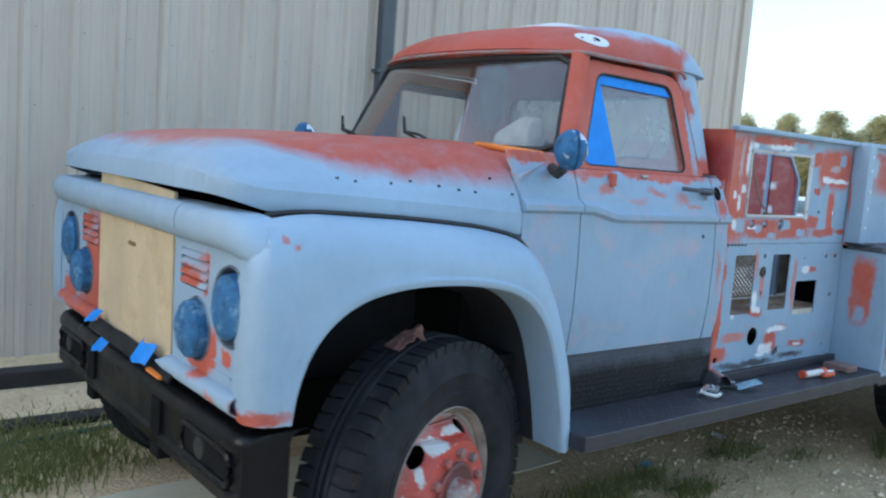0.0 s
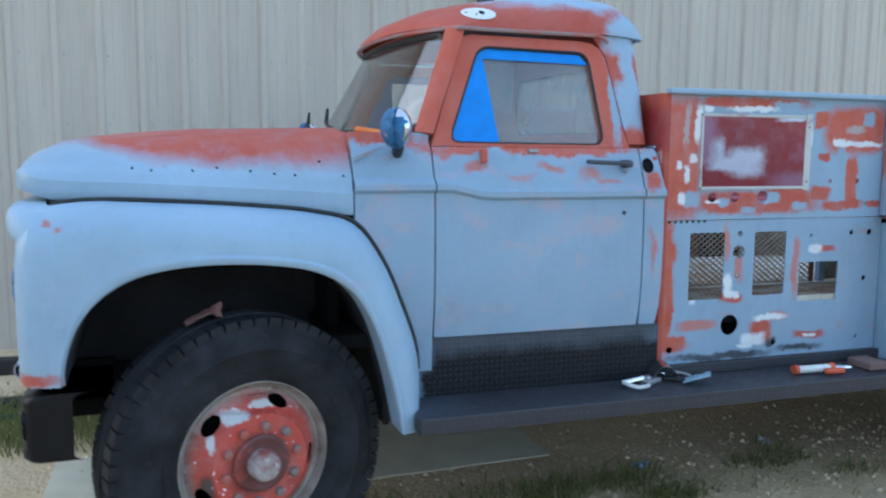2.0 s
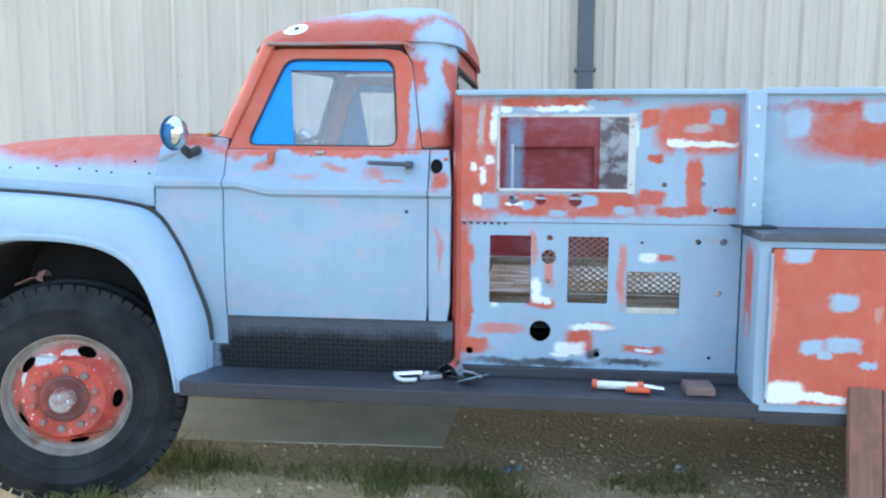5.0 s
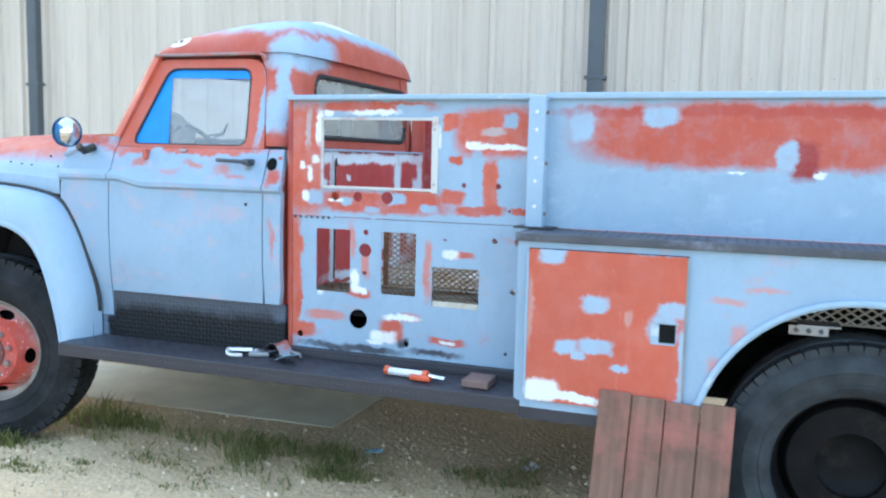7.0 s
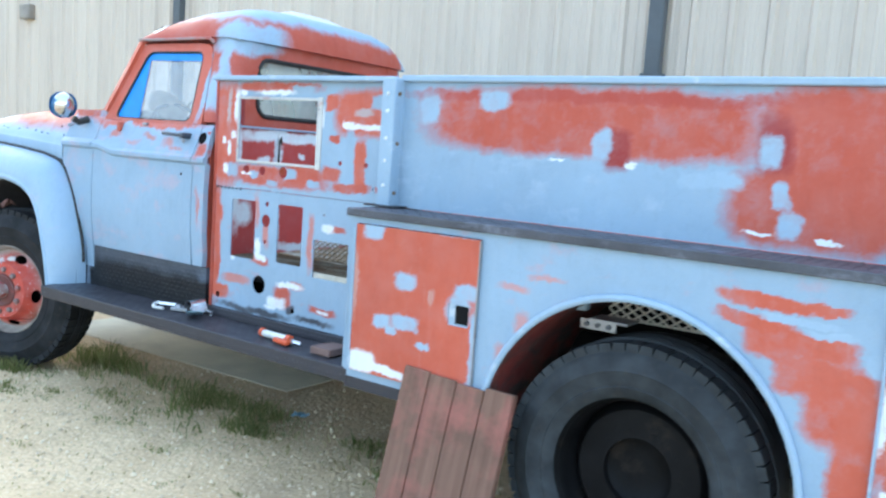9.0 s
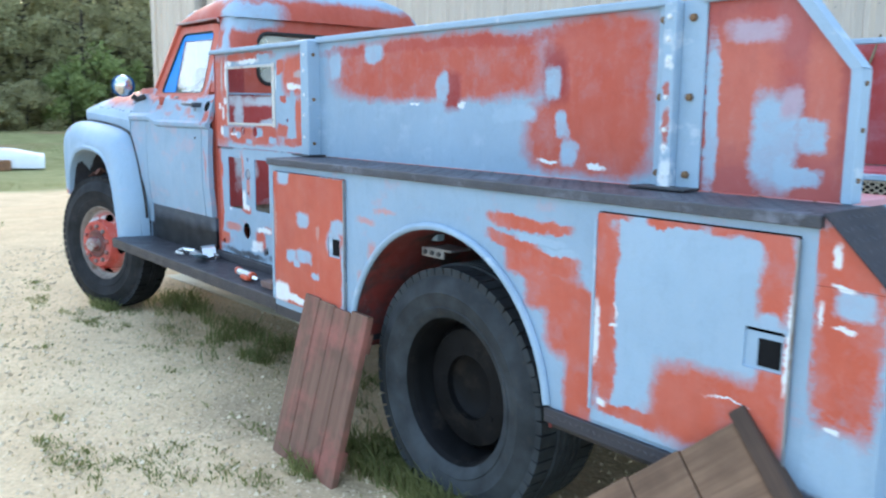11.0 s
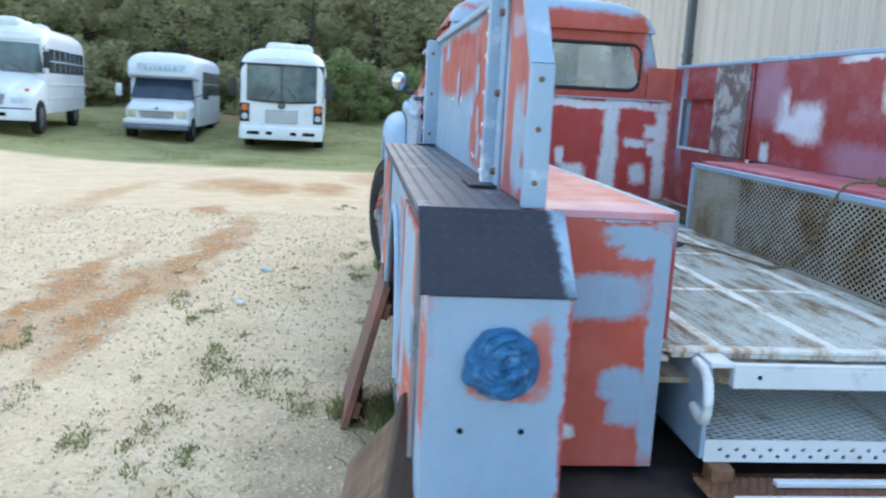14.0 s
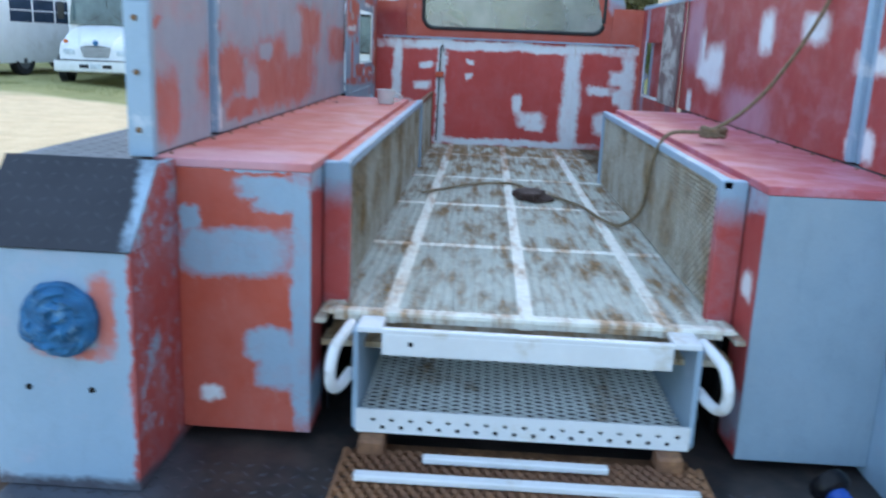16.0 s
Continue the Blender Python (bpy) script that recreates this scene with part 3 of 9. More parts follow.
def side_sheet(left, right, zs, nx=6, thick=0.02, flip=False, out=0.0):
    """A piece of the cab's side between two edges x = left(z), right(z)."""
    rows = []
    for z in zs:
        y = side_y(z) - out
        y = mir(y) if flip else y
        lift = 0.030 if 1.33 < z < 1.39 else 0.0  # the crease steps down behind the door's front edge
        row = []
        for k in range(nx + 1):
            x = left(z) + (right(z) - left(z)) * k / nx
            row.append((x, y, z + lift * ramp(((2.40, 1.0), (2.53, 0.0)), x)))
        rows.append(row)
    bm = bmesh.new()
    grid(bm, rows)
    bmesh.ops.recalc_face_normals(bm, faces=bm.faces)
    made = bmesh.ops.extrude_face_region(bm, geom=bm.faces[:])
    vs = [v for v in made["geom"] if isinstance(v, bmesh.types.BMVert)]
    bmesh.ops.translate(bm, vec=(0, -thick if flip else thick, 0), verts=vs)
    return bm


# paints of the cab and front
P_cab = paint("cab_paint", PRIMER, [
    (2.75, 2.2, 1.535, 0.46, 0.4, 0.022, ORANGE, 0.5), (2.50, 2.1, 1.455, 0.05, 0.4, 0.022, (0.47, 0.17, 0.15), 1.0), (2.68, 2.1, 1.42, 0.06, 0.4, 0.014, (0.44, 0.27, 0.29), 1.0), (2.80, 2.1, 1.465, 0.05, 0.4, 0.016, (0.47, 0.2, 0.18), 1.0), (2.98, 2.1, 1.44, 0.05, 0.4, 0.03, (0.46, 0.22, 0.22), 1.0), (3.05, 2.1, 1.40, 0.05, 0.4, 0.012, (0.46, 0.2, 0.2), 1.0),
    (3.25, 2.1, 1.40, 0.03, 0.3, 0.04, RED, 0.9), (3.235, 2.1, 1.12, 0.010, 0.3, 0.09, (0.46, 0.2, 0.2), 1.0), (2.15, 2.2, 1.56, 0.14, 0.3, 0.025, ORANGE, 0.6)],
    speckle=((0.47, 0.36, 0.42), 0.52, 0.68, 0.6), fine=0.014)
P_frame = paint("window_frame_paint", ORANGE, [(3.13, 2.3, 1.75, 0.022, 0.5, 0.2, PRIMER, 0.4)], coarse=0.04)
P_roof = paint("roof_paint", RED, [
    (3.0, 2.98, 2.22, 0.38, 1.2, 0.135, PRIMER2, 0.25), (3.26, 2.35, 1.99, 0.14, 0.25, 0.075, PRIMER2, 0.4), (3.2, 2.25, 1.70, 0.06, 0.25, 0.10, PRIMER2, 0.5),
    (3.25, 2.98, 2.165, 0.17, 0.80, 0.045, PRIMER2, 0.35), (3.30, 3.66, 1.95, 0.2, 0.07, 0.2, PRIMER2, 0.5), (3.22, 2.2, 1.86, 0.035, 0.25, 0.16, PRIMER2, 0.6)], coarse=0.06)
P_hood = paint("hood_paint", PRIMER2, [(1.74, 2.90, 1.62, 0.62, 0.735, 0.3, RED, -0.05), (1.22, 3.0, 1.57, 0.24, 0.55, 0.06, (0.50, 0.17, 0.14), 0.7), (2.2, 2.7, 1.60, 0.2, 0.7, 0.06, ORANGE, 0.6)], coarse=0.045)
P_fender = paint("fender_paint", PRIMER2, [(1.045, 1.97, 1.305, 0.016, 0.12, 0.012, (0.48, 0.16, 0.14), 0.7), (1.085, 1.97, 1.282, 0.014, 0.12, 0.009, (0.48, 0.16, 0.14), 0.7), (0.98, 2.05, 0.80, 0.1, 0.2, 0.025, RED, 0.8)], speckle=((0.50, 0.36, 0.46), 0.62, 0.8, 0.35))
P_grille = paint("grille_paint", PRIMER2, [
    *spots("x", 0.95, 0.2, ORANGE, 0.5, (2.25, 0.935, 0.04, 0.06), (2.34, 0.885, 0.08, 0.025), (2.30, 0.87, 0.05, 0.03), (2.02, 0.955, 0.03, 0.025), (2.14, 0.935, 0.035, 0.02), (2.30, 1.15, 0.02, 0.06), (3.40, 1.03, 0.10, 0.21), (3.47, 0.845, 0.20, 0.04), (3.72, 0.87, 0.10, 0.05), (3.29, 1.03, 0.04, 0.20)),
    *spots("x", 0.95, 0.2, (0.50, 0.20, 0.17), 0.9, (2.04, 1.06, 0.016, 0.09), (2.17, 0.815, 0.03, 0.015), (1.99, 0.83, 0.05, 0.025), (3.60, 0.95, 0.04, 0.03)),
    *spots("x", 0.95, 0.2, PRIMER2, 0.8, (3.66, 1.18, 0.06, 0.09), (3.62, 0.90, 0.03, 0.04))], coarse=0.03)
P_louvre = paint("louvre_paint", ORANGE, [(0.97, 2.45, 1.19, 0.1, 0.08, 0.03, PRIMER2, 0.5), (0.97, 2.32, 1.11, 0.1, 0.03, 0.012, PRIMER2, 0.8)], coarse=0.03, speckle=(PRIMER2, 0.5, 0.62, 0.7))
P_cup = paint("headlamp_cup_paint", (0.10, 0.11, 0.14), [], speckle=(PRIMER2, 0.46, 0.6, 0.5), coarse=0.03)

# doors, with frame, glass, taped vent and handle
ZS_DOOR = [0.826, 0.9, 1.0, 1.1, 1.2, 1.335, 1.348, 1.368, 1.382, 1.42, 1.46, 1.50, 1.52, 1.534]


def build_door(flip):
    f = (lambda y: mir(y)) if flip else (lambda y: y)
    door = part("door", side_sheet(lambda z: 2.337, lambda z: ramp(((0.826, 3.193), (0.9, 3.2), (1.55, 3.2)), z), ZS_DOOR, 14, 0.03, flip), P_cab, truck, smooth=True, angle=25)
    top = lambda u, v, w: (u, f(side_y(v) + w), v)
    outer = [(2.338, 1.536), (3.168, 1.536), (3.15, 1.62), (3.118, 1.84), (3.108, 1.89), (3.088, 1.93), (3.055, 1.953), (3.0, 1.960), (2.54, 1.965), (2.50, 1.955)]
    hole = soften([(2.410, 1.550), (3.062, 1.546), (3.03, 1.912), (2.562, 1.918)], 0.05, 5)
    part("window_frame", plate(top, outer, [hole], 0.035), P_frame, door, "sanded orange window frame")
    inset = 0.016
    pane = part("window_pane", plate(lambda u, v, w: (u, f(side_y(v) + inset + w), v), hole, (), 0.005), M_glass, door, "dusty side window glass")
    pane.visible_shadow = False
    tp = lambda u, v, w: (u, f(side_y(v) + 0.010 + w), v)
    part("vent_tape", plate(tp, [(2.418, 1.552), (2.617, 1.551), (2.575, 1.914), (2.558, 1.908)], (), 0.004), M_tape, door, "bright blue masking tape over the vent window")
    part("top_tape", plate(tp, [(2.579, 1.873), (3.03, 1.865), (2.998, 1.903), (2.577, 1.915)], (), 0.004), M_tape, door, "strip of blue masking tape")
    loop = [top(u, v, 0.004) for u, v in hole]
    part("window_seal", tube(bmesh.new(), loop, 0.006, 6, True), M_trim, door)
    bm = bmesh.new()
    tube(bm, curve_pts([(2.955, f(2.125), 1.482), (2.975, f(2.098), 1.480), (3.06, f(2.092), 1.477), (3.13, f(2.10), 1.474)], 5), [0.009] * 16, 8)
    box(bm, 3.108, 3.14, min(f(2.09), f(2.15)), max(f(2.09), f(2.15)), 1.459, 1.489, 0.008)
    part("door_handle", bm, M_darksteel, door, "dull dark metal door handle", True)
    part("lock", lathe(bmesh.new(), [(0.011, 0), (0.011, -0.006), (0.004, -0.01)], (3.118, f(2.118), 1.448), "y", 12), M_steel, door)
    part("lock", lathe(bmesh.new(), [(0.008, 0), (0.008, -0.005), (0.003, -0.006)], (3.115, f(2.112), 1.282), "y", 10), M_trim, door)
    bm = bmesh.new()
    box(bm, 2.52, 2.545, min(f(2.13), f(2.165)), max(f(2.13), f(2.165)), 1.475, 1.525, 0.006)
    part("bracket", bm, P_frame, door)
    part("bracket", boxed(2.72, 2.76, min(f(2.150), f(2.175)), max(f(2.150), f(2.175)), 1.515, 1.527, 0.003), M_steel, door)
    return door


for flip in (False, True):
    build_door(flip)
    f = (lambda y: mir(y)) if flip else (lambda y: y)
    part("cowl_side", side_sheet(lambda z: ramp(((0.7, 2.185), (0.8, 2.155), (0.9, 2.125), (1.0, 2.085), (1.2, 2.036)), z), lambda z: 2.331, [0.70, 0.8, 0.9, 1.0, 1.2, 1.335, 1.348, 1.368, 1.382, 1.42, 1.46, 1.52, 1.55, 1.585], 6, 0.03, flip), P_cab, truck, smooth=True, angle=25)
    part("cab_corner", side_sheet(lambda z: 3.206, lambda z: ramp(((0.83, 3.28), (0.9, 3.292), (1.38, 3.297), (1.5, 3.285), (1.56, 3.275)), z), ZS_DOOR, 4, 0.03, flip), P_cab, truck, smooth=True, angle=25)
    # the rear pillar with its rounded corner
    rows = []
    for z in (1.55, 1.6, 1.7, 1.8, 1.9, 1.99):
        y = side_y(z)
        row = [(ramp(((1.55, 3.172), (1.62, 3.156), (1.90, 3.112), (1.99, 3.06)), z), f(y), z)]
        row += [(3.203 + 0.082 * math.sin(e), f(y + 0.082 * (1 - math.cos(e))), z) for e in np.linspace(0, math.pi / 2, 9)]
        rows.append(row + [(3.285, f(y + 0.17), z)])
    part("rear_pillar", skin(rows, 0.012), P_roof, truck, "primer and orange rear pillar", True)
    # windscreen pillar
    rows = []
    for k in range(7):
        t = k / 6
        z = 1.575 + t * 0.40
        x = 2.345 + t * 0.16
        rows.append([(x + 0.004, f(side_y(z)), z), (x - 0.028, f(side_y(z) + 0.006), z + 0.004), (x - 0.05, f(side_y(z) + 0.03), z + 0.006)])
    part("windscreen_pillar", skin(rows, 0.02), P_frame, truck, "sanded orange windscreen pillar", True)
    # fuel filler hole and collar on the near corner
    if not flip:
        tilt = -math.atan((side_y(1.49) - side_y(1.44)) / 0.05)
        bm = lathe(bmesh.new(), [(0.030, 0.01), (0.029, -0.005), (0.025, -0.006), (0.0, -0.004)], (0, 0, 0), "y", 24)
        bmesh.ops.transform(bm, matrix=Matrix.Translation((3.234, side_y(1.466) + 0.001, 1.466)) @ Matrix.Rotation(tilt, 4, "X") @ Matrix.Rotation(0.12, 4, "Z") @ Matrix.Diagonal((0.85, 1, 1.05, 1)), verts=bm.verts)
        part("fuel_filler", bm, M_dark, truck, "open black fuel filler hole")


def roof_top(x, v):
    """Height of the roof at x and across v = -1..1."""
    h = ramp(((2.28, 0.0), (2.305, 0.045), (2.35, 0.080), (2.45, 0.120), (2.6, 0.153), (2.85, 0.185), (3.1, 0.195), (3.2, 0.18), (3.26, 0.14), (3.29, 0.06), (3.296, 0.0)), x)
    return 1.99 + h * max(0.0, 1 - abs(v) ** ramp(((2.4, 3.4), (2.6, 4.2), (3.15, 4.8)), x)) ** 0.5


def roof_point(t, v):
    """A point of the roof: t from its front to its rear edge, v across."""
    x0 = 2.285 + 0.20 * abs(v) ** 2.4
    x = x0 + (3.318 - 0.030 * v ** 4 - x0) * t
    return (x, YC + v * (0.685 - 0.022 * max(0.0, t - 0.6)), roof_top(2.285 + (3.297 - 2.285) * t, v) - 0.014 * max(0.0, (t - 0.8) / 0.2) ** 2)


def roof_side(x, z, out):
    """The place on the near side of the roof at x and height z, lifted outwards."""
    lo, hi = -0.999, -0.6
    for _ in range(30):
        v = (lo + hi) / 2
        x0 = 2.285 + 0.20 * abs(v) ** 2.4
        if roof_point((x - x0) / (3.318 - 0.030 * v ** 4 - x0), v)[2] < z:
            lo = v
        else:
            hi = v
    return (x, YC + lo * 0.685 - out, z + out * 0.4)


P_drip = paint("drip_rail_paint", (0.30, 0.22, 0.21), [], speckle=(RED, 0.5, 0.6, 0.8), coarse=0.03)


def build_roof():
    rows = []
    vs = [-1, -0.995, -0.97, -0.92, -0.82, -0.65, -0.4, 0, 0.4, 0.65, 0.82, 0.92, 0.97, 0.995, 1]
    for t in (0, 0.012, 0.03, 0.05, 0.08, 0.12, 0.16, 0.28, 0.42, 0.58, 0.74, 0.86, 0.93, 0.97, 0.99, 1.0):
        rows.append([roof_point(t, v) for v in vs])
    roof = part("cab_roof", skin(rows, 0.02), P_roof, truck, "sanded red cab roof with primer on top", True)
    # drip rail round the edge
    line = [(2.283 + 0.20 * abs(v) ** 2.4, YC + v * 0.692, 1.985) for v in np.linspace(1, -1, 25)]
    line += [(x, YC - 0.694, 1.982) for x in (2.6, 2.8, 3.0, 3.07)] + [(3.10, YC - 0.695, 1.973), (3.118, YC - 0.695, 1.955)]
    bm = tube(bmesh.new(), line, 0.008, 8)
    part("drip_rail", bm, P_drip, roof, "", True)
    line = [(x, mir(y), z) for x, y, z in line[25:]]
    part("drip_rail", tube(bmesh.new(), [(2.483, YC + 0.694, 1.985), *line], 0.008, 8), P_drip, roof, "", True)
    # filler patch left where a marker lamp was, and a hatch on top
    def round_patch(x, z, rx, rz, out):
        rows = [[roof_side(x + rx * k * math.cos(e), z + rz * k * math.sin(e), out * (1 - 0.5 * k ** 6)) for k in (0.02, 0.4, 0.75, 1.0)] for e in np.linspace(0, 2 * math.pi, 22)[:-1]]
        bm = bmesh.new()
        grid(bm, rows, wrap=True)
        bmesh.ops.holes_fill(bm, edges=[e for e in bm.edges if e.is_boundary], sides=30)
        return bm

    lamp = part("marker_patch", round_patch(2.585, 2.052, 0.062, 0.030, 0.006), M_white, roof, "white filler patch of a removed marker lamp", True)
    part("marker_hole", round_patch(2.593, 2.053, 0.011, 0.010, 0.010), M_dark, lamp)
    for dx, dz in ((-0.045, 0.003), (-0.015, -0.008)):
        part("screw_hole", round_patch(2.585 + dx, 2.052 + dz, 0.0034, 0.0034, 0.010), M_dark, lamp)
    rows = []
    for t in np.linspace(0, 1, 7):
        rows.append([(2.80 + 0.36 * t, YC + v * 0.21, roof_top(2.80 + 0.36 * t, v * 0.3) + 0.004 + 0.026 * (1 - abs(2 * t - 1) ** 6) * (1 - abs(v) ** 6)) for v in np.linspace(-1, 1, 7)])
    part("roof_hatch", skin(rows, 0.01), M_white, roof, "low white patch on the roof", True)


build_roof()


def screen_point(u, v, out=0.0):
    """A point of the windscreen: u up, v across."""
    xb, xt = 2.10 + 0.225 * abs(v) ** 2.6, 2.325 + 0.15 * abs(v) ** 2.4
    hb, ht = 0.765, 0.655
    return (xb + (xt - xb) * u - out, YC + v * (hb + (ht - hb) * u), 1.585 + 0.395 * u - 0.01 * (1 - abs(v)))


WIPERS = ((2.69, 2.92), (3.23, 3.42))


def build_screen():
    rows = [[screen_point(u, v) for v in np.linspace(-0.97, 0.97, 19)] for u in (0.02, 0.25, 0.5, 0.75, 0.97)]
    pane = part("windscreen", skin(rows, 0.006), M_clear, truck, "curved dusty windscreen glass", True)
    pane.visible_shadow = False
    loop = [screen_point(0.02, v) for v in np.linspace(-0.9, 0.9, 15)] + [screen_point(u, 0.965) for u in (0.08, 0.3, 0.6, 0.9)]
    loop += [screen_point(0.97, v) for v in np.linspace(0.9, -0.9, 15)] + [screen_point(u, -0.965) for u in (0.9, 0.6, 0.3, 0.08)]
    part("seal", tube(bmesh.new(), loop, 0.014, 8, True), M_trim, pane, "black rubber windscreen seal", True)
    # header panel above the glass
    rows = [[screen_point(u, v, 0.004 * u) for v in np.linspace(-1, 1, 17)] for u in (0.98, 1.0, 1.03)]
    part("screen_header", skin(rows, 0.02), P_frame, truck, "", True)
    # cowl between hood and glass
    rows = []
    for t in (0, 0.3, 0.6, 1.0):
        row = []
        for v in np.linspace(-1, 1, 21):
            b = screen_point(0.0, v * 0.985)
            hz = max(1.495, hood_z(2.035, v))
            row.append((2.035 + (b[0] - 2.035) * t, YC + v * (0.845 + (0.765 - 0.845) * t), hz + (b[2] - hz) * t - 0.015 * math.sin(math.pi * t) * (1 - v * v)))
        rows.append(row)
    part("cowl", skin(rows, 0.015), P_hood, truck, "", True)
    for y0, y1 in WIPERS:
        base, tip = Vector((2.075, y0, 1.592)), Vector((2.085, y1, 1.636))
        arm = part("wiper", tube(bmesh.new(), [base, (base + tip) / 2 + Vector((-0.015, 0, 0.012)), tip], 0.006, 6), M_trim, truck, "black windscreen wiper")
        part("wiper_pivot", lathe(bmesh.new(), [(0.018, -0.03), (0.016, 0.006), (0.008, 0.012), (0.0, 0.013)], base, "z", 12), M_trim, arm)
        a, b = tip + Vector((0.012, 0.03, 0.062)), tip + Vector((-0.004, -0.10, -0.030))
        part("blade", tube(bmesh.new(), [a, tip, b], [0.006, 0.010, 0.005], 6), M_trim, arm)


def hood_z(x, v):
    """Height of the hood's top, front lip to cowl, across v = -1..1."""
    mid = ramp(((0.943, 1.455), (0.97, 1.500), (1.05, 1.543), (1.2, 1.570), (1.5, 1.592), (2.04, 1.605)), x)
    edge = ramp(((0.943, 1.420), (1.3, 1.408), (2.04, 1.372)), x)
    return edge + (mid - edge) * (1 - min(1.0, abs(v)) ** ramp(((1.0, 5.5), (2.03, 8.0)), x))


def hood_side(x, z):
    """Where the hood's near side stands at x and height z."""
    lo, hi = 0.5, 1.0
    for _ in range(24):
        v = (lo + hi) / 2
        lo, hi = (v, hi) if hood_z(x, v) > z else (lo, v)
    return YC - 0.872 * lo


def build_hood():
    # the plan is straight along the nose and turns back through a round corner
    xs = [1.06 - 0.117 * math.cos(e) for e in np.linspace(0, math.pi / 2, 11)] + [1.15, 1.3, 1.5, 1.7, 1.9, 2.03]
    rows = []
    for x in xs:
        hw = 0.735 + 0.127 * math.sqrt(max(0.0, 1 - ((1.06 - x) / 0.117) ** 2)) if x < 1.06 else ramp(((1.06, 0.862), (1.15, 0.866), (2.03, 0.872)), x)
        zb = ramp(((0.943, 1.392), (1.06, 1.355), (1.3, 1.345), (1.6, 1.330), (2.03, 1.290)), x)
        zc = hood_z(x, hw / 0.872)
        col = [(hw - 0.028, zb), (hw - 0.004, zb), (hw, zb + 0.006), (hw + 0.001, (zb + zc) / 2), (hw, zc - 0.006), (hw - 0.006, zc)]
        top = [(x, YC + v * (hw - 0.014), hood_z(x, v * (hw - 0.014) / 0.872) + 0.002) for v in (-1, -0.985, -0.96, -0.92, -0.86, -0.78, -0.66, -0.5, -0.25, 0, 0.25, 0.5, 0.66, 0.78, 0.86, 0.92, 0.96, 0.985, 1)]
        rows.append([(x, YC - a, z) for a, z in col] + top + [(x, YC + a, z) for a, z in col[::-1]])
    bm = bmesh.new()
    vs = grid(bm, rows)
    # folded lip along the nose
    first = vs[0][6:-6]
    lip = [bm.verts.new((0.941, v.co.y, 1.392)) for v in first]
    nose = [bm.verts.new((0.966, v.co.y, 1.390)) for v in first]
    for j in range(len(lip) - 1):
        bm.faces.new((first[j], first[j + 1], lip[j + 1], lip[j]))
        bm.faces.new((lip[j], lip[j + 1], nose[j + 1], nose[j]))
    bm.faces.new((*vs[0][1:7], lip[0]))
    bm.faces.new((*vs[0][-2:-8:-1], lip[-1]))
    bmesh.ops.recalc_face_normals(bm, faces=bm.faces)
    bmesh.ops.solidify(bm, geom=bm.faces[:], thickness=0.005)
    hood = part("hood", bm, P_hood, truck, "hood in grey primer with a broad sanded red top", True, 34)
    # empty badge holes along the side
    for x, z in ((1.30, 1.455), (1.36, 1.448), (1.49, 1.447), (1.57, 1.456), (1.68, 1.445), (1.76, 1.436), (1.83, 1.431), (1.92, 1.478), (2.0, 1.428)):
        part("badge_hole", lathe(bmesh.new(), [(0.0042, 0.004), (0.0042, -0.0030), (0.0, -0.0025)], (x, hood_side(x, z) - 0.003, z), "y", 8), M_dark, hood)
    return hood


build_hood()
build_screen()

# fenders: from the wheel opening out to the body line
ARCH = [(1.085, 0.79), (1.10, 0.88), (1.14, 0.98), (1.21, 1.06), (1.31, 1.115), (1.45, 1.143), (1.60, 1.148), (1.75, 1.138), (1.88, 1.11), (1.98, 1.05), (2.05, 0.955), (2.10, 0.82), (2.14, 0.67), (2.165, 0.53)]
LINE = [(0.985, 0.785), (0.965, 0.90), (0.96, 1.05), (0.962, 1.20), (0.985, 1.315), (1.15, 1.350), (1.45, 1.342), (1.70, 1.325), (1.88, 1.305), (2.03, 1.262), (2.13, 1.13), (2.20, 0.97), (2.26, 0.78), (2.265, 0.525)]


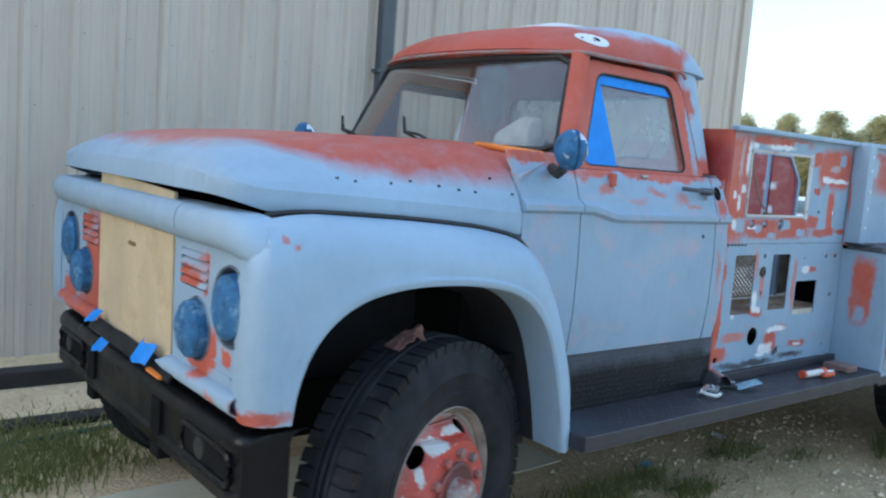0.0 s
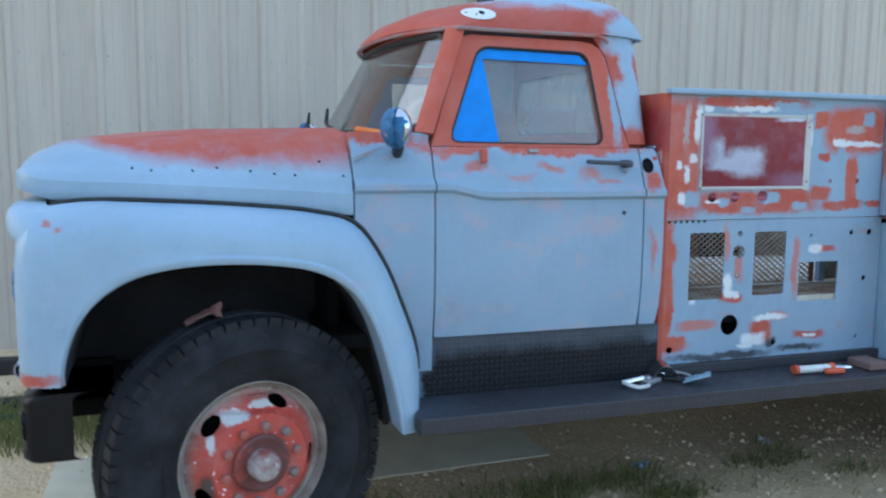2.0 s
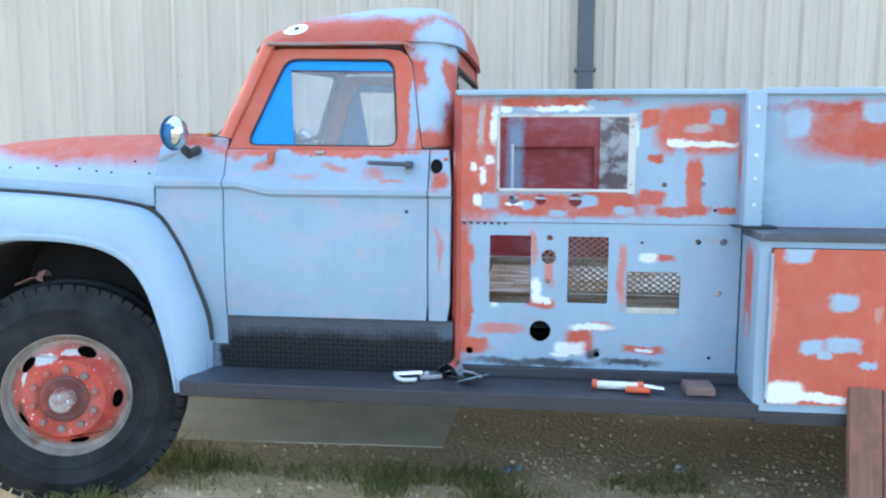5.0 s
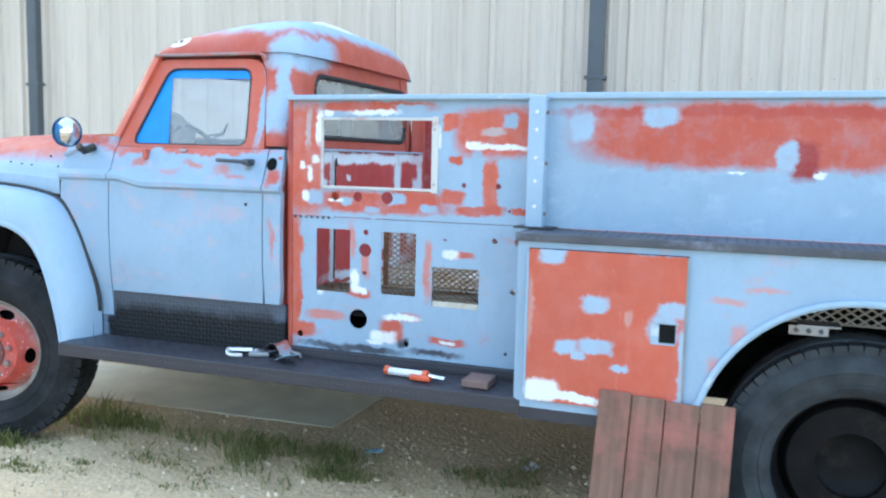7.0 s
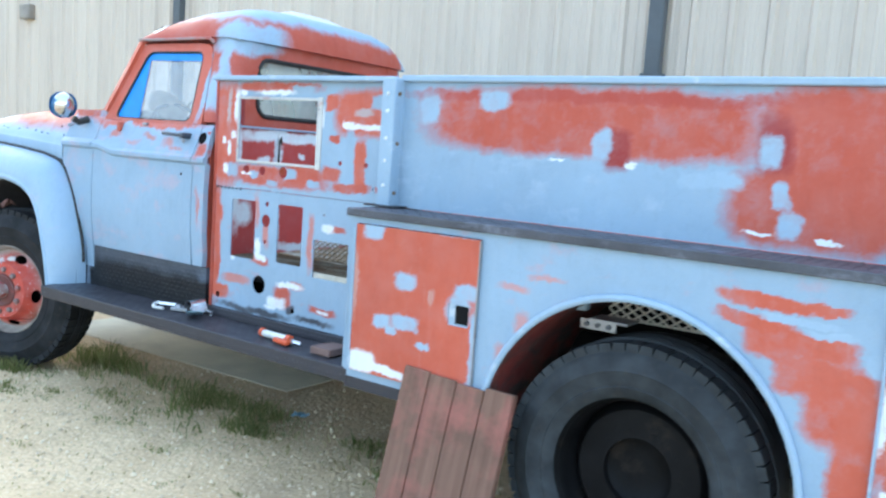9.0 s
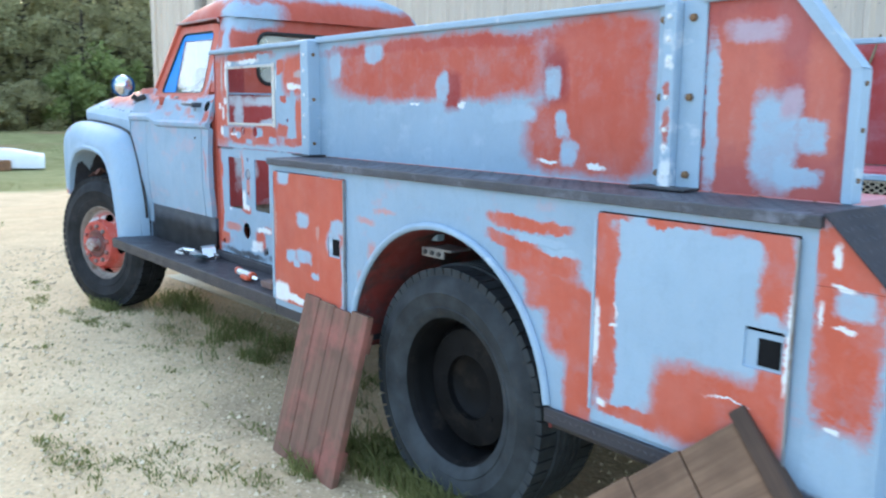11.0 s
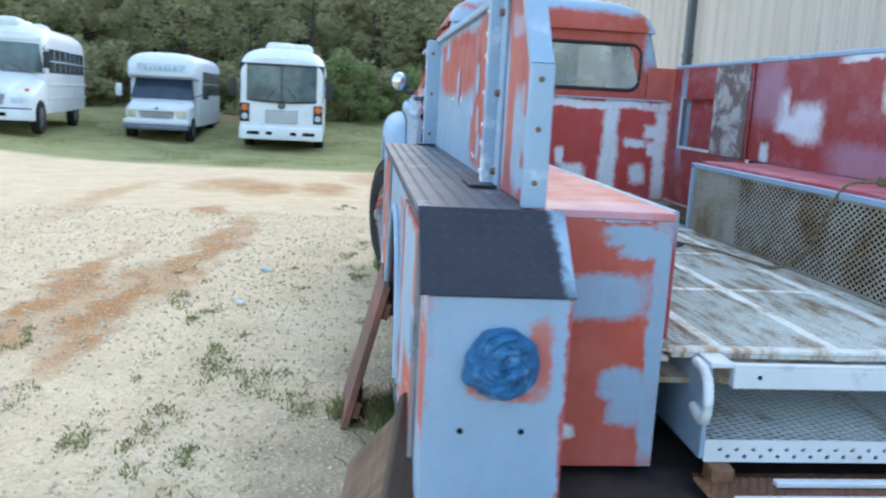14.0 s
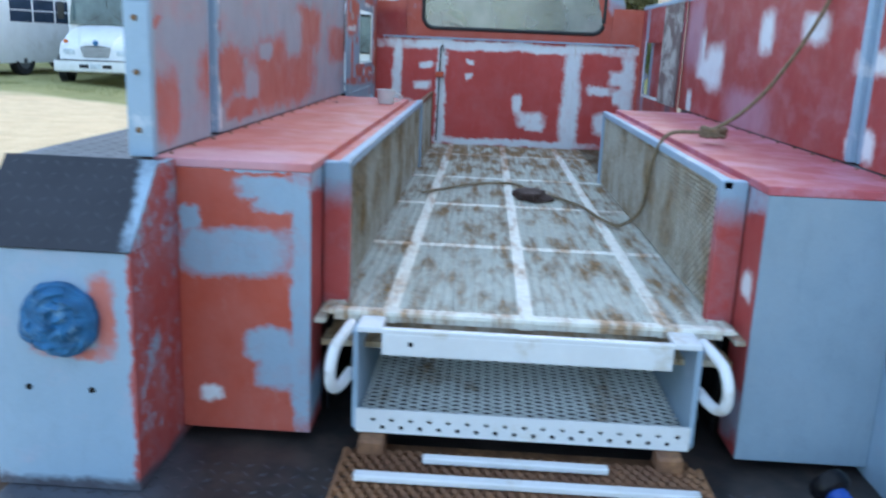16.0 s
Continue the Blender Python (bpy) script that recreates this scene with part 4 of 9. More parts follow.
def build_fender(flip):
    f = (lambda y: mir(y)) if flip else (lambda y: y)
    a, b = curve_pts([(x, z, 0) for x, z in ARCH], 4), curve_pts([(x, z, 0) for x, z in LINE], 4)
    rows = []
    for p, q in zip(a, b):
        row = []
        squeeze = ramp(((0.96, 0.45), (1.0, 0.6), (1.3, 1.0)), q.x) if q.y > 0.7 else 1.0
        for t, y in ((-0.02, 2.10), (0.0, 2.02), (0.0, 1.970), (0.02, 1.948), (0.08, 1.941), (0.13, 1.9415), (0.18, 1.951), (0.3, 1.952), (0.5, 1.962), (0.68, 1.985), (0.82, 2.015), (0.92, 2.05), (0.98, 2.09), (1.0, 2.125)):
            e = p + (q - p) * t
            y = 1.945 + (y - 1.945) * squeeze if t > 0.1 else y
            row.append((e.x, f(y), e.y))
        rows.append(row)
    fender = part("front_fender", skin(rows, 0.004), P_fender, truck, "rounded front fender in grey primer", True)
    part("fender_seal", tube(bmesh.new(), [(p.x + 0.004, f(2.108), p.y + 0.004) for p in b[18:-3]], 0.009, 6), M_trim, fender, "black rubber welt")
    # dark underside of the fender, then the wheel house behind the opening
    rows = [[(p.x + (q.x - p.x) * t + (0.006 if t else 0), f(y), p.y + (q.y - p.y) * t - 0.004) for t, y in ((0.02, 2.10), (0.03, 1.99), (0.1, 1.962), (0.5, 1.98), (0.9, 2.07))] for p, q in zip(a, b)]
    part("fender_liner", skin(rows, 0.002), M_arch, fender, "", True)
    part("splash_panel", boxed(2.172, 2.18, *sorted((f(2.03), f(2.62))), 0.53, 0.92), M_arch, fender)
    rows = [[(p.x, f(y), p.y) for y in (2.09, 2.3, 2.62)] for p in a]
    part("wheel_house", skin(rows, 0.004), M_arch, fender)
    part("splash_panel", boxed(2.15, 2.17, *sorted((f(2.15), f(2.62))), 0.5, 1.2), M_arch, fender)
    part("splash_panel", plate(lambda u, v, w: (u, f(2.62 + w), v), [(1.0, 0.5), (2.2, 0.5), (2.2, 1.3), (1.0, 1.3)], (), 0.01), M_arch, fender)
    return fender


for flip in (False, True):
    build_fender(flip)
    # rounded corner between the headlamp panel and the fender
    f = (lambda y: mir(y)) if flip else (lambda y: y)
    arc = ((0.968, 2.085), (0.962, 2.06), (0.957, 2.035), (0.957, 2.008), (0.963, 1.982), (0.978, 1.960), (1.0, 1.947), (1.035, 1.943), (1.09, 1.956))
    rows = []
    for z, inset in ((0.79, 0.010), (0.82, 0.002), (0.95, 0.0), (1.1, 0.0), (1.18, 0.003), (1.23, 0.012), (1.27, 0.030), (1.30, 0.055), (1.318, 0.085)):
        rows.append([(x + inset * (0.8 if x < 0.99 else 0.2), f(y + inset * (0.9 if y < 2.0 else 0.3)), z) for x, y in arc])
    part("nose_corner", skin(rows, 0.003), P_fender, truck, "", True)


def build_front():
    # headlamp panel with the opening for the radiator, lamps and louvres
    at = lambda u, v, w: (0.972 + w, u, v)
    outer = [(2.03, 0.79), (mir(2.03), 0.79), (mir(2.02), 0.86), (mir(2.02), 1.25), (mir(2.03), 1.30), (2.03, 1.30), (2.02, 1.25), (2.02, 0.86)]
    mf = lambda y: 2 * YF - y
    lamps = ((2.128, 1.086, 0.978, 0.112), (2.350, 0.982, 0.957, 0.092))  # across, up, depth, radius of the opening
    slots = rounded(2.285, 2.495, 1.098, 1.212, 0.008)
    holes = [rounded(2.55, mf(2.55), 0.84, 1.235, 0.015), slots, [(mf(u), v) for u, v in slots]]
    holes += [disc(u if not s else mf(u), v, r, 28) for u, v, d, r in lamps for s in (0, 1)]
    grille = part("grille_panel", plate(at, outer, holes, 0.012), P_grille, truck, "grille panel in primer with orange patches")
    # top bar in two halves
    for y0, y1 in ((1.985, 2.44), (2.447, mir(1.985))):
        rows = []
        for y in np.linspace(y0, y1, 14):
            e = max(0.0, abs(y - YC) - 0.82) / 0.175
            back, drop = 0.040 * e * e, 0.050 * e ** 2.5
            k = math.sqrt(max(0.01, 1 - min(1.0, e) ** 6))
            rows.append([(0.985 + back, y, 1.295 - drop - 0.057 * k)] + [(0.965 - 0.042 * k * math.sin(a) + back, y, 1.295 - 0.055 * k * math.cos(a) - drop) for a in np.linspace(0.15, 2.9, 11)] + [(0.985 + 0.055 * k + back, y, 1.295 + 0.054 * k - 0.6 * drop)])
        part("top_bar", skin(rows, 0.005), P_fender, grille, "", True)
    for s in (0, 1):
        f = (lambda y: mf(y)) if s else (lambda y: y)
        # rounded lower edge of the panel
        rows = []
        for y in np.linspace(2.04, 2.60, 12):
            e = max(0.0, (y - 2.54) / 0.06)
            h = 0.030 * math.sqrt(max(0.05, 1 - e * e))
            rows.append([(0.972 - 0.036 * math.sin(a), f(y), 0.828 - h * math.cos(a)) for a in np.linspace(0, math.pi, 9)])
        part("lower_bar", skin(rows, 0.004), P_grille, grille, "", True)
        # louvres in their slot, beads beside the lamps
        part("slot_back", boxed(0.992, 0.996, *sorted((f(2.275), f(2.505))), 1.09, 1.22), P_grille, grille)
        for z in (1.102, 1.130, 1.158, 1.186):
            rows = [[(0.986, f(y), z + 0.026), (0.974, f(y), z + 0.016), (0.966, f(y), z + 0.003), (0.972, f(y), z)] for y in (2.288, 2.39, 2.492)]
            part("louvre", skin(rows, 0.002), P_louvre, grille)
        for z in (0.93, 0.97, 1.01, 1.05, 1.09, 1.13):
            part("bead", boxed(0.966, 0.974, *sorted((f(2.035), f(2.075))), z, z + 0.010, 0.003), P_grille, grille)
        for z in (0.885, 0.915):
            part("bead", boxed(0.966, 0.974, *sorted((f(2.10), f(2.24))), z, z + 0.010, 0.003), P_grille, grille)
        # lamps masked with tape, in open cups
        for u, v, d, r in lamps:
            y = f(u)
            k = r * 0.84 if r > 0.1 else r * 0.94
            bm = lathe(bmesh.new(), [(k * 0.98, 0.055), (k, 0.0), (k * 0.97, -0.020), (k * 0.72, -0.034), (k * 0.35, -0.040), (0.0, -0.041)], (d, y, v), "x", 32)
            for vert in bm.verts:
                vert.co += Vector((1, 0.5, 0.5)) * 0.005 * noise.noise(vert.co * 45)
            lamp = part("headlamp", bm, M_tape2, grille, "round headlamp masked with blue tape", True)
            part("cup", lathe(bmesh.new(), [(r + 0.006, -0.001), (r + 0.002, -0.007), (r - 0.003, -0.003), (r - 0.006, 0.03), (r - 0.012, 0.055), (0.0, 0.06)], (0.972, y, v), "x", 28, False), P_cup, lamp, "grey headlamp cup", True)
    # plywood behind the opening, and loose masking at its foot
    board = part("plywood_panel", plate(lambda u, v, w: (0.966 + w, u, v), [(2.54, 0.80), (3.31, 0.80), (3.31, 1.40), (2.56, 1.37)], (), 0.012), M_ply, truck, "bare plywood board in the grille opening")
    part("stain", plate(lambda u, v, w: (0.963 + w, u, v), rounded(2.90, 2.98, 1.155, 1.17, 0.007), (), 0.002), M_brass, board)
    for y, z, w, h, a in ((2.66, 0.845, 0.12, 0.06, 12), (3.20, 0.86, 0.06, 0.04, -20), (3.10, 0.775, 0.08, 0.045, 8)):
        bm = bmesh.new()
        rows = [[(0.945 - 0.02 * math.sin(3 * t) - 0.04 * k, y + w * (t - 0.5), z + h * (0.5 - k) + 0.004 * math.sin(9 * t)) for k in (0, 0.5, 1)] for t in np.linspace(0, 1, 7)]
        part("tape_scrap", skin(rows, 0.002), M_tape, board, "torn blue masking tape")
    rows = [[(0.958 - 0.03 * k, y, 0.835 - 0.045 * k + 0.012 * noise.noise((y * 9, k * 3, 0))) for k in (0, 0.4, 0.8, 1)] for y in np.linspace(2.45, 3.3, 16)]
    part("apron_panel", skin(rows, 0.005), M_black, truck, "", True)
    part("orange_strip", boxed(0.915, 0.955, 2.50, 2.62, 0.790, 0.802, 0.003), M_orange_tape, truck)


build_front()


def build_bumper():
    # deep black channel just below the grille, ends turned back, lamp openings near the ends
    def run(v):
        """Front edge of the bumper across v = -1..1: straight, then round the corner and back."""
        a = abs(v)
        s = -1 if v < 0 else 1
        if a < 0.8:
            return 0.95, YF + s * a / 0.8 * 0.86
        t = (a - 0.8) / 0.2
        if t < 0.5:
            e = t / 0.5 * math.pi / 2
            return 0.95 + 0.045 * (1 - math.cos(e)), YF + s * (0.86 + 0.075 * math.sin(e))
        return 0.995 + 0.11 * (t - 0.5) / 0.5, YF + s * 0.935

    vs = [*np.linspace(-1, -0.9, 3), *np.linspace(-0.88, -0.8, 5), *np.linspace(-0.7, 0.7, 15), *np.linspace(0.8, 0.88, 5), *np.linspace(0.9, 1, 3)]
    rows = []
    for v in vs:
        x, y = run(v)
        b = 0.012 if abs(v) < 0.85 else 0.0
        rows.append([(x + 0.06, y, 0.757), (x + 0.035, y, 0.756), (x + 0.018, y, 0.751), (x + 0.006, y, 0.741), (x, y, 0.726), (x, y, 0.705), (x + b, y, 0.695), (x + b, y, 0.59), (x, y, 0.58), (x, y, 0.55), (x + 0.014, y, 0.540), (x + 0.04, y, 0.540)])
    front = part("bumper", skin(rows, 0.010), M_black, truck, "chipped black steel bumper", True)
    for s in (-1, 1):
        y = YF + s * 0.70
        loop = [(0.957, u, v) for u, v in rounded(y - 0.17, y + 0.17, 0.597, 0.690, 0.03)]
        part("lamp_rim", tube(bmesh.new(), loop, 0.010, 6, True), M_black, front, "", True)
        part("lamp_opening", plate(lambda u, v, w: (0.959 + w, u, v), rounded(y - 0.168, y + 0.168, 0.599, 0.688, 0.03), (), 0.004), M_dark, front)
        part("fog_lamp", lathe(bmesh.new(), [(0.036, 0.0), (0.034, -0.006), (0.0, -0.008)], (0.959, y + 0.04, 0.643), "x", 16), M_trim, front)
    for y in (2.62, mir(2.62)):
        part("frame_horn", boxed(0.985, 1.2, y - 0.04, y + 0.04, 0.56, 0.72, 0.006), M_dark, front)


build_bumper()


def build_mirror(flip):
    f = (lambda y: mir(y)) if flip else (lambda y: y)
    rows = []
    ball = bmesh.new()
    bmesh.ops.create_uvsphere(ball, u_segments=24, v_segments=16, radius=1)
    bmesh.ops.transform(ball, matrix=Matrix.Translation((2.165, f(2.03), 1.597)) @ Matrix.Diagonal((0.055, 0.062, 0.07, 1)), verts=ball.verts)
    mirror = part("side_lamp", ball, M_chrome, truck, "round chrome side lamp wrapped in blue tape", True)
    shell = bmesh.new()
    bmesh.ops.create_uvsphere(shell, u_segments=28, v_segments=18, radius=1)
    drop = [fc for fc in shell.faces if fc.calc_center_median().x > 0.25 + 0.25 * noise.noise(fc.calc_center_median() * 3) or (fc.calc_center_median().z > 0.45 and fc.calc_center_median().x > -0.3)]
    bmesh.ops.delete(shell, geom=drop, context="FACES")
    bmesh.ops.transform(shell, matrix=Matrix.Translation((2.165, f(2.03), 1.597)) @ Matrix.Diagonal((0.0565, 0.0635, 0.0715, 1)), verts=shell.verts)
    for v in shell.verts:
        v.co += Vector((1, 1, 1)) * 0.003 * noise.noise(v.co * 60)
    bmesh.ops.solidify(shell, geom=shell.faces[:], thickness=0.0015)
    part("tape_cap", shell, M_tape2, mirror, "crumpled blue masking tape", True)
    for a in (60,):
        bm = bmesh.new()
        loop = []
        for k in range(24):
            t = 2 * math.pi * k / 24
            v = Vector((0.0565 * math.cos(t), 0.0, 0.0715 * math.sin(t)))
            v = Euler((0, 0, radians(a))).to_matrix() @ v
            loop.append(v)
        rows = [[Vector((2.165, f(2.03), 1.597)) + v * (1 if abs(d) < 0.01 else 0.985) + Vector((0, d, 0)) for d in (-0.02, 0.0, 0.02)] for v in loop]
        grid(bm, rows, wrap=True)
        bmesh.ops.solidify(bm, geom=bm.faces[:], thickness=0.002)
        part("tape_band", bm, M_tape2, mirror, "blue masking tape", True)
    bm = tube(bmesh.new(), [(2.185, f(2.08), 1.53), (2.19, f(2.11), 1.51), (2.21, f(2.16), 1.53)], 0.02, 8)
    part("stalk", bm, M_trim, mirror)


build_mirror(False)
build_mirror(True)

# cab inside and back
bm = plate(lambda u, v, w: (3.262 + w, u, v), [(2.15, 0.82), (mir(2.15), 0.82), (mir(2.15), 1.5), (mir(2.29), 1.56), (mir(2.40), 1.99), (2.40, 1.99), (2.29, 1.56), (2.15, 1.5)],
           [rounded(2.445, mir(2.39), 1.60, 1.895, 0.07, 6)], 0.018)
back = part("cab_back", bm, P_roof, truck, "sanded red cab back with a wide window")
pane = part("rear_window", plate(lambda u, v, w: (3.27 + w, u, v), rounded(2.445, mir(2.39), 1.60, 1.895, 0.07, 6), (), 0.005), M_dusty, back, "dusty rear window glass")
pane.visible_shadow = False
part("seal", tube(bmesh.new(), [(3.281, u, v) for u, v in rounded(2.445, mir(2.39), 1.60, 1.895, 0.07, 6)], 0.012, 8, True), M_trim, back, "", True)
part("cab_floor", boxed(1.95, 3.26, 2.15, mir(2.15), 0.80, 0.85), M_dark, truck)
part("firewall", boxed(1.98, 2.02, 2.34, mir(2.34), 0.7, 1.5), M_dark, truck)
bm = bmesh.new()
rows = [[(2.13 + 0.2 * abs(v) ** 3, YC + v * 0.75, 1.56), (2.42, YC + v * 0.77, 1.555), (2.47, YC + v * 0.77, 1.50), (2.42, YC + v * 0.77, 1.36), (2.2, YC + v * 0.77, 1.30)] for v in np.linspace(-1, 1, 9)]
part("dashboard", skin(rows, 0.01), M_interior, truck, "", True)
part("bench_seat", boxed(2.72, 3.18, 2.26, mir(2.26), 0.95, 1.16, 0.05, segments=3), M_seat, truck, "grey vinyl bench seat", True)
part("seat_back", boxed(3.07, 3.23, 2.26, mir(2.26), 1.12, 1.50, 0.05, segments=3), M_seat, truck, "", True)
wheel_ring = []
for k in range(28):
    t = 2 * math.pi * k / 28
    wheel_ring.append((2.55 - 0.10 * math.sin(t), 2.55 + 0.205 * math.cos(t), 1.48 + 0.17 * math.sin(t)))
steer = part("steering_wheel", tube(bmesh.new(), wheel_ring, 0.012, 8, True), M_trim, truck, "thin black steering wheel", True)
bm = tube(bmesh.new(), [wheel_ring[0], (2.535, 2.55, 1.46), wheel_ring[14]], 0.009, 6)
tube(bm, [(2.54, 2.55, 1.465), (2.2, 2.55, 1.2)], 0.02, 8)
part("column", bm, M_trim, steer)

# ---- wheels ----
P_rim = paint("front_rim_paint", (0.37, 0.345, 0.32), [(1.667, 1.97, 0.482, 0.216, 0.6, 0.216, (0.52, 0.065, 0.042), 0.16), (1.59, 1.95, 0.645, 0.05, 0.3, 0.016, (0.62, 0.61, 0.60), 0.4), (1.515, 1.95, 0.575, 0.014, 0.3, 0.035, (0.62, 0.61, 0.60), 0.4), (1.70, 1.95, 0.67, 0.05, 0.3, 0.014, (0.55, 0.52, 0.50), 0.4),
    # dark red disc round the hub (0.102) puts its recess shade into the paint
    (1.50, 1.95, 0.42, 0.025, 0.3, 0.05, (0.10, 0.07, 0.06), 0.5), (1.667, 1.95, 0.482, 0.102, 0.3, 0.102, (0.17, 0.028, 0.022), 0.3), (1.79, 1.95, 0.40, 0.03, 0.3, 0.04, (0.36, 0.05, 0.035), 0.6), (1.60, 1.95, 0.35, 0.05, 0.3, 0.02, (0.36, 0.05, 0.035), 0.6)],
    coarse=0.012, fine=0.012, speckle=((0.16, 0.10, 0.07), 0.50, 0.60, 0.8), chips=0.04, square=False)
# flange base darkened too, carrying the shade of the recess round the hub
P_flange = paint("hub_flange_paint", (0.13, 0.035, 0.03), [], speckle=((0.40, 0.07, 0.05), 0.5, 0.62, 0.7), fine=0.01)
P_hub = paint("hub_paint", (0.26, 0.05, 0.04), [], speckle=((0.36, 0.33, 0.31), 0.40, 0.50, 0.95), fine=0.01, chips=0.05)
P_nut = paint("nut_paint", (0.22, 0.17, 0.16), [], speckle=((0.45, 0.08, 0.05), 0.45, 0.6, 0.8))
M_rimring = simple("scuffed_white_rim", (0.30, 0.27, 0.24), 0.6, vary=0.4, scale=12, second=(0.17, 0.11, 0.07))
M_rimdark = simple("black_rim", (0.007, 0.007, 0.008), 0.55, vary=0.5, scale=9, second=(0.020, 0.016, 0.014))
for m in (M_dark, M_rimdark):
    m.node_tree.nodes["Principled BSDF"].inputs["Specular IOR Level"].default_value = 0.12


def build_wheel(x, y, z, facing, front, R=0.480):
    """A wheel whose outer side looks along facing (-1: to -y). The rim is the part; tyre, hub and nuts belong to it."""
    s = -facing  # along the axle, inward positive
    c = (x, y, z)
    a = lambda prof: [(r, s * d) for r, d in prof]
    if front:
        prof = [(0.250, 0.21), (0.250, 0.05), (0.250, 0.018), (0.264, 0.008), (0.270, 0.0), (0.263, -0.004), (0.254, 0.010), (0.248, 0.030), (0.236, 0.036)]
        rim = part("rim", lathe(bmesh.new(), a(prof), c, "y", 48, False), M_rimring, truck, "scuffed white outer rim with red centre", True)
        # disc with five hand holes, dished outward
        hand = []
        for k in range(5):
            t0 = 2 * math.pi * k / 5 - 0.12
            loop = []
            for j in range(14):
                e = 2 * math.pi * j / 14
                r, t = 0.205 + 0.019 * math.sin(e), t0 + 0.20 * math.cos(e)
                loop.append((r * math.cos(t), r * math.sin(t)))
            hand.append(loop)
        dish = lambda u, v, w: (x + u, y + s * (0.045 - 0.095 * max(0, min(1, (0.235 - math.hypot(u, v)) / 0.075)) + w), z + v)
        centre_hole = disc(0, 0, 0.085, 32)
        mids = disc(0, 0, 0.165, 40)
        bm = plate(dish, disc(0, 0, 0.243, 48), [*hand, mids], 0.008)
        plate(lambda u, v, w: (x + u, y + s * (-0.044 + w), z + v), mids, [centre_hole], 0.008, bm)
        part("wheel_disc", bm, P_rim, rim, "chipped red wheel disc with hand holes", True, )
        part("dark_inside", lathe(bmesh.new(), a([(0.25, 0.09), (0.0, 0.09)]), c, "y", 24), M_dark, rim)
        part("hub_flange", lathe(bmesh.new(), a([(0.10, -0.03), (0.098, -0.052), (0.088, -0.056), (0.070, -0.050), (0.055, -0.050), (0.0, -0.050)]), c, "y", 32), P_flange, rim, "dark red hub flange", True)
        hub = part("hub", lathe(bmesh.new(), a([(0.052, -0.045), (0.051, -0.088), (0.044, -0.102), (0.026, -0.108), (0.0, -0.108)]), c, "y", 28), P_hub, rim, "worn grey and red hub cap", True)
        for k in range(10):
            t = 2 * math.pi * k / 10 + 0.2
            px, pz = x + 0.128 * math.cos(t), z + 0.128 * math.sin(t)
            part("lug_nut", lathe(bmesh.new(), a([(0.017, -0.03), (0.016, -0.062), (0.008, -0.066), (0.0, -0.066)]), (px, y, pz), "y", 6), P_nut, rim)
    else:
        prof = [(0.262, 0.21), (0.262, 0.02), (0.284, 0.008), (0.290, 0.0), (0.282, -0.002), (0.266, 0.012), (0.252, 0.05), (0.240, 0.15), (0.215, 0.185), (0.12, 0.19), (0.118, 0.165), (0.10, 0.148), (0.05, 0.142), (0.0, 0.142)]
        rim = part("rim", lathe(bmesh.new(), a(prof), c, "y", 48, False), M_rimdark, truck, "deep black dual rim", True)
        for k in range(10):
            t = 2 * math.pi * k / 10
            px, pz = x + 0.142 * math.cos(t), z + 0.142 * math.sin(t)
            part("lug_nut", lathe(bmesh.new(), a([(0.016, 0.19), (0.015, 0.155), (0.0, 0.153)]), (px, y, pz), "y", 6), M_rimdark, rim)
    # tyre: bulged sides, shoulder lugs cut by grooves
    wide = 0.215
    k = (R - 0.272) / 0.208
    side = [(0.262 if front else 0.272, 0.0)] + [(0.272 + (r - 0.272) * k, d) for r, d in ((0.298, -0.016), (0.318, -0.022), (0.322, -0.019), (0.345, -0.026), (0.372, -0.027), (0.380, -0.031), (0.388, -0.027), (0.425, -0.018), (0.452, -0.004), (0.468, 0.012))]
    prof = side + [(R - 0.006, 0.03), (R - 0.005, wide / 2 - 0.02)]
    prof = prof + [(r, wide - d - 0.02) for r, d in prof[::-1]]
    tyre = part("tyre", lathe(bmesh.new(), a(prof), c, "y", 64, False), M_rubber if front else M_rubber_dusty, rim, "weathered black truck tyre", True)
    bm = bmesh.new()
    n = 58
    for k in range(n):
        for e, off in ((0, 0.0), (1, 0.5)):
            t = 2 * math.pi * (k + off) / n
            m = Matrix.Translation(c) @ Matrix.Rotation(-t, 4, "Y")
            d0, d1 = (-0.006, 0.072) if e == 0 else (wide - 0.092, wide - 0.014)
            lo, hi = sorted((s * d0, s * d1))
            made = bmesh.ops.create_cube(bm, size=1)["verts"]
            for v in made:
                inner = v.co.x < 0
                v.co = Vector(((R - 0.040 if inner else R + 0.0005), lo if v.co.y < 0 else hi, v.co.z * (0.045 if inner else 0.041)))
            bmesh.ops.transform(bm, matrix=m, verts=made)
    for d in (0.080, 0.106, 0.132) if wide > 0.2 else (0.09,):
        lathe(bm, a([(R, d - 0.008), (R + 0.008, d - 0.006), (R + 0.008, d + 0.006), (R, d + 0.008)]), c, "y", 64, False)
    part("tread", bm, M_rubber if front else M_rubber_dusty, tyre)
    return rim


# front wheels stand turned a little to the right
for y, s in ((1.985, -1), (mir(1.985), 1)):
    rim = build_wheel(1.622, y, 0.482, s, True)
    pivot = Matrix.Translation((1.622, y - s * 0.15, 0.482))
    for ob in (rim, *rim.children_recursive):
        ob.data.transform(pivot @ Matrix.Rotation(radians(17), 4, "Z") @ pivot.inverted())
for s in (-1, 1):
    y = 1.955 if s < 0 else mir(1.955)
    build_wheel(5.668, y, 0.453, s, False, 0.453)
    build_wheel(5.668, y - s * 0.27, 0.453, -s, False, 0.453)

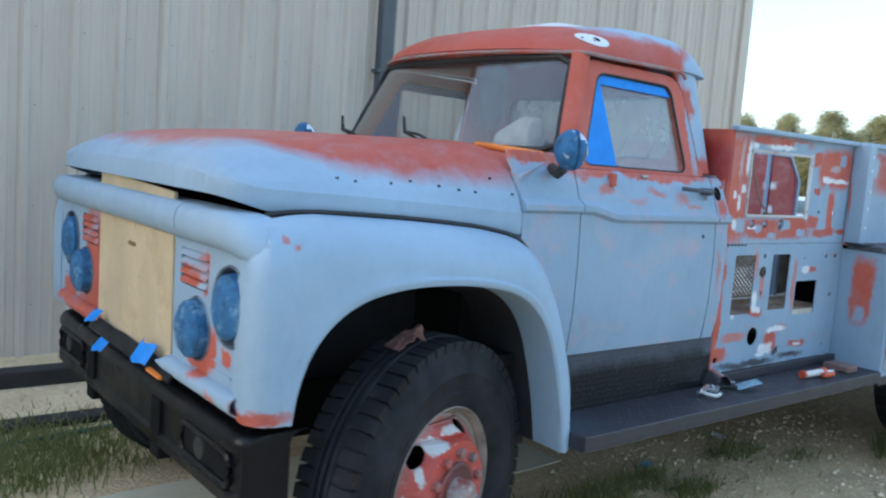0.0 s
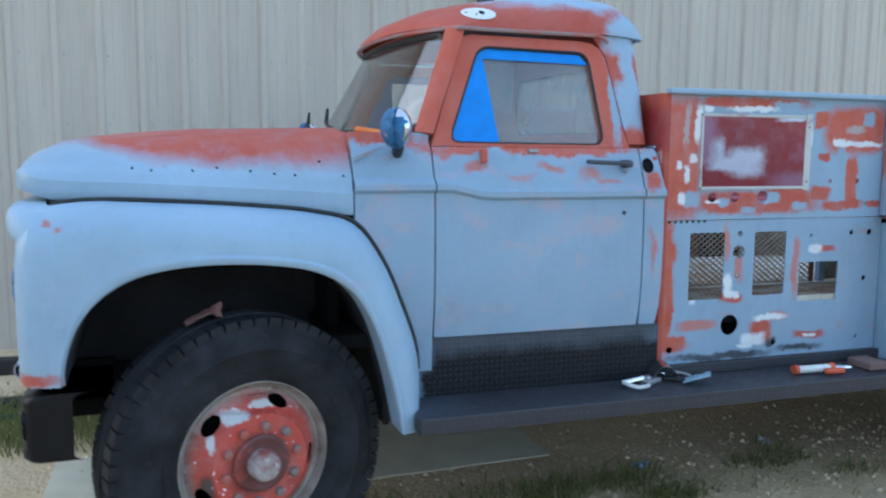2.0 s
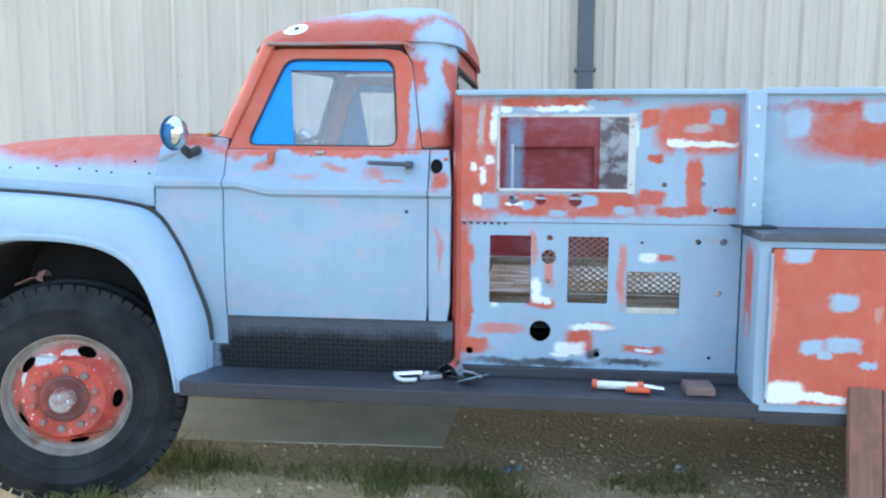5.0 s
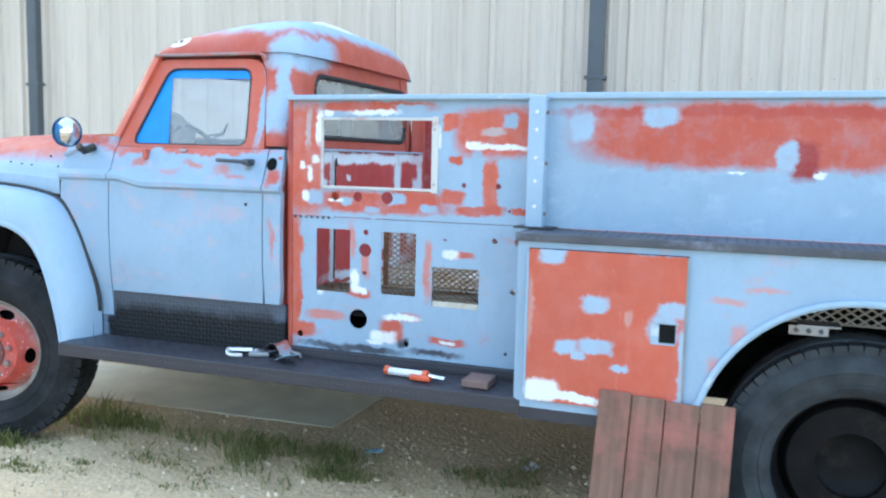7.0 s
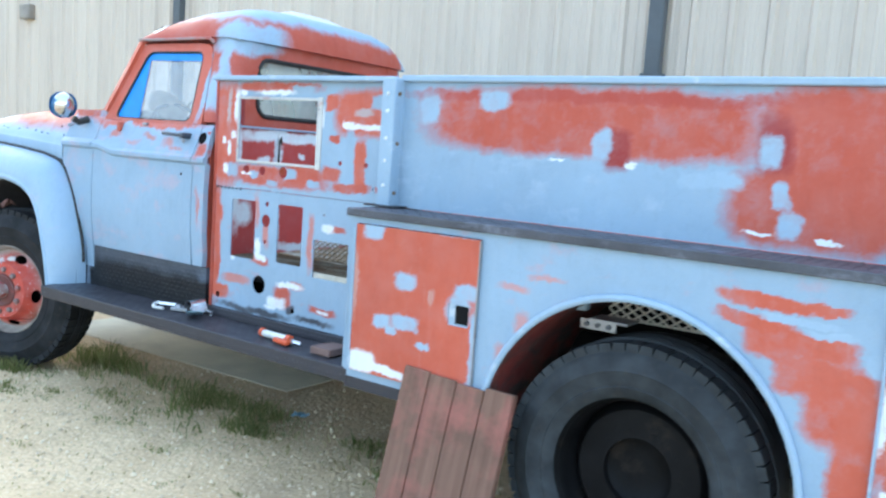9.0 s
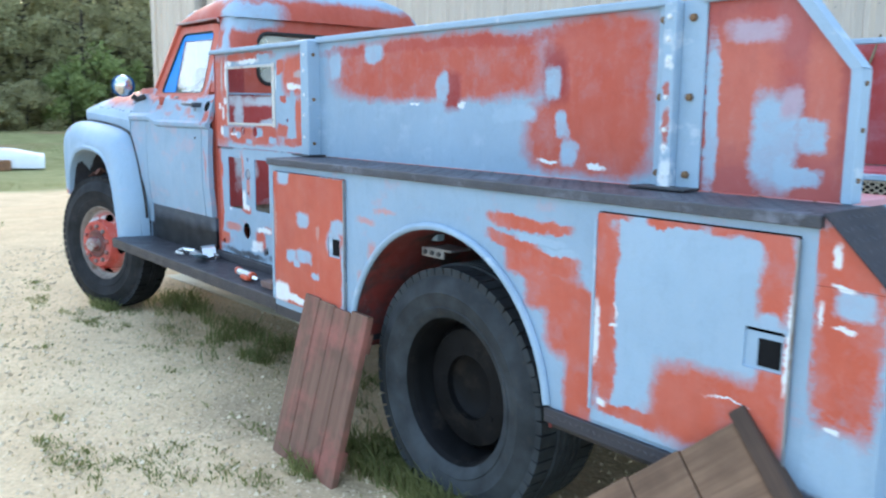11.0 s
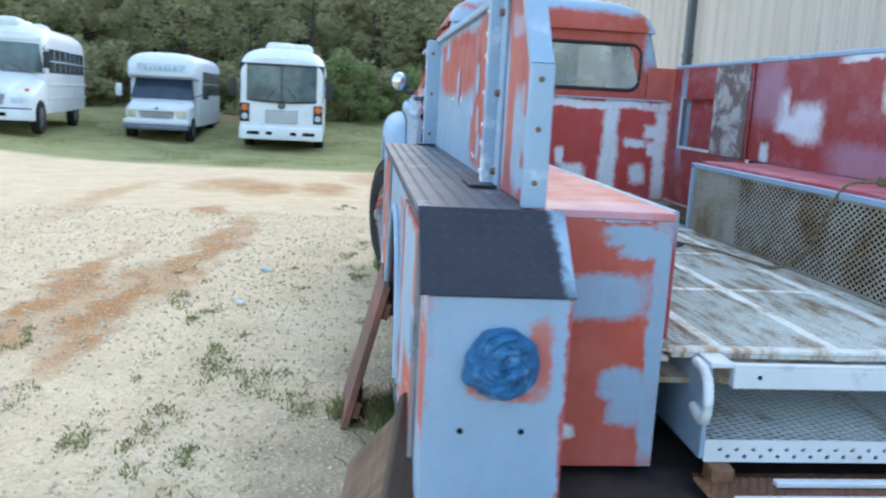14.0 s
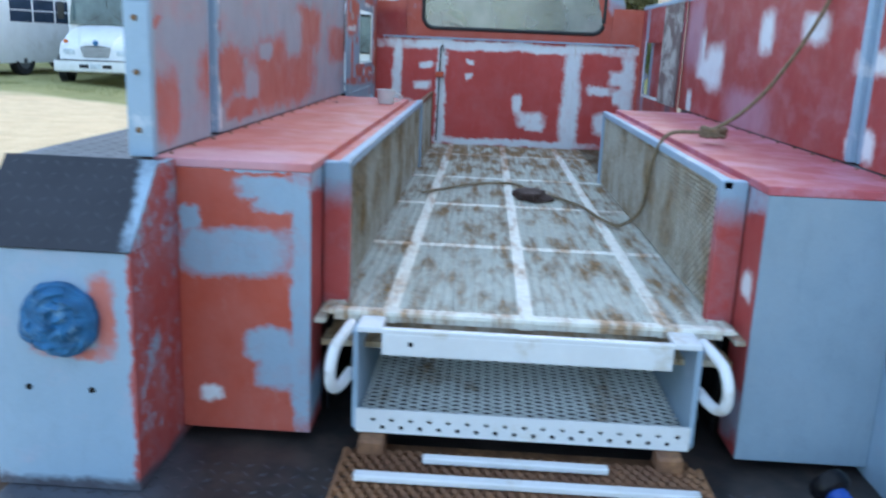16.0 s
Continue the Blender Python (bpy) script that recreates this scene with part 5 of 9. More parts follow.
# frame, axles and underside
for y in (2.62, mir(2.62)):
    part("frame_rail", boxed(0.95, 6.15, y - 0.04, y + 0.04, 0.50, 0.70, 0.006), M_dark, truck)
part("axle", tube(bmesh.new(), [(1.645, 2.1, 0.47), (1.645, mir(2.1), 0.47)], 0.05, 10), M_dark, truck)
bm = tube(bmesh.new(), [(5.67, 2.1, 0.453), (5.67, mir(2.1), 0.453)], 0.07, 12)
lathe(bm, [(0.0, -0.18), (0.15, -0.12), (0.19, 0), (0.15, 0.12), (0.0, 0.18)], (5.67, YC, 0.453), "y", 20)
part("axle", bm, M_dark, truck)
part("engine", boxed(1.2, 1.95, 2.68, mir(2.68), 0.6, 1.3, 0.05), M_dark, truck)
part("fuel_tank", boxed(2.6, 3.6, 2.3, 2.55, 0.42, 0.62, 0.03), M_dark, truck)

# ---- running board and sill ----
SILL_SPOTS = [(2.285, 2.1, 0.76, 0.05, 0.3, 0.06, (0.13, 0.17, 0.23), 1.0), (3.27, 2.1, 0.79, 0.04, 0.3, 0.04, (0.13, 0.17, 0.23), 1.0), (2.26, 2.1, 0.63, 0.03, 0.3, 0.10, (0.16, 0.21, 0.28), 1.0), (2.8, 2.1, 0.83, 0.7, 0.3, 0.075, (0.075, 0.085, 0.105), 1.0)]
P_sill = paint("sill_paint", (0.011, 0.0115, 0.014), SILL_SPOTS, coarse=0.04, rough=0.5, spec=0.2)
P_sill_tread = paint("sill_lozenge_paint", (0.014, 0.0148, 0.018), SILL_SPOTS, coarse=0.04, rough=0.4, spec=0.4)
sill = part("sill_panel", boxed(2.26, 3.305, 2.135, 2.16, 0.595, 0.822), P_sill, truck, "black tread plate sill oversprayed with primer")
part("sill_tread", tread(bmesh.new(), lambda u, v, w: (u, 2.135 - w, v), 2.27, 3.30, 0.60, 0.815, 0.021, 0.0105), P_sill_tread, sill)
part("sill_panel", boxed(2.26, 3.305, mir(2.16), mir(2.135), 0.595, 0.822), P_sill, truck)
P_board = paint("running_board_paint", (0.046, 0.044, 0.052), [(2.3, 2.05, 0.6, 0.12, 0.12, 0.1, (0.06, 0.068, 0.085), 1.0)], speckle=((0.05, 0.052, 0.06), 0.58, 0.75, 0.5), rough=0.45, spec=0.3)
for s in (0, 1):
    y0, y1 = (1.885, 2.15) if not s else (mir(2.15), mir(1.885))
    rb = part("running_board", boxed(2.215, 4.49, y0, y1, 0.535, 0.597, 0.006), P_board, truck, "black tread plate running board")
    if not s:
        part("board_tread", tread(bmesh.new(), lambda u, v, w: (u, v, 0.597 + w), 2.24, 4.47, 1.90, 2.13, 0.032, 0.012), M_lozenge, rb)
        part("edge_tread", tread(bmesh.new(), lambda u, v, w: (u, 1.885 - w, v), 2.24, 4.47, 0.543, 0.590, 0.024, 0.010), M_lozenge, rb)
        part("kick_strip", boxed(3.31, 4.47, 2.125, 2.15, 0.597, 0.64, 0.004), P_board, rb)
        part("kick_tread", tread(bmesh.new(), lambda u, v, w: (u, 2.125 - w, v), 3.33, 4.45, 0.602, 0.635, 0.02, 0.009), M_lozenge, rb)

# ---- pump panel ----
P_pump = paint("pump_panel_paint", PRIMER, [
    *spots("y", 2.15, 0.3, ORANGE, 0.3, (3.393, 1.494, 0.091, 0.25), (4.276, 1.623, 0.165, 0.101), (4.072, 1.663, 0.053, 0.036), (4.265, 1.397, 0.033, 0.11))] + [
    *spots("y", 2.15, 0.3, RED, 0.4, (3.74, 1.722, 0.275, 0.022), (3.768, 1.313, 0.314, 0.048), (4.096, 1.352, 0.054, 0.032), (4.219, 1.296, 0.11, 0.021), (4.111, 1.506, 0.032, 0.018), (4.395, 1.301, 0.038, 0.015), (3.929, 1.342, 0.104, 0.043))] + [
    *spots("y", 2.15, 0.3, PRIMER, 0.45, (3.449, 1.326, 0.036, 0.036), (3.912, 1.712, 0.077, 0.02), (3.843, 1.332, 0.044, 0.025), (4.03, 1.627, 0.024, 0.085), (3.6, 1.315, 0.03, 0.016), (4.344, 1.668, 0.03, 0.029), (4.205, 1.449, 0.026, 0.102), (3.994, 1.292, 0.038, 0.017), (3.727, 1.281, 0.037, 0.013))] + [
    *spots("y", 2.15, 0.3, (0.44, 0.34, 0.34), 0.6, (4.279, 1.623, 0.048, 0.017), (3.417, 1.631, 0.013, 0.081))] + [
    *spots("y", 2.15, 0.3, WHITE, 0.5, (3.47, 1.632, 0.014, 0.074), (3.736, 1.7, 0.116, 0.01), (4.29, 1.562, 0.121, 0.011), (4.196, 1.568, 0.036, 0.016), (3.452, 1.494, 0.02, 0.018), (3.384, 1.466, 0.014, 0.018), (3.424, 1.429, 0.013, 0.033), (3.402, 1.331, 0.014, 0.024), (3.516, 1.692, 0.025, 0.011), (4.029, 1.599, 0.016, 0.048), (3.551, 1.315, 0.036, 0.007))],
    coarse=0.022, fine=0.012, speckle=((0.46, 0.27, 0.29), 0.62, 0.74, 0.5))
P_pump_low = paint("pump_panel_lower_paint", PRIMER, [
    *spots("y", 2.153, 0.3, ORANGE, 0.4, (3.34, 0.973, 0.038, 0.3), (3.377, 0.724, 0.078, 0.037), (3.369, 1.114, 0.026, 0.042))] + [
    *spots("y", 2.153, 0.3, (0.50, 0.20, 0.18), 0.6, (3.635, 1.134, 0.014, 0.068), (3.994, 1.028, 0.016, 0.125), (3.511, 0.795, 0.091, 0.023), (3.923, 0.818, 0.04, 0.018), (3.702, 1.046, 0.02, 0.072))] + [
    *spots("y", 2.153, 0.3, RED, 0.5, (4.146, 1.102, 0.058, 0.015), (3.665, 0.905, 0.057, 0.021), (3.827, 0.758, 0.06, 0.051), (4.087, 0.725, 0.08, 0.018), (3.367, 0.849, 0.02, 0.056))] + [
    *spots("y", 2.153, 0.3, WHITE, 0.5, (3.648, 0.956, 0.02, 0.049), (3.681, 0.918, 0.024, 0.013), (4.095, 1.103, 0.043, 0.017), (3.877, 0.815, 0.081, 0.012), (3.789, 0.728, 0.062, 0.027), (4.086, 0.724, 0.033, 0.008), (3.478, 0.928, 0.017, 0.034), (3.748, 0.696, 0.034, 0.009))] + [
    *spots("y", 2.153, 0.3, (0.05, 0.055, 0.07), 0.9, (3.636, 0.657, 0.238, 0.015), (4.033, 0.669, 0.109, 0.013), (3.887, 0.702, 0.025, 0.021))],
    coarse=0.024, fine=0.012, speckle=((0.47, 0.24, 0.25), 0.60, 0.72, 0.6))
P_boxred = paint("sanded_red_box", RED, [(3.31, 2.3, 1.6, 0.1, 0.2, 0.1, DEEP, 0.8)])
pump = part("pump_panel", plate(lambda u, v, w: (u, 2.15 + w, v), [(3.325, 1.243), (4.455, 1.243), (4.455, 1.755), (3.325, 1.755)],
            [rounded(3.49, 4.012, 1.378, 1.668, 0.006), disc(3.55, 1.335, 0.02), disc(3.66, 1.335, 0.022), disc(3.80, 1.335, 0.027), disc(4.15, 1.40, 0.011, 10), disc(4.30, 1.40, 0.012, 10), disc(4.35, 1.30, 0.007, 8)], 0.006), P_pump, truck, "pump panel in primer, sanded red and white filler")
low = part("pump_panel_lower", plate(lambda u, v, w: (u, 2.153 + w, v), [(3.325, 0.64), (4.455, 0.64), (4.455, 1.240), (3.325, 1.240)],
           [rounded(3.455, 3.625, 0.905, 1.188, 0.008), rounded(3.775, 3.938, 0.912, 1.187, 0.008), rounded(4.014, 4.225, 0.875, 1.048, 0.006), disc(3.697, 1.101, 0.030), disc(3.667, 0.791, 0.044, 24),
            disc(3.70, 1.18, 0.013, 10), disc(3.695, 1.0, 0.011, 10), disc(4.07, 1.165, 0.007, 8), disc(4.29, 1.172, 0.012, 10), disc(4.39, 1.172, 0.015, 10), disc(4.375, 0.965, 0.013, 10),
            disc(3.375, 0.70, 0.015, 12), disc(3.90, 0.70, 0.013, 10), disc(4.35, 0.70, 0.008, 8)], 0.006), P_pump_low, truck, "lower pump panel with gauge and outlet cut-outs")
# scraped frame round the upper opening
P_scrape = paint("scraped_frame_paint", (0.56, 0.55, 0.53), [], speckle=((0.40, 0.16, 0.13), 0.56, 0.66, 0.8), fine=0.012)
for a in ((3.481, 3.492, 1.366, 1.680), (4.004, 4.034, 1.362, 1.684), (3.481, 4.004, 1.368, 1.380), (3.481, 4.004, 1.667, 1.679)):
    part("opening_frame", boxed(a[0], a[1], 2.144, 2.151, a[2], a[3], 0.002), P_scrape, pump, "white-scraped frame of the opening")
for x, z in ((4.017, 1.63), (4.017, 1.40), (3.483, 1.42)):
    part("rivet", lathe(bmesh.new(), [(0.005, 0), (0.004, -0.003), (0, -0.004)], (x, 2.142, z), "y", 8), M_steel, pump)
for k in range(7):
    part("rivet", lathe(bmesh.new(), [(0.006, 0), (0.004, -0.003), (0, -0.004)], (3.35 + 0.028 * k, 2.15, 1.236), "y", 8), M_trim, pump)
# front of the pump box: rounded edge and red front sheet
rows = [[(3.335, 2.15, z), (3.318, 2.153, z), (3.309, 2.165, z), (3.307, 2.19, z), (3.307, 2.34, z)] for z in (0.64, 1.0, 1.4, 1.755)]
part("box_corner", skin(rows, 0.004), P_boxred, truck, "sanded red front edge of the pump box", True)
part("box_corner", skin([[(x, mir(y), z) for x, y, z in r] for r in rows], 0.004), P_boxred, truck, "", True)
# top rails along both sides
P_rail = paint("rail_paint", PRIMER2, [], coarse=0.04, speckle=(WHITE, 0.6, 0.72, 0.6))
for s in (0, 1):
    f = (lambda y: mir(y)) if s else (lambda y: y)
    a, b = sorted((f(2.118), f(2.158)))
    part("top_rail", boxed(3.315, 4.452, a, b, 1.752, 1.775, 0.006), P_rail, truck, "grey folded top rail")
    part("top_rail", boxed(4.50, 6.425, *sorted((f(2.105), f(2.145))), 1.752, 1.778, 0.006), P_rail, truck)

M_bay = rusted("rusty_bay_mesh", (0.36, 0.31, 0.24), (0.17, 0.095, 0.05), 0.36, 0.56, stretch=(1.0, 2.0, 1.0))
# pump bay behind the panels: open above, an expanded metal floor on both sides of the bed
for y0, y1 in ((2.175, 2.51), (3.45, 3.785)):
    bay = part("pump_guard", expanded(bmesh.new(), (3.35, y1, 0.885), (0, y0 - y1, 0), (1.09, 0, 0), 7, 40, 0.0065, 0.005), M_bay, truck, "rusty expanded metal floor of the pump bay")
    part("floor_lip", boxed(3.345, 4.445, *((y0 - 0.012, y0 - 0.006) if y0 < YC else (y1 + 0.006, y1 + 0.012)), 0.862, 0.898, 0.001), M_mesh, bay)
    part("bay_pan", boxed(3.33, 4.445, y0, y1, 0.80, 0.812), M_dark, bay)
for k in range(4):
    part("cross_member", boxed(3.44 + 0.27 * k, 3.49 + 0.27 * k, 2.17, 3.79, 0.842, 0.872, 0.003), M_rust, truck)
part("pump_body", boxed(3.45, 4.3, 2.68, 3.3, 0.62, 0.79, 0.06), M_rust, truck)

# ---- side panels above the lockers (hose bed sides) ----
P_fin = paint("side_panel_paint", PRIMER, [
    *spots("y", 2.124, 0.1, RED, 0.25, (5.304, 1.615, 0.654, 0.122))] + [
    *spots("y", 2.124, 0.1, RED, 0.25, (6.155, 1.542, 0.209, 0.216), (6.103, 1.376, 0.256, 0.12))] + [
    *spots("y", 2.124, 0.1, (0.42, 0.06, 0.04), 0.8, (5.292, 1.704, 0.686, 0.019))] + [
    *spots("y", 2.124, 0.1, DEEP, 0.7, (5.975, 1.57, 0.056, 0.086), (5.451, 1.523, 0.044, 0.067))] + [
    *spots("y", 2.124, 0.1, PRIMER2, 0.45, (4.943, 1.688, 0.071, 0.042), (5.392, 1.533, 0.033, 0.051), (5.96, 1.551, 0.036, 0.051), (6.001, 1.417, 0.028, 0.039), (6.034, 1.325, 0.034, 0.045), (5.774, 1.446, 0.107, 0.027), (4.648, 1.647, 0.047, 0.057))] + [
    *spots("y", 2.124, 0.1, WHITE, 0.4, (5.503, 1.476, 0.02, 0.012), (5.946, 1.296, 0.044, 0.006), (5.218, 1.47, 0.035, 0.004), (6.145, 1.284, 0.031, 0.006))],
    coarse=0.035, speckle=((0.40, 0.50, 0.62), 0.55, 0.7, 0.5))
P_fin_in = paint("hose_bed_inner_paint", (0.33, 0.36, 0.45), [
    *spots("y", 2.142, 0.03, (0.46, 0.12, 0.10), 0.5, (6.821, 1.332, 0.075, 0.078), (6.399, 1.401, 0.192, 0.073), (5.665, 1.379, 0.469, 0.117), (5.294, 1.542, 0.237, 0.086), (6.218, 1.296, 0.177, 0.026), (4.569, 1.478, 0.317, 0.08), (6.878, 1.534, 0.038, 0.012)),
    *spots("y", 2.142, 0.03, (0.35, 0.38, 0.47), 0.5, (6.114, 1.361, 0.071, 0.044), (5.554, 1.516, 0.13, 0.081), (5.962, 1.458, 0.085, 0.025))],
    coarse=0.05, fine=0.014, speckle=((0.43, 0.28, 0.32), 0.48, 0.68, 0.7))
P_fin_r = paint("far_side_inner_paint", (0.36, 0.045, 0.042), [
    *spots("y", 3.83, 0.05, (0.16, 0.10, 0.13), 0.5, (4.25, 1.5, 0.07, 0.5)), *spots("y", 3.83, 0.05, PRIMER, 0.9, (3.5, 1.45, 0.05, 0.3)),
    *spots("y", 3.816, 0.05, WHITE, 0.9, (5.66, 1.585, 0.075, 0.065), (6.101, 1.595, 0.097, 0.045), (5.011, 1.454, 0.137, 0.089), (6.513, 1.504, 0.094, 0.03), (6.465, 1.284, 0.04, 0.039), (6.552, 1.294, 0.04, 0.038)),
    *spots("y", 3.816, 0.05, WHITE, 0.9, (4.88, 1.441, 0.151, 0.043), (4.781, 1.526, 0.068, 0.083), (4.633, 1.287, 0.049, 0.046), (5.432, 1.744, 0.16, 0.018), (5.082, 1.485, 0.049, 0.025)),
    *spots("y", 3.816, 0.05, (0.42, 0.20, 0.26), 0.9, (5.521, 1.304, 0.271, 0.08), (4.623, 1.6, 0.155, 0.154))],
    coarse=0.03, speckle=((0.42, 0.16, 0.19), 0.5, 0.7, 0.7), fine=0.012)
P_endfin = paint("rear_fin_paint", (0.40, 0.085, 0.075), [
    *spots("y", 2.124, 0.05, (0.52, 0.13, 0.09), 0.6, (6.649, 1.515, 0.094, 0.177), (6.867, 1.5, 0.047, 0.148)),
    *spots("y", 2.124, 0.05, PRIMER2, 0.4, (6.743, 1.386, 0.064, 0.13), (6.841, 1.402, 0.038, 0.044), (6.819, 1.292, 0.055, 0.025), (6.555, 1.454, 0.022, 0.2)),
    *spots("y", 2.124, 0.05, (0.44, 0.33, 0.40), 0.8, (6.675, 1.667, 0.075, 0.028), (6.778, 1.487, 0.023, 0.042))],
    coarse=0.03, speckle=(RED, 0.5, 0.7, 0.7))
P_post = paint("post_paint", PRIMER2, [], coarse=0.04, speckle=(WHITE, 0.6, 0.72, 0.55))
P_post_worn = paint("worn_post_paint", PRIMER2, [*spots("y", 2.08, 0.1, WHITE, 0.5, (6.435, 1.285, 0.02, 0.04), (6.435, 1.36, 0.012, 0.015), (6.435, 1.60, 0.012, 0.02)), *spots("y", 2.08, 0.1, (0.42, 0.12, 0.10), 0.6, (6.435, 1.42, 0.012, 0.05), (6.43, 1.52, 0.01, 0.02))], coarse=0.02, speckle=(WHITE, 0.56, 0.70, 0.6))
M_bolt = simple("rusty_bolt", (0.22, 0.13, 0.07), 0.6, 0.5, scale=30)

for s in (0, 1):
    f = (lambda y: mir(y)) if s else (lambda y: y)
    # long sheet, inner lining sheet
    a, b = sorted((f(2.124), f(2.132)))
    side = part("bed_side", boxed(4.505, 6.374, a, b, 1.243, 1.752), P_fin, truck, "long side panel, upper band sanded red, lower band primer")
    a, b = sorted((f(2.134), f(2.142)))
    part("bed_lining", boxed(4.43, 6.43, a, b, 1.243, 1.752), P_fin_in if not s else P_fin_r, side)
    # first post with bolts
    post = part("post", boxed(4.44, 4.508, *sorted((f(2.06), f(2.1405))), 1.243, 1.765, 0.006), P_post, truck, "primed square post with bolts")
    for z in (1.33, 1.43, 1.52, 1.63, 1.70):
        part("bolt", lathe(bmesh.new(), [(0.008, 0), (0.007, 0.005 if s else -0.005), (0, 0.006 if s else -0.006)], (4.475, f(2.06), z), "y", 6), M_white, post)
    for z in (1.30, 1.50, 1.70):
        part("bolt", lathe(bmesh.new(), [(0.009, 0), (0.008, 0.006), (0, 0.007)], (4.508, f(2.09), z), "x", 6), M_bolt, post)
    part("post_foot", boxed(4.40, 4.56, *sorted((f(2.03), f(2.12))), 1.243, 1.25, 0.002), M_tread, post)
    # second post: a hat channel bolted through its two flanges
    post = part("post", boxed(6.414, 6.456, *sorted((f(2.082), f(2.1405))), 1.243, 1.762, 0.005), P_post_worn, truck, "worn primed channel post with bolts")
    part("post_flange", boxed(6.376, 6.413, *sorted((f(2.116), f(2.1232))), 1.243, 1.755, 0.002), P_post, post)
    part("post_flange", boxed(6.457, 6.532, *sorted((f(2.114), f(2.1225))), 1.243, 1.762, 0.002), P_post, post)
    for z in (1.28, 1.36, 1.41, 1.50, 1.60, 1.66, 1.72):
        part("bolt", lathe(bmesh.new(), [(0.008, 0), (0.007, 0.005 if s else -0.005), (0, 0.006 if s else -0.006)], (6.435, f(2.082), z), "y", 6), M_white, post)
    for x, y0 in ((6.396, 2.116), (6.492, 2.114)):
        for z in (1.285, 1.50, 1.715):
            part("bolt", lathe(bmesh.new(), [(0.012, 0), (0.010, 0.012 if s else -0.012), (0, 0.014 if s else -0.014)], (x, f(y0), z), "y", 6), M_bolt, post)
    part("post_foot", boxed(6.35, 6.54, *sorted((f(2.04), f(2.115))), 1.243, 1.25, 0.002), M_tread, post)
    # rear fin with the slanted edge
    outer = [(6.527, 1.243), (6.955, 1.243), (6.955, 1.56), (6.79, 1.755), (6.527, 1.755)]
    fin = part("rear_fin", plate(lambda u, v, w: (u, f(2.124 + w), v), outer, (), 0.008), P_endfin, truck, "sanded red and primer end panel with slanted edge")
    part("fin_lining", plate(lambda u, v, w: (u, f(2.134 + w), v), outer, (), 0.006), P_fin_in if not s else P_fin_r, fin)
    part("fin_edge", boxed(6.935, 6.962, *sorted((f(2.105), f(2.16))), 1.243, 1.565, 0.004), P_rail, fin)
    part("fin_edge", plate(lambda u, v, w: (u, f(2.105 + w), v), [(6.935, 1.562), (6.962, 1.566), (6.797, 1.768), (6.775, 1.750)], (), 0.05), P_rail, fin)
    part("fin_edge", boxed(6.52, 6.78, *sorted((f(2.105), f(2.16))), 1.752, 1.772, 0.004), P_rail, fin)
    for z in (1.30, 1.42, 1.53):
        part("bolt", lathe(bmesh.new(), [(0.007, 0), (0.006, 0.005), (0, 0.006)], (6.962, f(2.13), z), "x", 6), M_bolt, fin)

# far pump panel, with its opening
part("far_pump_panel", plate(lambda u, v, w: (u, mir(2.15) - w, v), [(3.325, 0.64), (4.455, 0.64), (4.455, 1.755), (3.325, 1.755)], [rounded(3.49, 3.97, 1.26, 1.56, 0.006)], 0.006), P_fin_r, truck, "far pump panel, sanded dark red inside")
for a in ((3.475, 3.492, 1.245, 1.575), (3.475, 3.98, 1.245, 1.262)):
    part("opening_frame", boxed(a[0], a[1], mir(2.159), mir(2.156), a[2], a[3]), M_white, truck)
P_strip = paint("mottled_strip_paint", (0.17, 0.12, 0.11), [], speckle=((0.52, 0.50, 0.47), 0.46, 0.58, 0.9))
part("mottled_strip", boxed(4.0, 4.43, 3.796, 3.801, 1.243, 1.752), P_strip, truck, "scraped grey and white strip")
part("opening_cover", boxed(3.46, 4.0, mir(2.12), mir(2.115), 1.23, 1.6), P_fin_r, truck)

# bulkhead behind the cab
P_bulk = paint("bulkhead_paint", (0.50, 0.06, 0.052), [
    *spots("x", 3.3, 0.1, WHITE, 0.6, (2.98, 1.50, 0.80, 0.028), (3.02, 0.905, 0.50, 0.022), (2.575, 1.18, 0.030, 0.38), (3.39, 1.18, 0.055, 0.38), (3.06, 1.15, 0.030, 0.055), (2.756, 1.40, 0.028, 0.018), (2.749, 1.31, 0.020, 0.020), (2.48, 1.38, 0.045, 0.022)),
    *spots("x", 3.3, 0.1, WHITE, 0.8, (3.60, 1.05, 0.05, 0.06), (3.68, 1.22, 0.03, 0.05), (2.35, 1.10, 0.05, 0.05), (2.45, 1.25, 0.05, 0.025), (3.15, 1.055, 0.085, 0.050), (3.18, 1.01, 0.055, 0.025), (3.57, 1.255, 0.075, 0.030), (3.68, 1.34, 0.06, 0.045), (3.745, 1.20, 0.045, 0.34), (2.29, 1.3, 0.03, 0.26))], coarse=0.034, fine=0.012)
bulk = part("bulkhead", boxed(3.303, 3.315, 2.16, mir(2.16), 0.83, 1.535), P_bulk, truck, "sanded red bulkhead outlined in white primer")
for y0, y1 in ((2.572, 2.577), (3.365, 3.37), (3.40, 3.405)):
    part("seam", boxed(3.3145, 3.3175, y0, y1, 0.85, 1.52), M_white, bulk)
part("bulkhead_lip", boxed(3.30, 3.33, 2.2, mir(2.2), 1.535, 1.545, 0.002), P_rail, bulk)

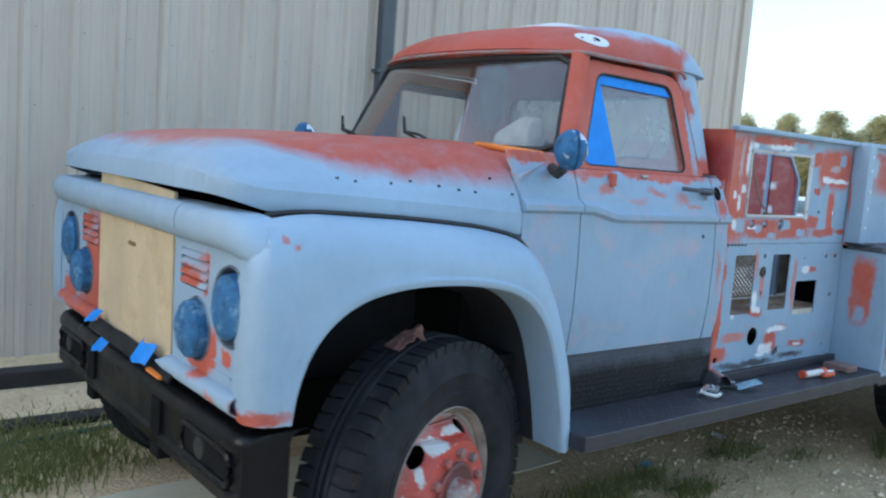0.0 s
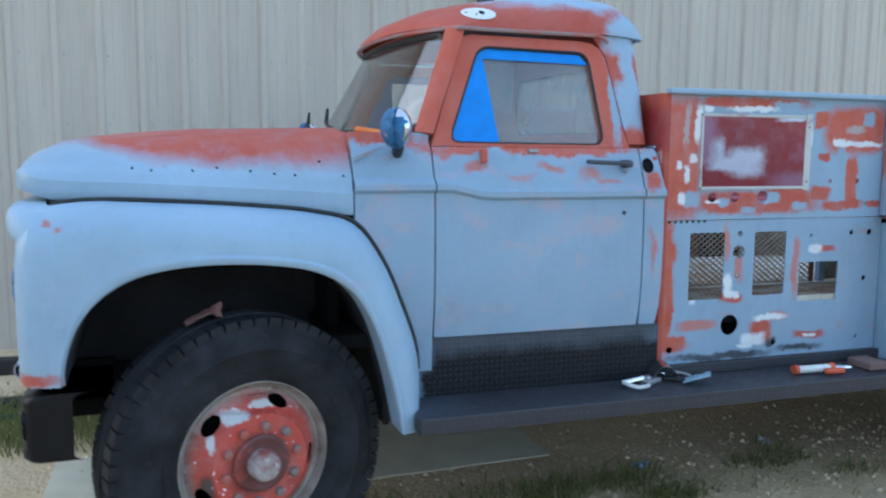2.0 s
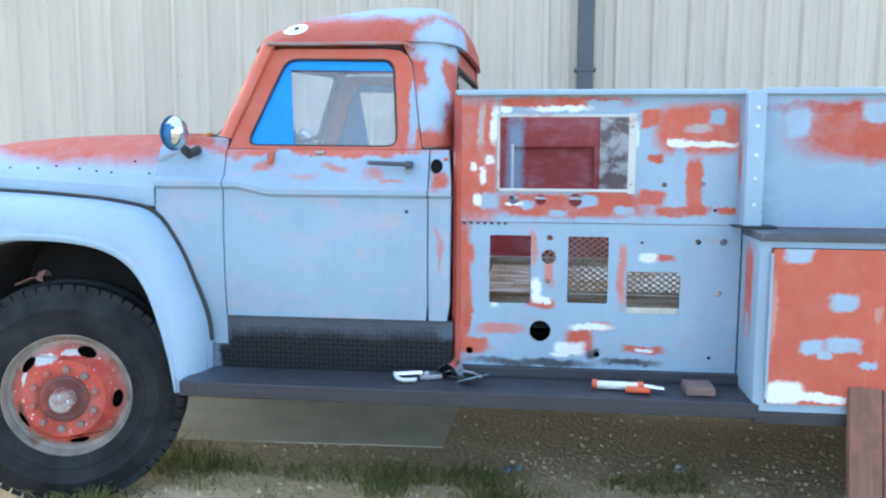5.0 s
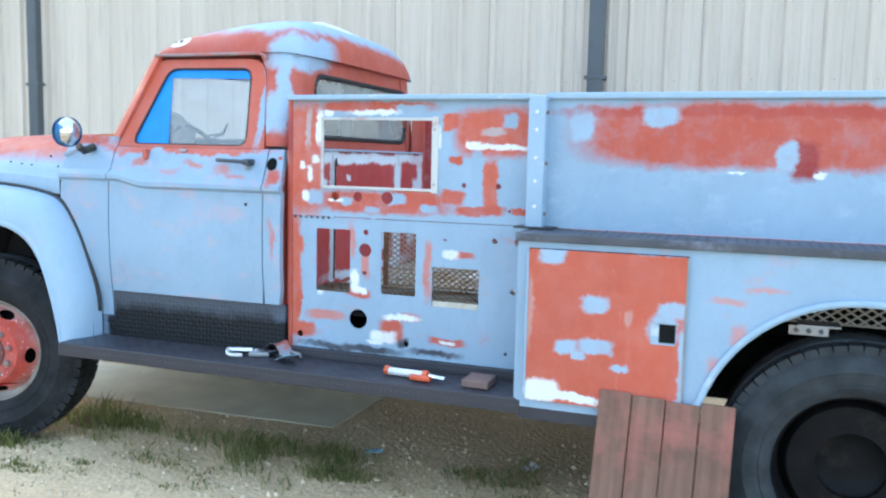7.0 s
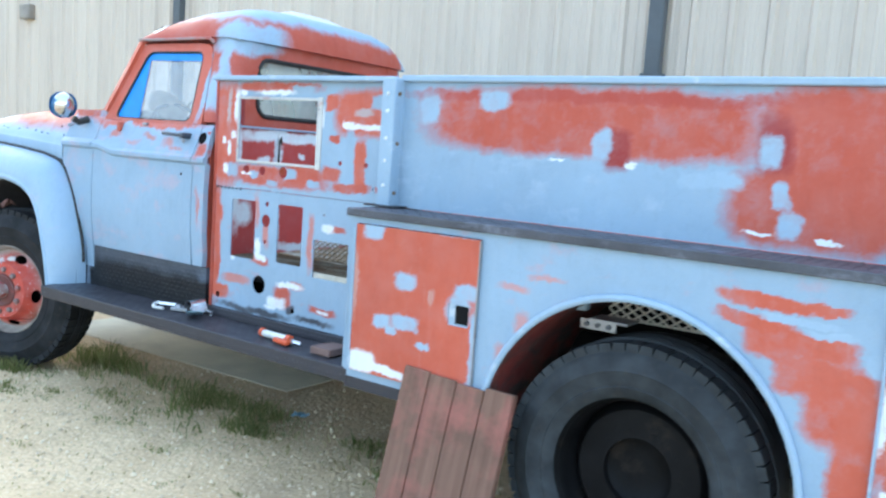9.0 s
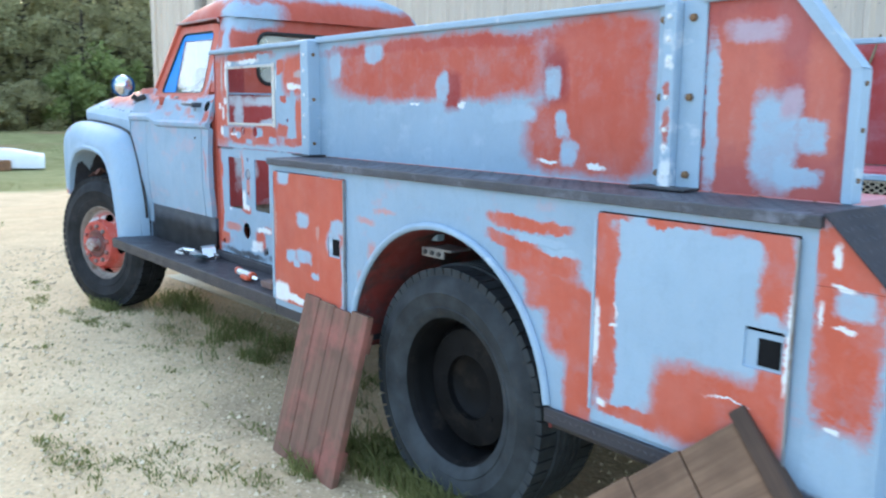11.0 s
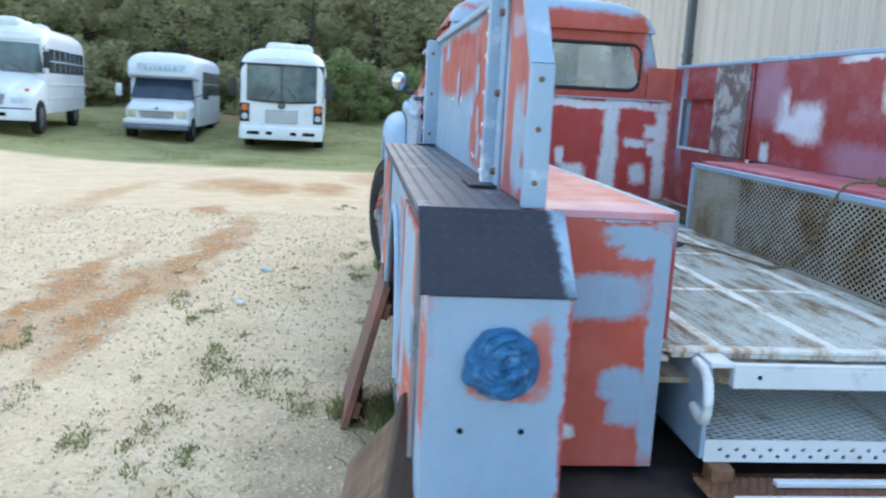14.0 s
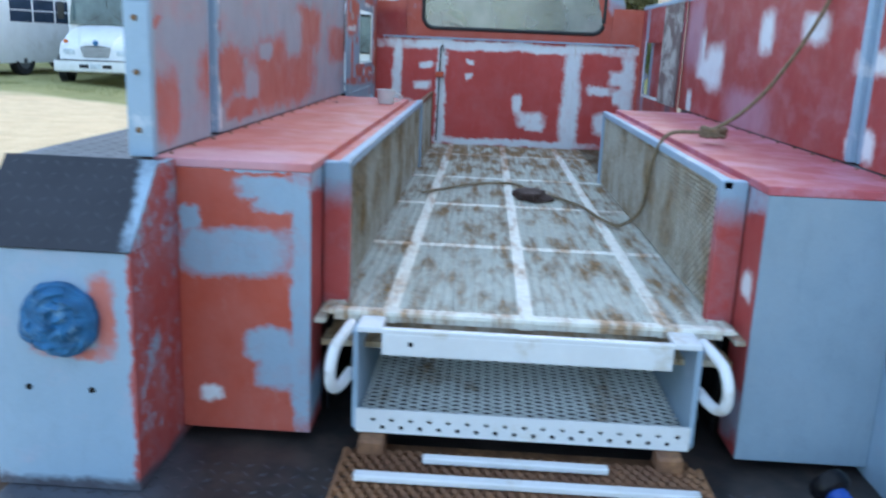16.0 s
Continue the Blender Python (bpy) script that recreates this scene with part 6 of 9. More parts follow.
# ---- lockers along both sides ----
M_diamond = simple("dark_diamond_top", (0.075, 0.078, 0.095), 0.5, 0.1, vary=0.35, scale=5, second=(0.17, 0.18, 0.225))
P_locker = paint("locker_paint", PRIMER, [
    *spots("y", 1.886, 0.1, ORANGE, 0.35, (6.05, 1.12, 0.13, 0.022), (6.02, 1.062, 0.11, 0.020), (6.20, 1.122, 0.08, 0.014), (6.075, 1.015, 0.085, 0.05), (6.21, 1.018, 0.10, 0.035), (6.19, 0.93, 0.095, 0.06), (6.28, 0.86, 0.095, 0.12), (6.32, 0.68, 0.058, 0.14)),
    *spots("y", 1.886, 0.1, PRIMER2, 0.5, (6.15, 1.082, 0.10, 0.012), (6.24, 1.056, 0.07, 0.010), (6.357, 0.99, 0.028, 0.03)),
    *spots("y", 1.886, 0.1, (0.52, 0.28, 0.28), 0.9, (5.222, 1.038, 0.056, 0.013), (5.264, 0.919, 0.027, 0.04), (5.194, 0.796, 0.034, 0.033), (5.344, 1.089, 0.069, 0.008))],
    coarse=0.03, speckle=((0.50, 0.30, 0.34), 0.60, 0.72, 0.5))
P_door1 = paint("locker_door_paint", ORANGE, [
    *spots("y", 1.874, 0.1, PRIMER2, 0.45, (4.761, 0.986, 0.049, 0.032), (4.666, 0.82, 0.04, 0.027), (4.77, 0.83, 0.063, 0.027), (4.861, 0.764, 0.031, 0.013), (5.037, 0.986, 0.052, 0.025), (5.01, 0.922, 0.049, 0.049), (5.082, 0.783, 0.019, 0.144), (4.596, 1.16, 0.052, 0.031), (4.804, 1.192, 0.289, 0.011), (4.709, 0.793, 0.024, 0.017)),
    *spots("y", 1.874, 0.1, (0.52, 0.24, 0.2), 0.6, (4.887, 0.95, 0.015, 0.029), (4.517, 0.948, 0.012, 0.128)),
    *spots("y", 1.874, 0.1, WHITE, 0.35, (4.567, 0.643, 0.069, 0.043), (4.696, 0.629, 0.088, 0.017), (4.501, 0.861, 0.008, 0.064), (4.49, 1.031, 0.008, 0.038))], coarse=0.025)
P_door2 = paint("rear_locker_door_paint", PRIMER2, [
    *spots("y", 1.874, 0.1, ORANGE, 0.4, (6.399, 0.952, 0.033, 0.295), (6.653, 1.208, 0.273, 0.017), (6.914, 1.097, 0.042, 0.119), (6.779, 0.714, 0.204, 0.109), (6.925, 0.868, 0.048, 0.081), (6.815, 1.184, 0.09, 0.024))] + [
    *spots("y", 1.874, 0.1, PRIMER2, 0.5, (6.823, 1.123, 0.056, 0.035), (6.513, 0.753, 0.081, 0.097), (6.481, 1.191, 0.047, 0.012), (6.903, 0.973, 0.025, 0.032))] + [
    *spots("y", 1.874, 0.1, WHITE, 0.6, (6.385, 0.853, 0.011, 0.084), (6.955, 0.93, 0.007, 0.106), (6.808, 0.762, 0.064, 0.003))] + [
    *spots("y", 1.874, 0.1, ORANGE, 0.35, (6.432, 0.913, 0.025, 0.279), (6.567, 1.185, 0.162, 0.012), (6.691, 0.699, 0.095, 0.071), (6.514, 0.638, 0.114, 0.021))] + [
    *spots("y", 1.874, 0.1, PRIMER2, 0.5, (6.521, 1.18, 0.036, 0.013))] + [
    *spots("y", 1.874, 0.1, WHITE, 0.6, (6.417, 0.651, 0.016, 0.013), (6.446, 0.879, 0.015, 0.005), (6.454, 0.919, 0.004, 0.021))],
    coarse=0.03, fine=0.012)
P_tail = paint("tail_box_paint", PRIMER, [
    *spots("y", 1.886, 0.02, ORANGE, 0.35, (7.079, 0.976, 0.077, 0.241), (7.03, 1.162, 0.044, 0.064)),
    *spots("y", 1.886, 0.02, PRIMER2, 0.5, (7.09, 1.05, 0.042, 0.033), (7.073, 0.684, 0.07, 0.073)),
    *spots("y", 1.886, 0.02, WHITE, 0.6, (7.045, 1.151, 0.009, 0.03), (7.064, 1.081, 0.026, 0.005), (7.075, 0.991, 0.026, 0.004), (7.021, 1.016, 0.006, 0.026), (7.061, 0.754, 0.018, 0.006)),
    *spots("y", 2.21, 0.032, (0.40, 0.06, 0.05), 0.2, (7.06, 0.85, 0.25, 0.6)), *spots("x", 7.17, 0.02, (0.50, 0.15, 0.12), 0.9, (2.115, 1.0, 0.02, 0.04), (2.06, 0.875, 0.06, 0.014), (2.128, 0.945, 0.018, 0.07), (2.0, 0.885, 0.02, 0.012)),
    *spots("z", 0.575, 0.022, (0.06, 0.06, 0.08), 1.0, (7.08, 2.03, 0.2, 0.3))],
    coarse=0.025, fine=0.01, speckle=((0.48, 0.40, 0.50), 0.58, 0.75, 0.35))
P_inner = paint("inner_box_end_paint", RED, [
    *spots("x", 6.905, 0.1, PRIMER, 0.4, (2.385, 1.176, 0.066, 0.027), (2.409, 1.153, 0.05, 0.03), (2.312, 1.031, 0.129, 0.055), (2.212, 1.104, 0.023, 0.026), (2.394, 0.814, 0.056, 0.044), (2.413, 0.76, 0.047, 0.051), (2.47, 0.928, 0.026, 0.321), (2.334, 1.222, 0.163, 0.01)),
    *spots("x", 6.905, 0.1, WHITE, 0.9, (2.256, 0.686, 0.022, 0.018))], coarse=0.025)
P_inner_far = paint("far_box_end_paint", (0.25, 0.335, 0.42), [], coarse=0.05)
P_top = paint("inner_top_paint", (0.55, 0.13, 0.11), [(6.85, 2.3, 1.24, 0.12, 0.2, 0.1, (0.60, 0.30, 0.34), 0.9)], speckle=((0.60, 0.28, 0.32), 0.5, 0.7, 0.6))
P_top_far = paint("far_top_paint", (0.46, 0.09, 0.11), [], speckle=((0.55, 0.22, 0.30), 0.45, 0.65, 0.8))
P_return = paint("locker_front_paint", PRIMER, [(4.47, 2.03, 1.0, 0.05, 0.06, 0.17, ORANGE, 0.4), (4.47, 2.03, 0.88, 0.05, 0.03, 0.04, PRIMER, 0.6)], coarse=0.03)
P_innerside = paint("inner_side_paint", (0.40, 0.055, 0.05), [(6.9, 2.5, 1.2, 0.2, 1.2, 0.03, PRIMER2, 0.8), (6.85, 3.48, 1.0, 0.03, 0.1, 0.03, WHITE, 0.7), (6.9, 2.5, 0.68, 0.2, 1.2, 0.05, PRIMER2, 0.9)])
P_meshpost = paint("mesh_post_paint", PRIMER, [(6.75, 2.98, 1.0, 0.1, 1.0, 0.16, (0.40, 0.055, 0.05), 0.6)], coarse=0.03)
P_slope = paint("tail_slope_paint", (0.022, 0.024, 0.034), [(7.08, 2.18, 1.16, 0.09, 0.022, 0.11, PRIMER2, 1.0)], coarse=0.03)

P_slope_tread = paint("tail_slope_lozenge_paint", (0.026, 0.028, 0.040), [(7.08, 2.18, 1.16, 0.09, 0.022, 0.11, PRIMER2, 1.0)], coarse=0.03, rough=0.4)

for s in (0, 1):
    f = (lambda y: mir(y)) if s else (lambda y: y)
    Y = lambda a, b: sorted((f(a), f(b)))
    # outer side sheet with the wheel opening and two door openings
    arch = [(5.665 + 0.545 * math.cos(radians(a)), 0.50 + 0.562 * math.sin(radians(a))) for a in range(8, 173, 6)]
    outer = [(4.472, 0.57), (5.12, 0.57), *arch[::-1], (6.22, 0.565), (7.0, 0.565), (7.0, 1.21), (4.472, 1.21)]
    holes = [rounded(4.505, 5.085, 0.60, 1.185, 0.004), rounded(6.378, 6.962, 0.585, 1.188, 0.004)]
    body = part("locker_body", plate(lambda u, v, w: (u, f(1.886 + w), v), outer, holes, 0.012), P_locker, truck, "long locker body in primer with a round wheel arch")
    lip = [(p, f(1.880), q) for p, q in arch]
    part("arch_lip", tube(bmesh.new(), lip, 0.013, 8), P_rail, body, "", True)
    rows = [[(p, f(1.895), q), (p, f(2.2), q), (p, f(2.48), q)] for p, q in [(5.12, 0.50), *arch[::-1], (6.21, 0.50)]]
    part("wheel_house", skin(rows, 0.006), paint("wheel_house_paint", (0.20, 0.035, 0.03), [], speckle=((0.05, 0.04, 0.04), 0.45, 0.6, 0.9)) if not s else M_dark, body, "", True)
    # mesh guard and bracket at the back of the arch
    part("arch_mesh", expanded(bmesh.new(), (5.40, f(2.30), 0.915), (0.66, 0, 0), (0, 0, 0.13), 14, 4, 0.009, 0.003), M_deck, body)
    part("arch_bracket", boxed(5.26, 5.40, *Y(2.10, 2.14), 0.955, 1.0, 0.008), P_rail, body)
    # doors
    d1 = part("locker_door", plate(lambda u, v, w: (u, f(1.874 + w), v), rounded(4.509, 5.0815, 0.603, 1.182, 0.006), [rounded(4.965, 5.055, 0.86, 0.94, 0.004)], 0.012), P_door1, body, "sanded orange locker door with an empty latch hole")
    d2 = part("locker_door", plate(lambda u, v, w: (u, f(1.874 + w), v), rounded(6.382, 6.9585, 0.588, 1.184, 0.006), [rounded(6.845, 6.945, 0.86, 0.96, 0.004)], 0.012), P_door2, body, "rear locker door, primer with orange edges")
    for door, x, x0, x1 in ((d1, 5.01, 4.509, 5.0815), (d2, 6.895, 6.382, 6.9585)):
        part("latch_plate", plate(lambda u, v, w: (u, f(1.880 + w), v), rounded(x - 0.05, x + 0.05, 0.85, 0.95, 0.004), [rounded(x - 0.016, x + 0.042, 0.868, 0.936, 0.003)], 0.004), P_rail, door)
        # dark block plugs the latch opening, its colour standing for the shade inside
        part("latch_hole", boxed(x - 0.0155, x + 0.0415, *Y(1.8785, 1.93), 0.8685, 0.9355), M_dark, door)
        part("hinge", tube(bmesh.new(), [(x0 - 0.004, f(1.872), 0.62), (x0 - 0.004, f(1.872), 1.165)], 0.005, 6), P_post, door)
        part("door_edge", boxed(x1 + 0.001, x1 + 0.006, *Y(1.872, 1.882), 0.61, 1.18), M_steel, door)
    # floor, sill with tread, insides
    part("locker_sill", boxed(4.472, 5.13, *Y(1.888, 2.1), 0.52, 0.572, 0.004), P_board, body)
    part("locker_sill", boxed(6.20, 7.05, *Y(1.872, 2.1), 0.525, 0.572, 0.004), P_board, body)
    if not s:
        part("sill_tread", tread(bmesh.new(), lambda u, v, w: (u, 1.872 - w, v), 6.21, 7.04, 0.53, 0.57, 0.022, 0.010), M_lozenge, body)
    part("locker_back", boxed(4.48, 5.12, *Y(2.42, 2.43), 0.57, 1.21), M_dark, body)
    part("locker_back", boxed(6.3, 6.99, *Y(2.15, 2.16), 0.57, 1.21), M_dark, body)
    part("locker_front", boxed(4.462, 4.472, *Y(1.885, 2.16), 0.60, 1.21), P_return, body, "primer end wall with an orange patch")
    # tops: tread plate outside, painted sheet inside
    top = part("locker_top", boxed(4.455, 7.01, *Y(1.868, 2.132), 1.21, 1.240, 0.004), M_diamond, body, "dark tread plate locker top")
    if not s:
        part("top_tread", tread(bmesh.new(), lambda u, v, w: (u, v, 1.240 + w), 4.47, 7.0, 1.88, 2.115, 0.034, 0.013), M_diamond, top)
        part("edge_tread", tread(bmesh.new(), lambda u, v, w: (u, 1.868 - w, v), 4.47, 7.0, 1.213, 1.238, 0.022, 0.008), M_diamond, top)
    part("inner_top", boxed(4.70 if s else 4.60, 6.912, *Y(2.136, 2.49), 1.218, 1.238, 0.003), P_top if not s else P_top_far, body, "sanded pinkish red locker top")
    for k in range(16):
        part("rivet", lathe(bmesh.new(), [(0.006, 0), (0.005, 0.003), (0, 0.004)], (4.6 + 0.15 * k, f(2.155), 1.238), "z", 8), M_bolt, top)
    # back of the lockers: inner end sheet, inner side
    part("inner_end", boxed(6.90, 6.91, *Y(2.186, 2.486), 0.60, 1.218, 0.003), P_inner if not s else P_inner_far, body, "end sheet, red with primer patches")
    part("inner_side", boxed(6.77, 6.90, *Y(2.478, 2.486), 0.60, 1.218), P_innerside, body)
    part("inner_side", boxed(4.71 if s else 4.62, 6.77, *Y(2.50, 2.506), 0.60, 1.218), M_dark, body)
    # tail box with slanted tread plate and masked lamp
    tail = part("tail_box", boxed(7.0, 7.168, *Y(1.886, 2.186), 0.575, 1.082), P_tail, body, "tail lamp box in primer with an orange side")
    part("tail_side", boxed(6.85, 7.0, *Y(2.172, 2.186), 0.575, 1.236), P_tail, tail)
    pl = plate(lambda u, v, w: (u, f(1.886 + w), v), [(7.0, 1.083), (7.168, 1.083), (7.012, 1.236), (7.0, 1.236)], (), 0.30)
    part("tail_wedge", pl, P_tail, tail)
    e = Vector((0.156, 0, -0.153))
    nrm = Vector((0.153, 0, 0.156)).normalized()
    base = Vector((7.013, 0, 1.238))
    on = lambda u, v, w: tuple(base + e * (1.03 * u - 0.015) + nrm * (0.004 + w) + Vector((0, f(v), 0)))
    slope = part("tail_slope", plate(on, [(0, 1.868), (1, 1.868), (1, 2.19), (0, 2.19)], (), 0.004), P_slope, tail, "black tread plate slope")
    if not s:
        ln = e.length * 1.03
        part("slope_tread", tread(bmesh.new(), lambda u, v, w: on(u / ln, v, 0.004 + w), 0.005, ln - 0.005, 1.88, 2.18, 0.03, 0.012), P_slope_tread, slope)
    dome = [(0.075, 0.0), (0.077, 0.008), (0.076, 0.018)] + [(0.073 * math.cos(e), 0.018 + 0.030 * math.sin(e)) for e in np.linspace(0.2, 1.5, 13)] + [(0.0, 0.049)]
    centre = Vector((7.168, f(2.045), 0.946))
    bm = lathe(bmesh.new(), dome, centre, "x", 56)
    for v in bm.verts:
        d = v.co - centre
        rad, ang = math.hypot(d.y, d.z), math.atan2(d.z, d.y)
        # the tape is wound round and lies in overlapping folds
        fold = abs(noise.noise(Vector((rad * 70 + 0.8 * ang, ang * 0.8, 2.0)))) + 0.6 * abs(noise.noise(Vector((d.y * 30, d.z * 55, 4.0)))) + 0.3 * abs(noise.noise(v.co * 80))
        if d.x > 0.004:
            v.co.x += 0.017 * fold - 0.006
        tear = 0.012 * max(0.0, math.cos(ang - 3.5 if not s else ang + 0.36) - 0.93) * 14
        v.co += Vector((0, math.cos(ang), math.sin(ang))) * (0.005 * noise.noise(Vector((math.cos(ang) * 3, math.sin(ang) * 3, 1.0))) + tear) * min(1.0, max(0.0, rad - 0.05) * 40)
    part("tail_lamp", bm, M_tape2, tail, "round tail lamp masked with crumpled blue tape")
    for y in (1.965, 2.095):
        part("screw_hole", lathe(bmesh.new(), [(0.007, -0.004), (0.007, 0.0015), (0, 0.001)], (7.168, f(y), 0.795), "x", 8), M_dark, tail)
    # bracket with bolts that hangs inside the wheel arch
    bm = bmesh.new()
    box(bm, 5.43, 5.56, *Y(2.00, 2.008), 0.918, 0.952, 0.002)
    box(bm, 5.46, 5.60, *Y(2.00, 2.10), 0.948, 0.956, 0.002)
    hanger = part("arch_bracket", bm, M_steel, body, "scraped grey steel bracket in the wheel arch")
    for x in (5.455, 5.495, 5.535):
        part("bolt", lathe(bmesh.new(), [(0.010, 0.002), (0.009, -0.008), (0.0, -0.009)], (x, f(2.0), 0.935), "y", 6), M_darksteel, hanger)
    # mesh wall of the hose bed
    y = 2.535
    m0 = 4.70 if s else 4.46
    wall = part("bed_mesh", expanded(bmesh.new(), (m0 + 0.03, f(y), 0.90), (6.72 - m0, 0, 0), (0, 0, 0.30), round((6.72 - m0) / 0.0348), 13, 0.006, 0.003), M_mesh, truck, "rusty white expanded metal side of the bed")
    part("mesh_post", boxed(m0, m0 + 0.03, *Y(y - 0.02, y + 0.012), 0.88, 1.225, 0.003), P_post, wall)
    part("mesh_post", boxed(6.735, 6.775, *Y(2.489, y + 0.015), 0.88, 1.225, 0.003), P_meshpost, wall, "primer end post with a red edge")
    part("mesh_cover", boxed(m0, 6.735, *Y(2.489, y - 0.004), 1.205, 1.222, 0.002), P_top if not s else P_top_far, wall)
    part("mesh_rail", boxed(m0, 6.775, *Y(y - 0.012, y + 0.012), 1.205, 1.228, 0.003), P_post, wall)
    part("mesh_backing", boxed(m0 + 0.03, m0 + 0.52, *Y(y - 0.012, y - 0.006), 0.9, 1.2), M_mesh, wall)

guard = part("bay_mesh", expanded(bmesh.new(), (3.64, 2.535, 0.895), (0.78, 0, 0), (0, 0, 0.31), 22, 12, 0.0065, 0.004), M_mesh, truck, "rusty white expanded metal guard behind the gauge holes")
part("guard_rail", boxed(3.62, 4.44, 2.525, 2.545, 1.205, 1.225, 0.003), M_rust, guard)
for x in (3.63, 4.425):
    part("guard_post", boxed(x - 0.012, x + 0.012, 2.526, 2.544, 0.87, 1.205, 0.003), M_rust, guard)

# ---- hose bed floor ----
deck = part("bed_floor", expanded(bmesh.new(), (3.40, 3.46, 0.888), (0, -0.96, 0), (3.46, 0, 0), 19, 150, 0.0095, 0.003), M_deck, truck, "rusty white expanded metal bed floor")
for x in (3.9, 4.75, 5.45, 6.15, 6.84):
    part("cross_bar", boxed(x - 0.018, x + 0.018, 2.53, 3.43, 0.868, 0.892, 0.003), M_deck, deck)
for y in (2.66, YC, 3.30):
    part("long_bar", boxed(3.4, 6.86, y - 0.018, y + 0.018, 0.866, 0.8925, 0.003), M_deck, deck)
part("end_bar", boxed(6.846, 6.868, 2.52, 3.45, 0.884, 0.8955, 0.002), M_deck, deck)
for y0, y1 in ((2.489, 2.515), (3.45, 3.476)):
    part("deck_angle", boxed(6.62, 6.885, y0, y1, 0.866, 0.878, 0.002), M_mesh, deck)
part("bed_pan", boxed(3.32, 6.85, 2.50, 3.46, 0.80, 0.815), rusted("pan_rust", (0.46, 0.42, 0.33), (0.26, 0.17, 0.08), 0.40, 0.58, stretch=(0.7, 6.0, 1.0)), deck)

# ---- pull-out tray below the floor ----
M_traymesh = rusted("white_tray_mesh", (0.66, 0.68, 0.64), (0.26, 0.17, 0.09), 0.56, 0.70)
# near-black base sheet, so the mesh holes read as shaded
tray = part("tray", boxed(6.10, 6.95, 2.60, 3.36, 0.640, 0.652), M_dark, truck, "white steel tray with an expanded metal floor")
part("tray_floor", expanded(bmesh.new(), (6.15, 3.35, 0.665), (0, -0.75, 0), (0.79, 0, 0), 15, 34, 0.0068, 0.003), M_traymesh, tray)
for y0, y1 in ((2.59, 2.603), (3.352, 3.365)):
    part("tray_side", boxed(6.12, 6.95, y0, y1, 0.64, 0.875, 0.003), P_rail, tray, "primed tray side")
part("tray_bar", boxed(6.925, 6.955, 2.655, 3.300, 0.822, 0.876, 0.004), M_white, tray)
part("tray_top", boxed(6.82, 6.95, 2.598, 2.655, 0.872, 0.886, 0.003), M_white, tray)
part("tray_top", boxed(6.82, 6.95, 3.300, 3.362, 0.872, 0.886, 0.003), M_white, tray)
part("tray_top", boxed(6.935, 6.955, 2.655, 3.300, 0.874, 0.884, 0.002), M_white, tray)
part("bar_hole", lathe(bmesh.new(), [(0.006, -0.003), (0.006, 0.0015), (0, 0.001)], (6.955, 2.72, 0.852), "x", 8), M_dark, tray)
# perforated lip
lip_holes = [disc(2.64 + 0.0215 * k, 0.668 - 0.019 * (k % 2), 0.0065, 6) for k in range(33)]
part("tray_lip", plate(lambda u, v, w: (6.95 + w, u, v), rounded(2.60, 3.355, 0.635, 0.692, 0.004), lip_holes, 0.006), M_white, tray, "perforated white tray lip")
for y0 in (2.592, 3.363):
    d = -1 if y0 < YC else 1
    pts = curve_pts([(6.90, y0 + 0.012 * d, 0.874), (6.96, y0 + 0.018 * d, 0.873), (7.018, y0 + 0.030 * d, 0.858), (7.042, y0 + 0.036 * d, 0.815), (7.028, y0 + 0.034 * d, 0.772), (6.98, y0 + 0.024 * d, 0.757), (6.91, y0 + 0.012 * d, 0.762)], 8)
    part("handle", tube(bmesh.new(), pts, 0.0125, 12), M_white, tray, "bent white grab handle", True)
# dark block added under the bed, standing in for the shade there
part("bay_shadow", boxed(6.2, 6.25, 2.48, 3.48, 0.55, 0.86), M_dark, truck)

# ---- rear step ----
P_step = paint("rear_step_paint", (0.028, 0.026, 0.027), [(7.12, 2.03, 0.57, 0.16, 0.20, 0.1, (0.085, 0.095, 0.12), 1.0)], speckle=((0.085, 0.06, 0.05), 0.42, 0.66, 0.7), rough=0.5, spec=0.3)
step = part("rear_step", boxed(6.20, 7.85, 1.90, mir(1.90), 0.50, 0.572, 0.006), P_step, truck, "black tread plate rear step")
part("step_tread", tread(bmesh.new(), lambda u, v, w: (u, v, 0.572 + w), 7.01, 7.83, 1.92, mir(1.92), 0.036, 0.014), M_lozenge, step)
grate = part("step_grate", expanded(bmesh.new(), (6.96, 2.58, 0.592), (0.30, 0, 0), (0, 0.80, 0), 7, 34, 0.009, 0.006), M_rust, truck, "rusty expanded metal step grate")
part("grate_plate", boxed(6.90, 7.24, 2.60, 3.37, 0.576, 0.580), M_rust, grate)
part("grate_bar", boxed(7.00, 7.025, 2.76, 3.17, 0.600, 0.614, 0.003), M_white, grate)
part("grate_bar", boxed(7.09, 7.118, 2.62, 3.35, 0.600, 0.614, 0.003), M_white, grate)
for y in (2.64, 3.31):
    part("rubber_pad", boxed(6.93, 6.99, y - 0.03, y + 0.03, 0.59, 0.632, 0.008), M_rust, grate)

# ---- things on and by the truck ----
M_cleat = wood("dark_cleat", (0.07, 0.04, 0.028), (0.15, 0.09, 0.06), "z")

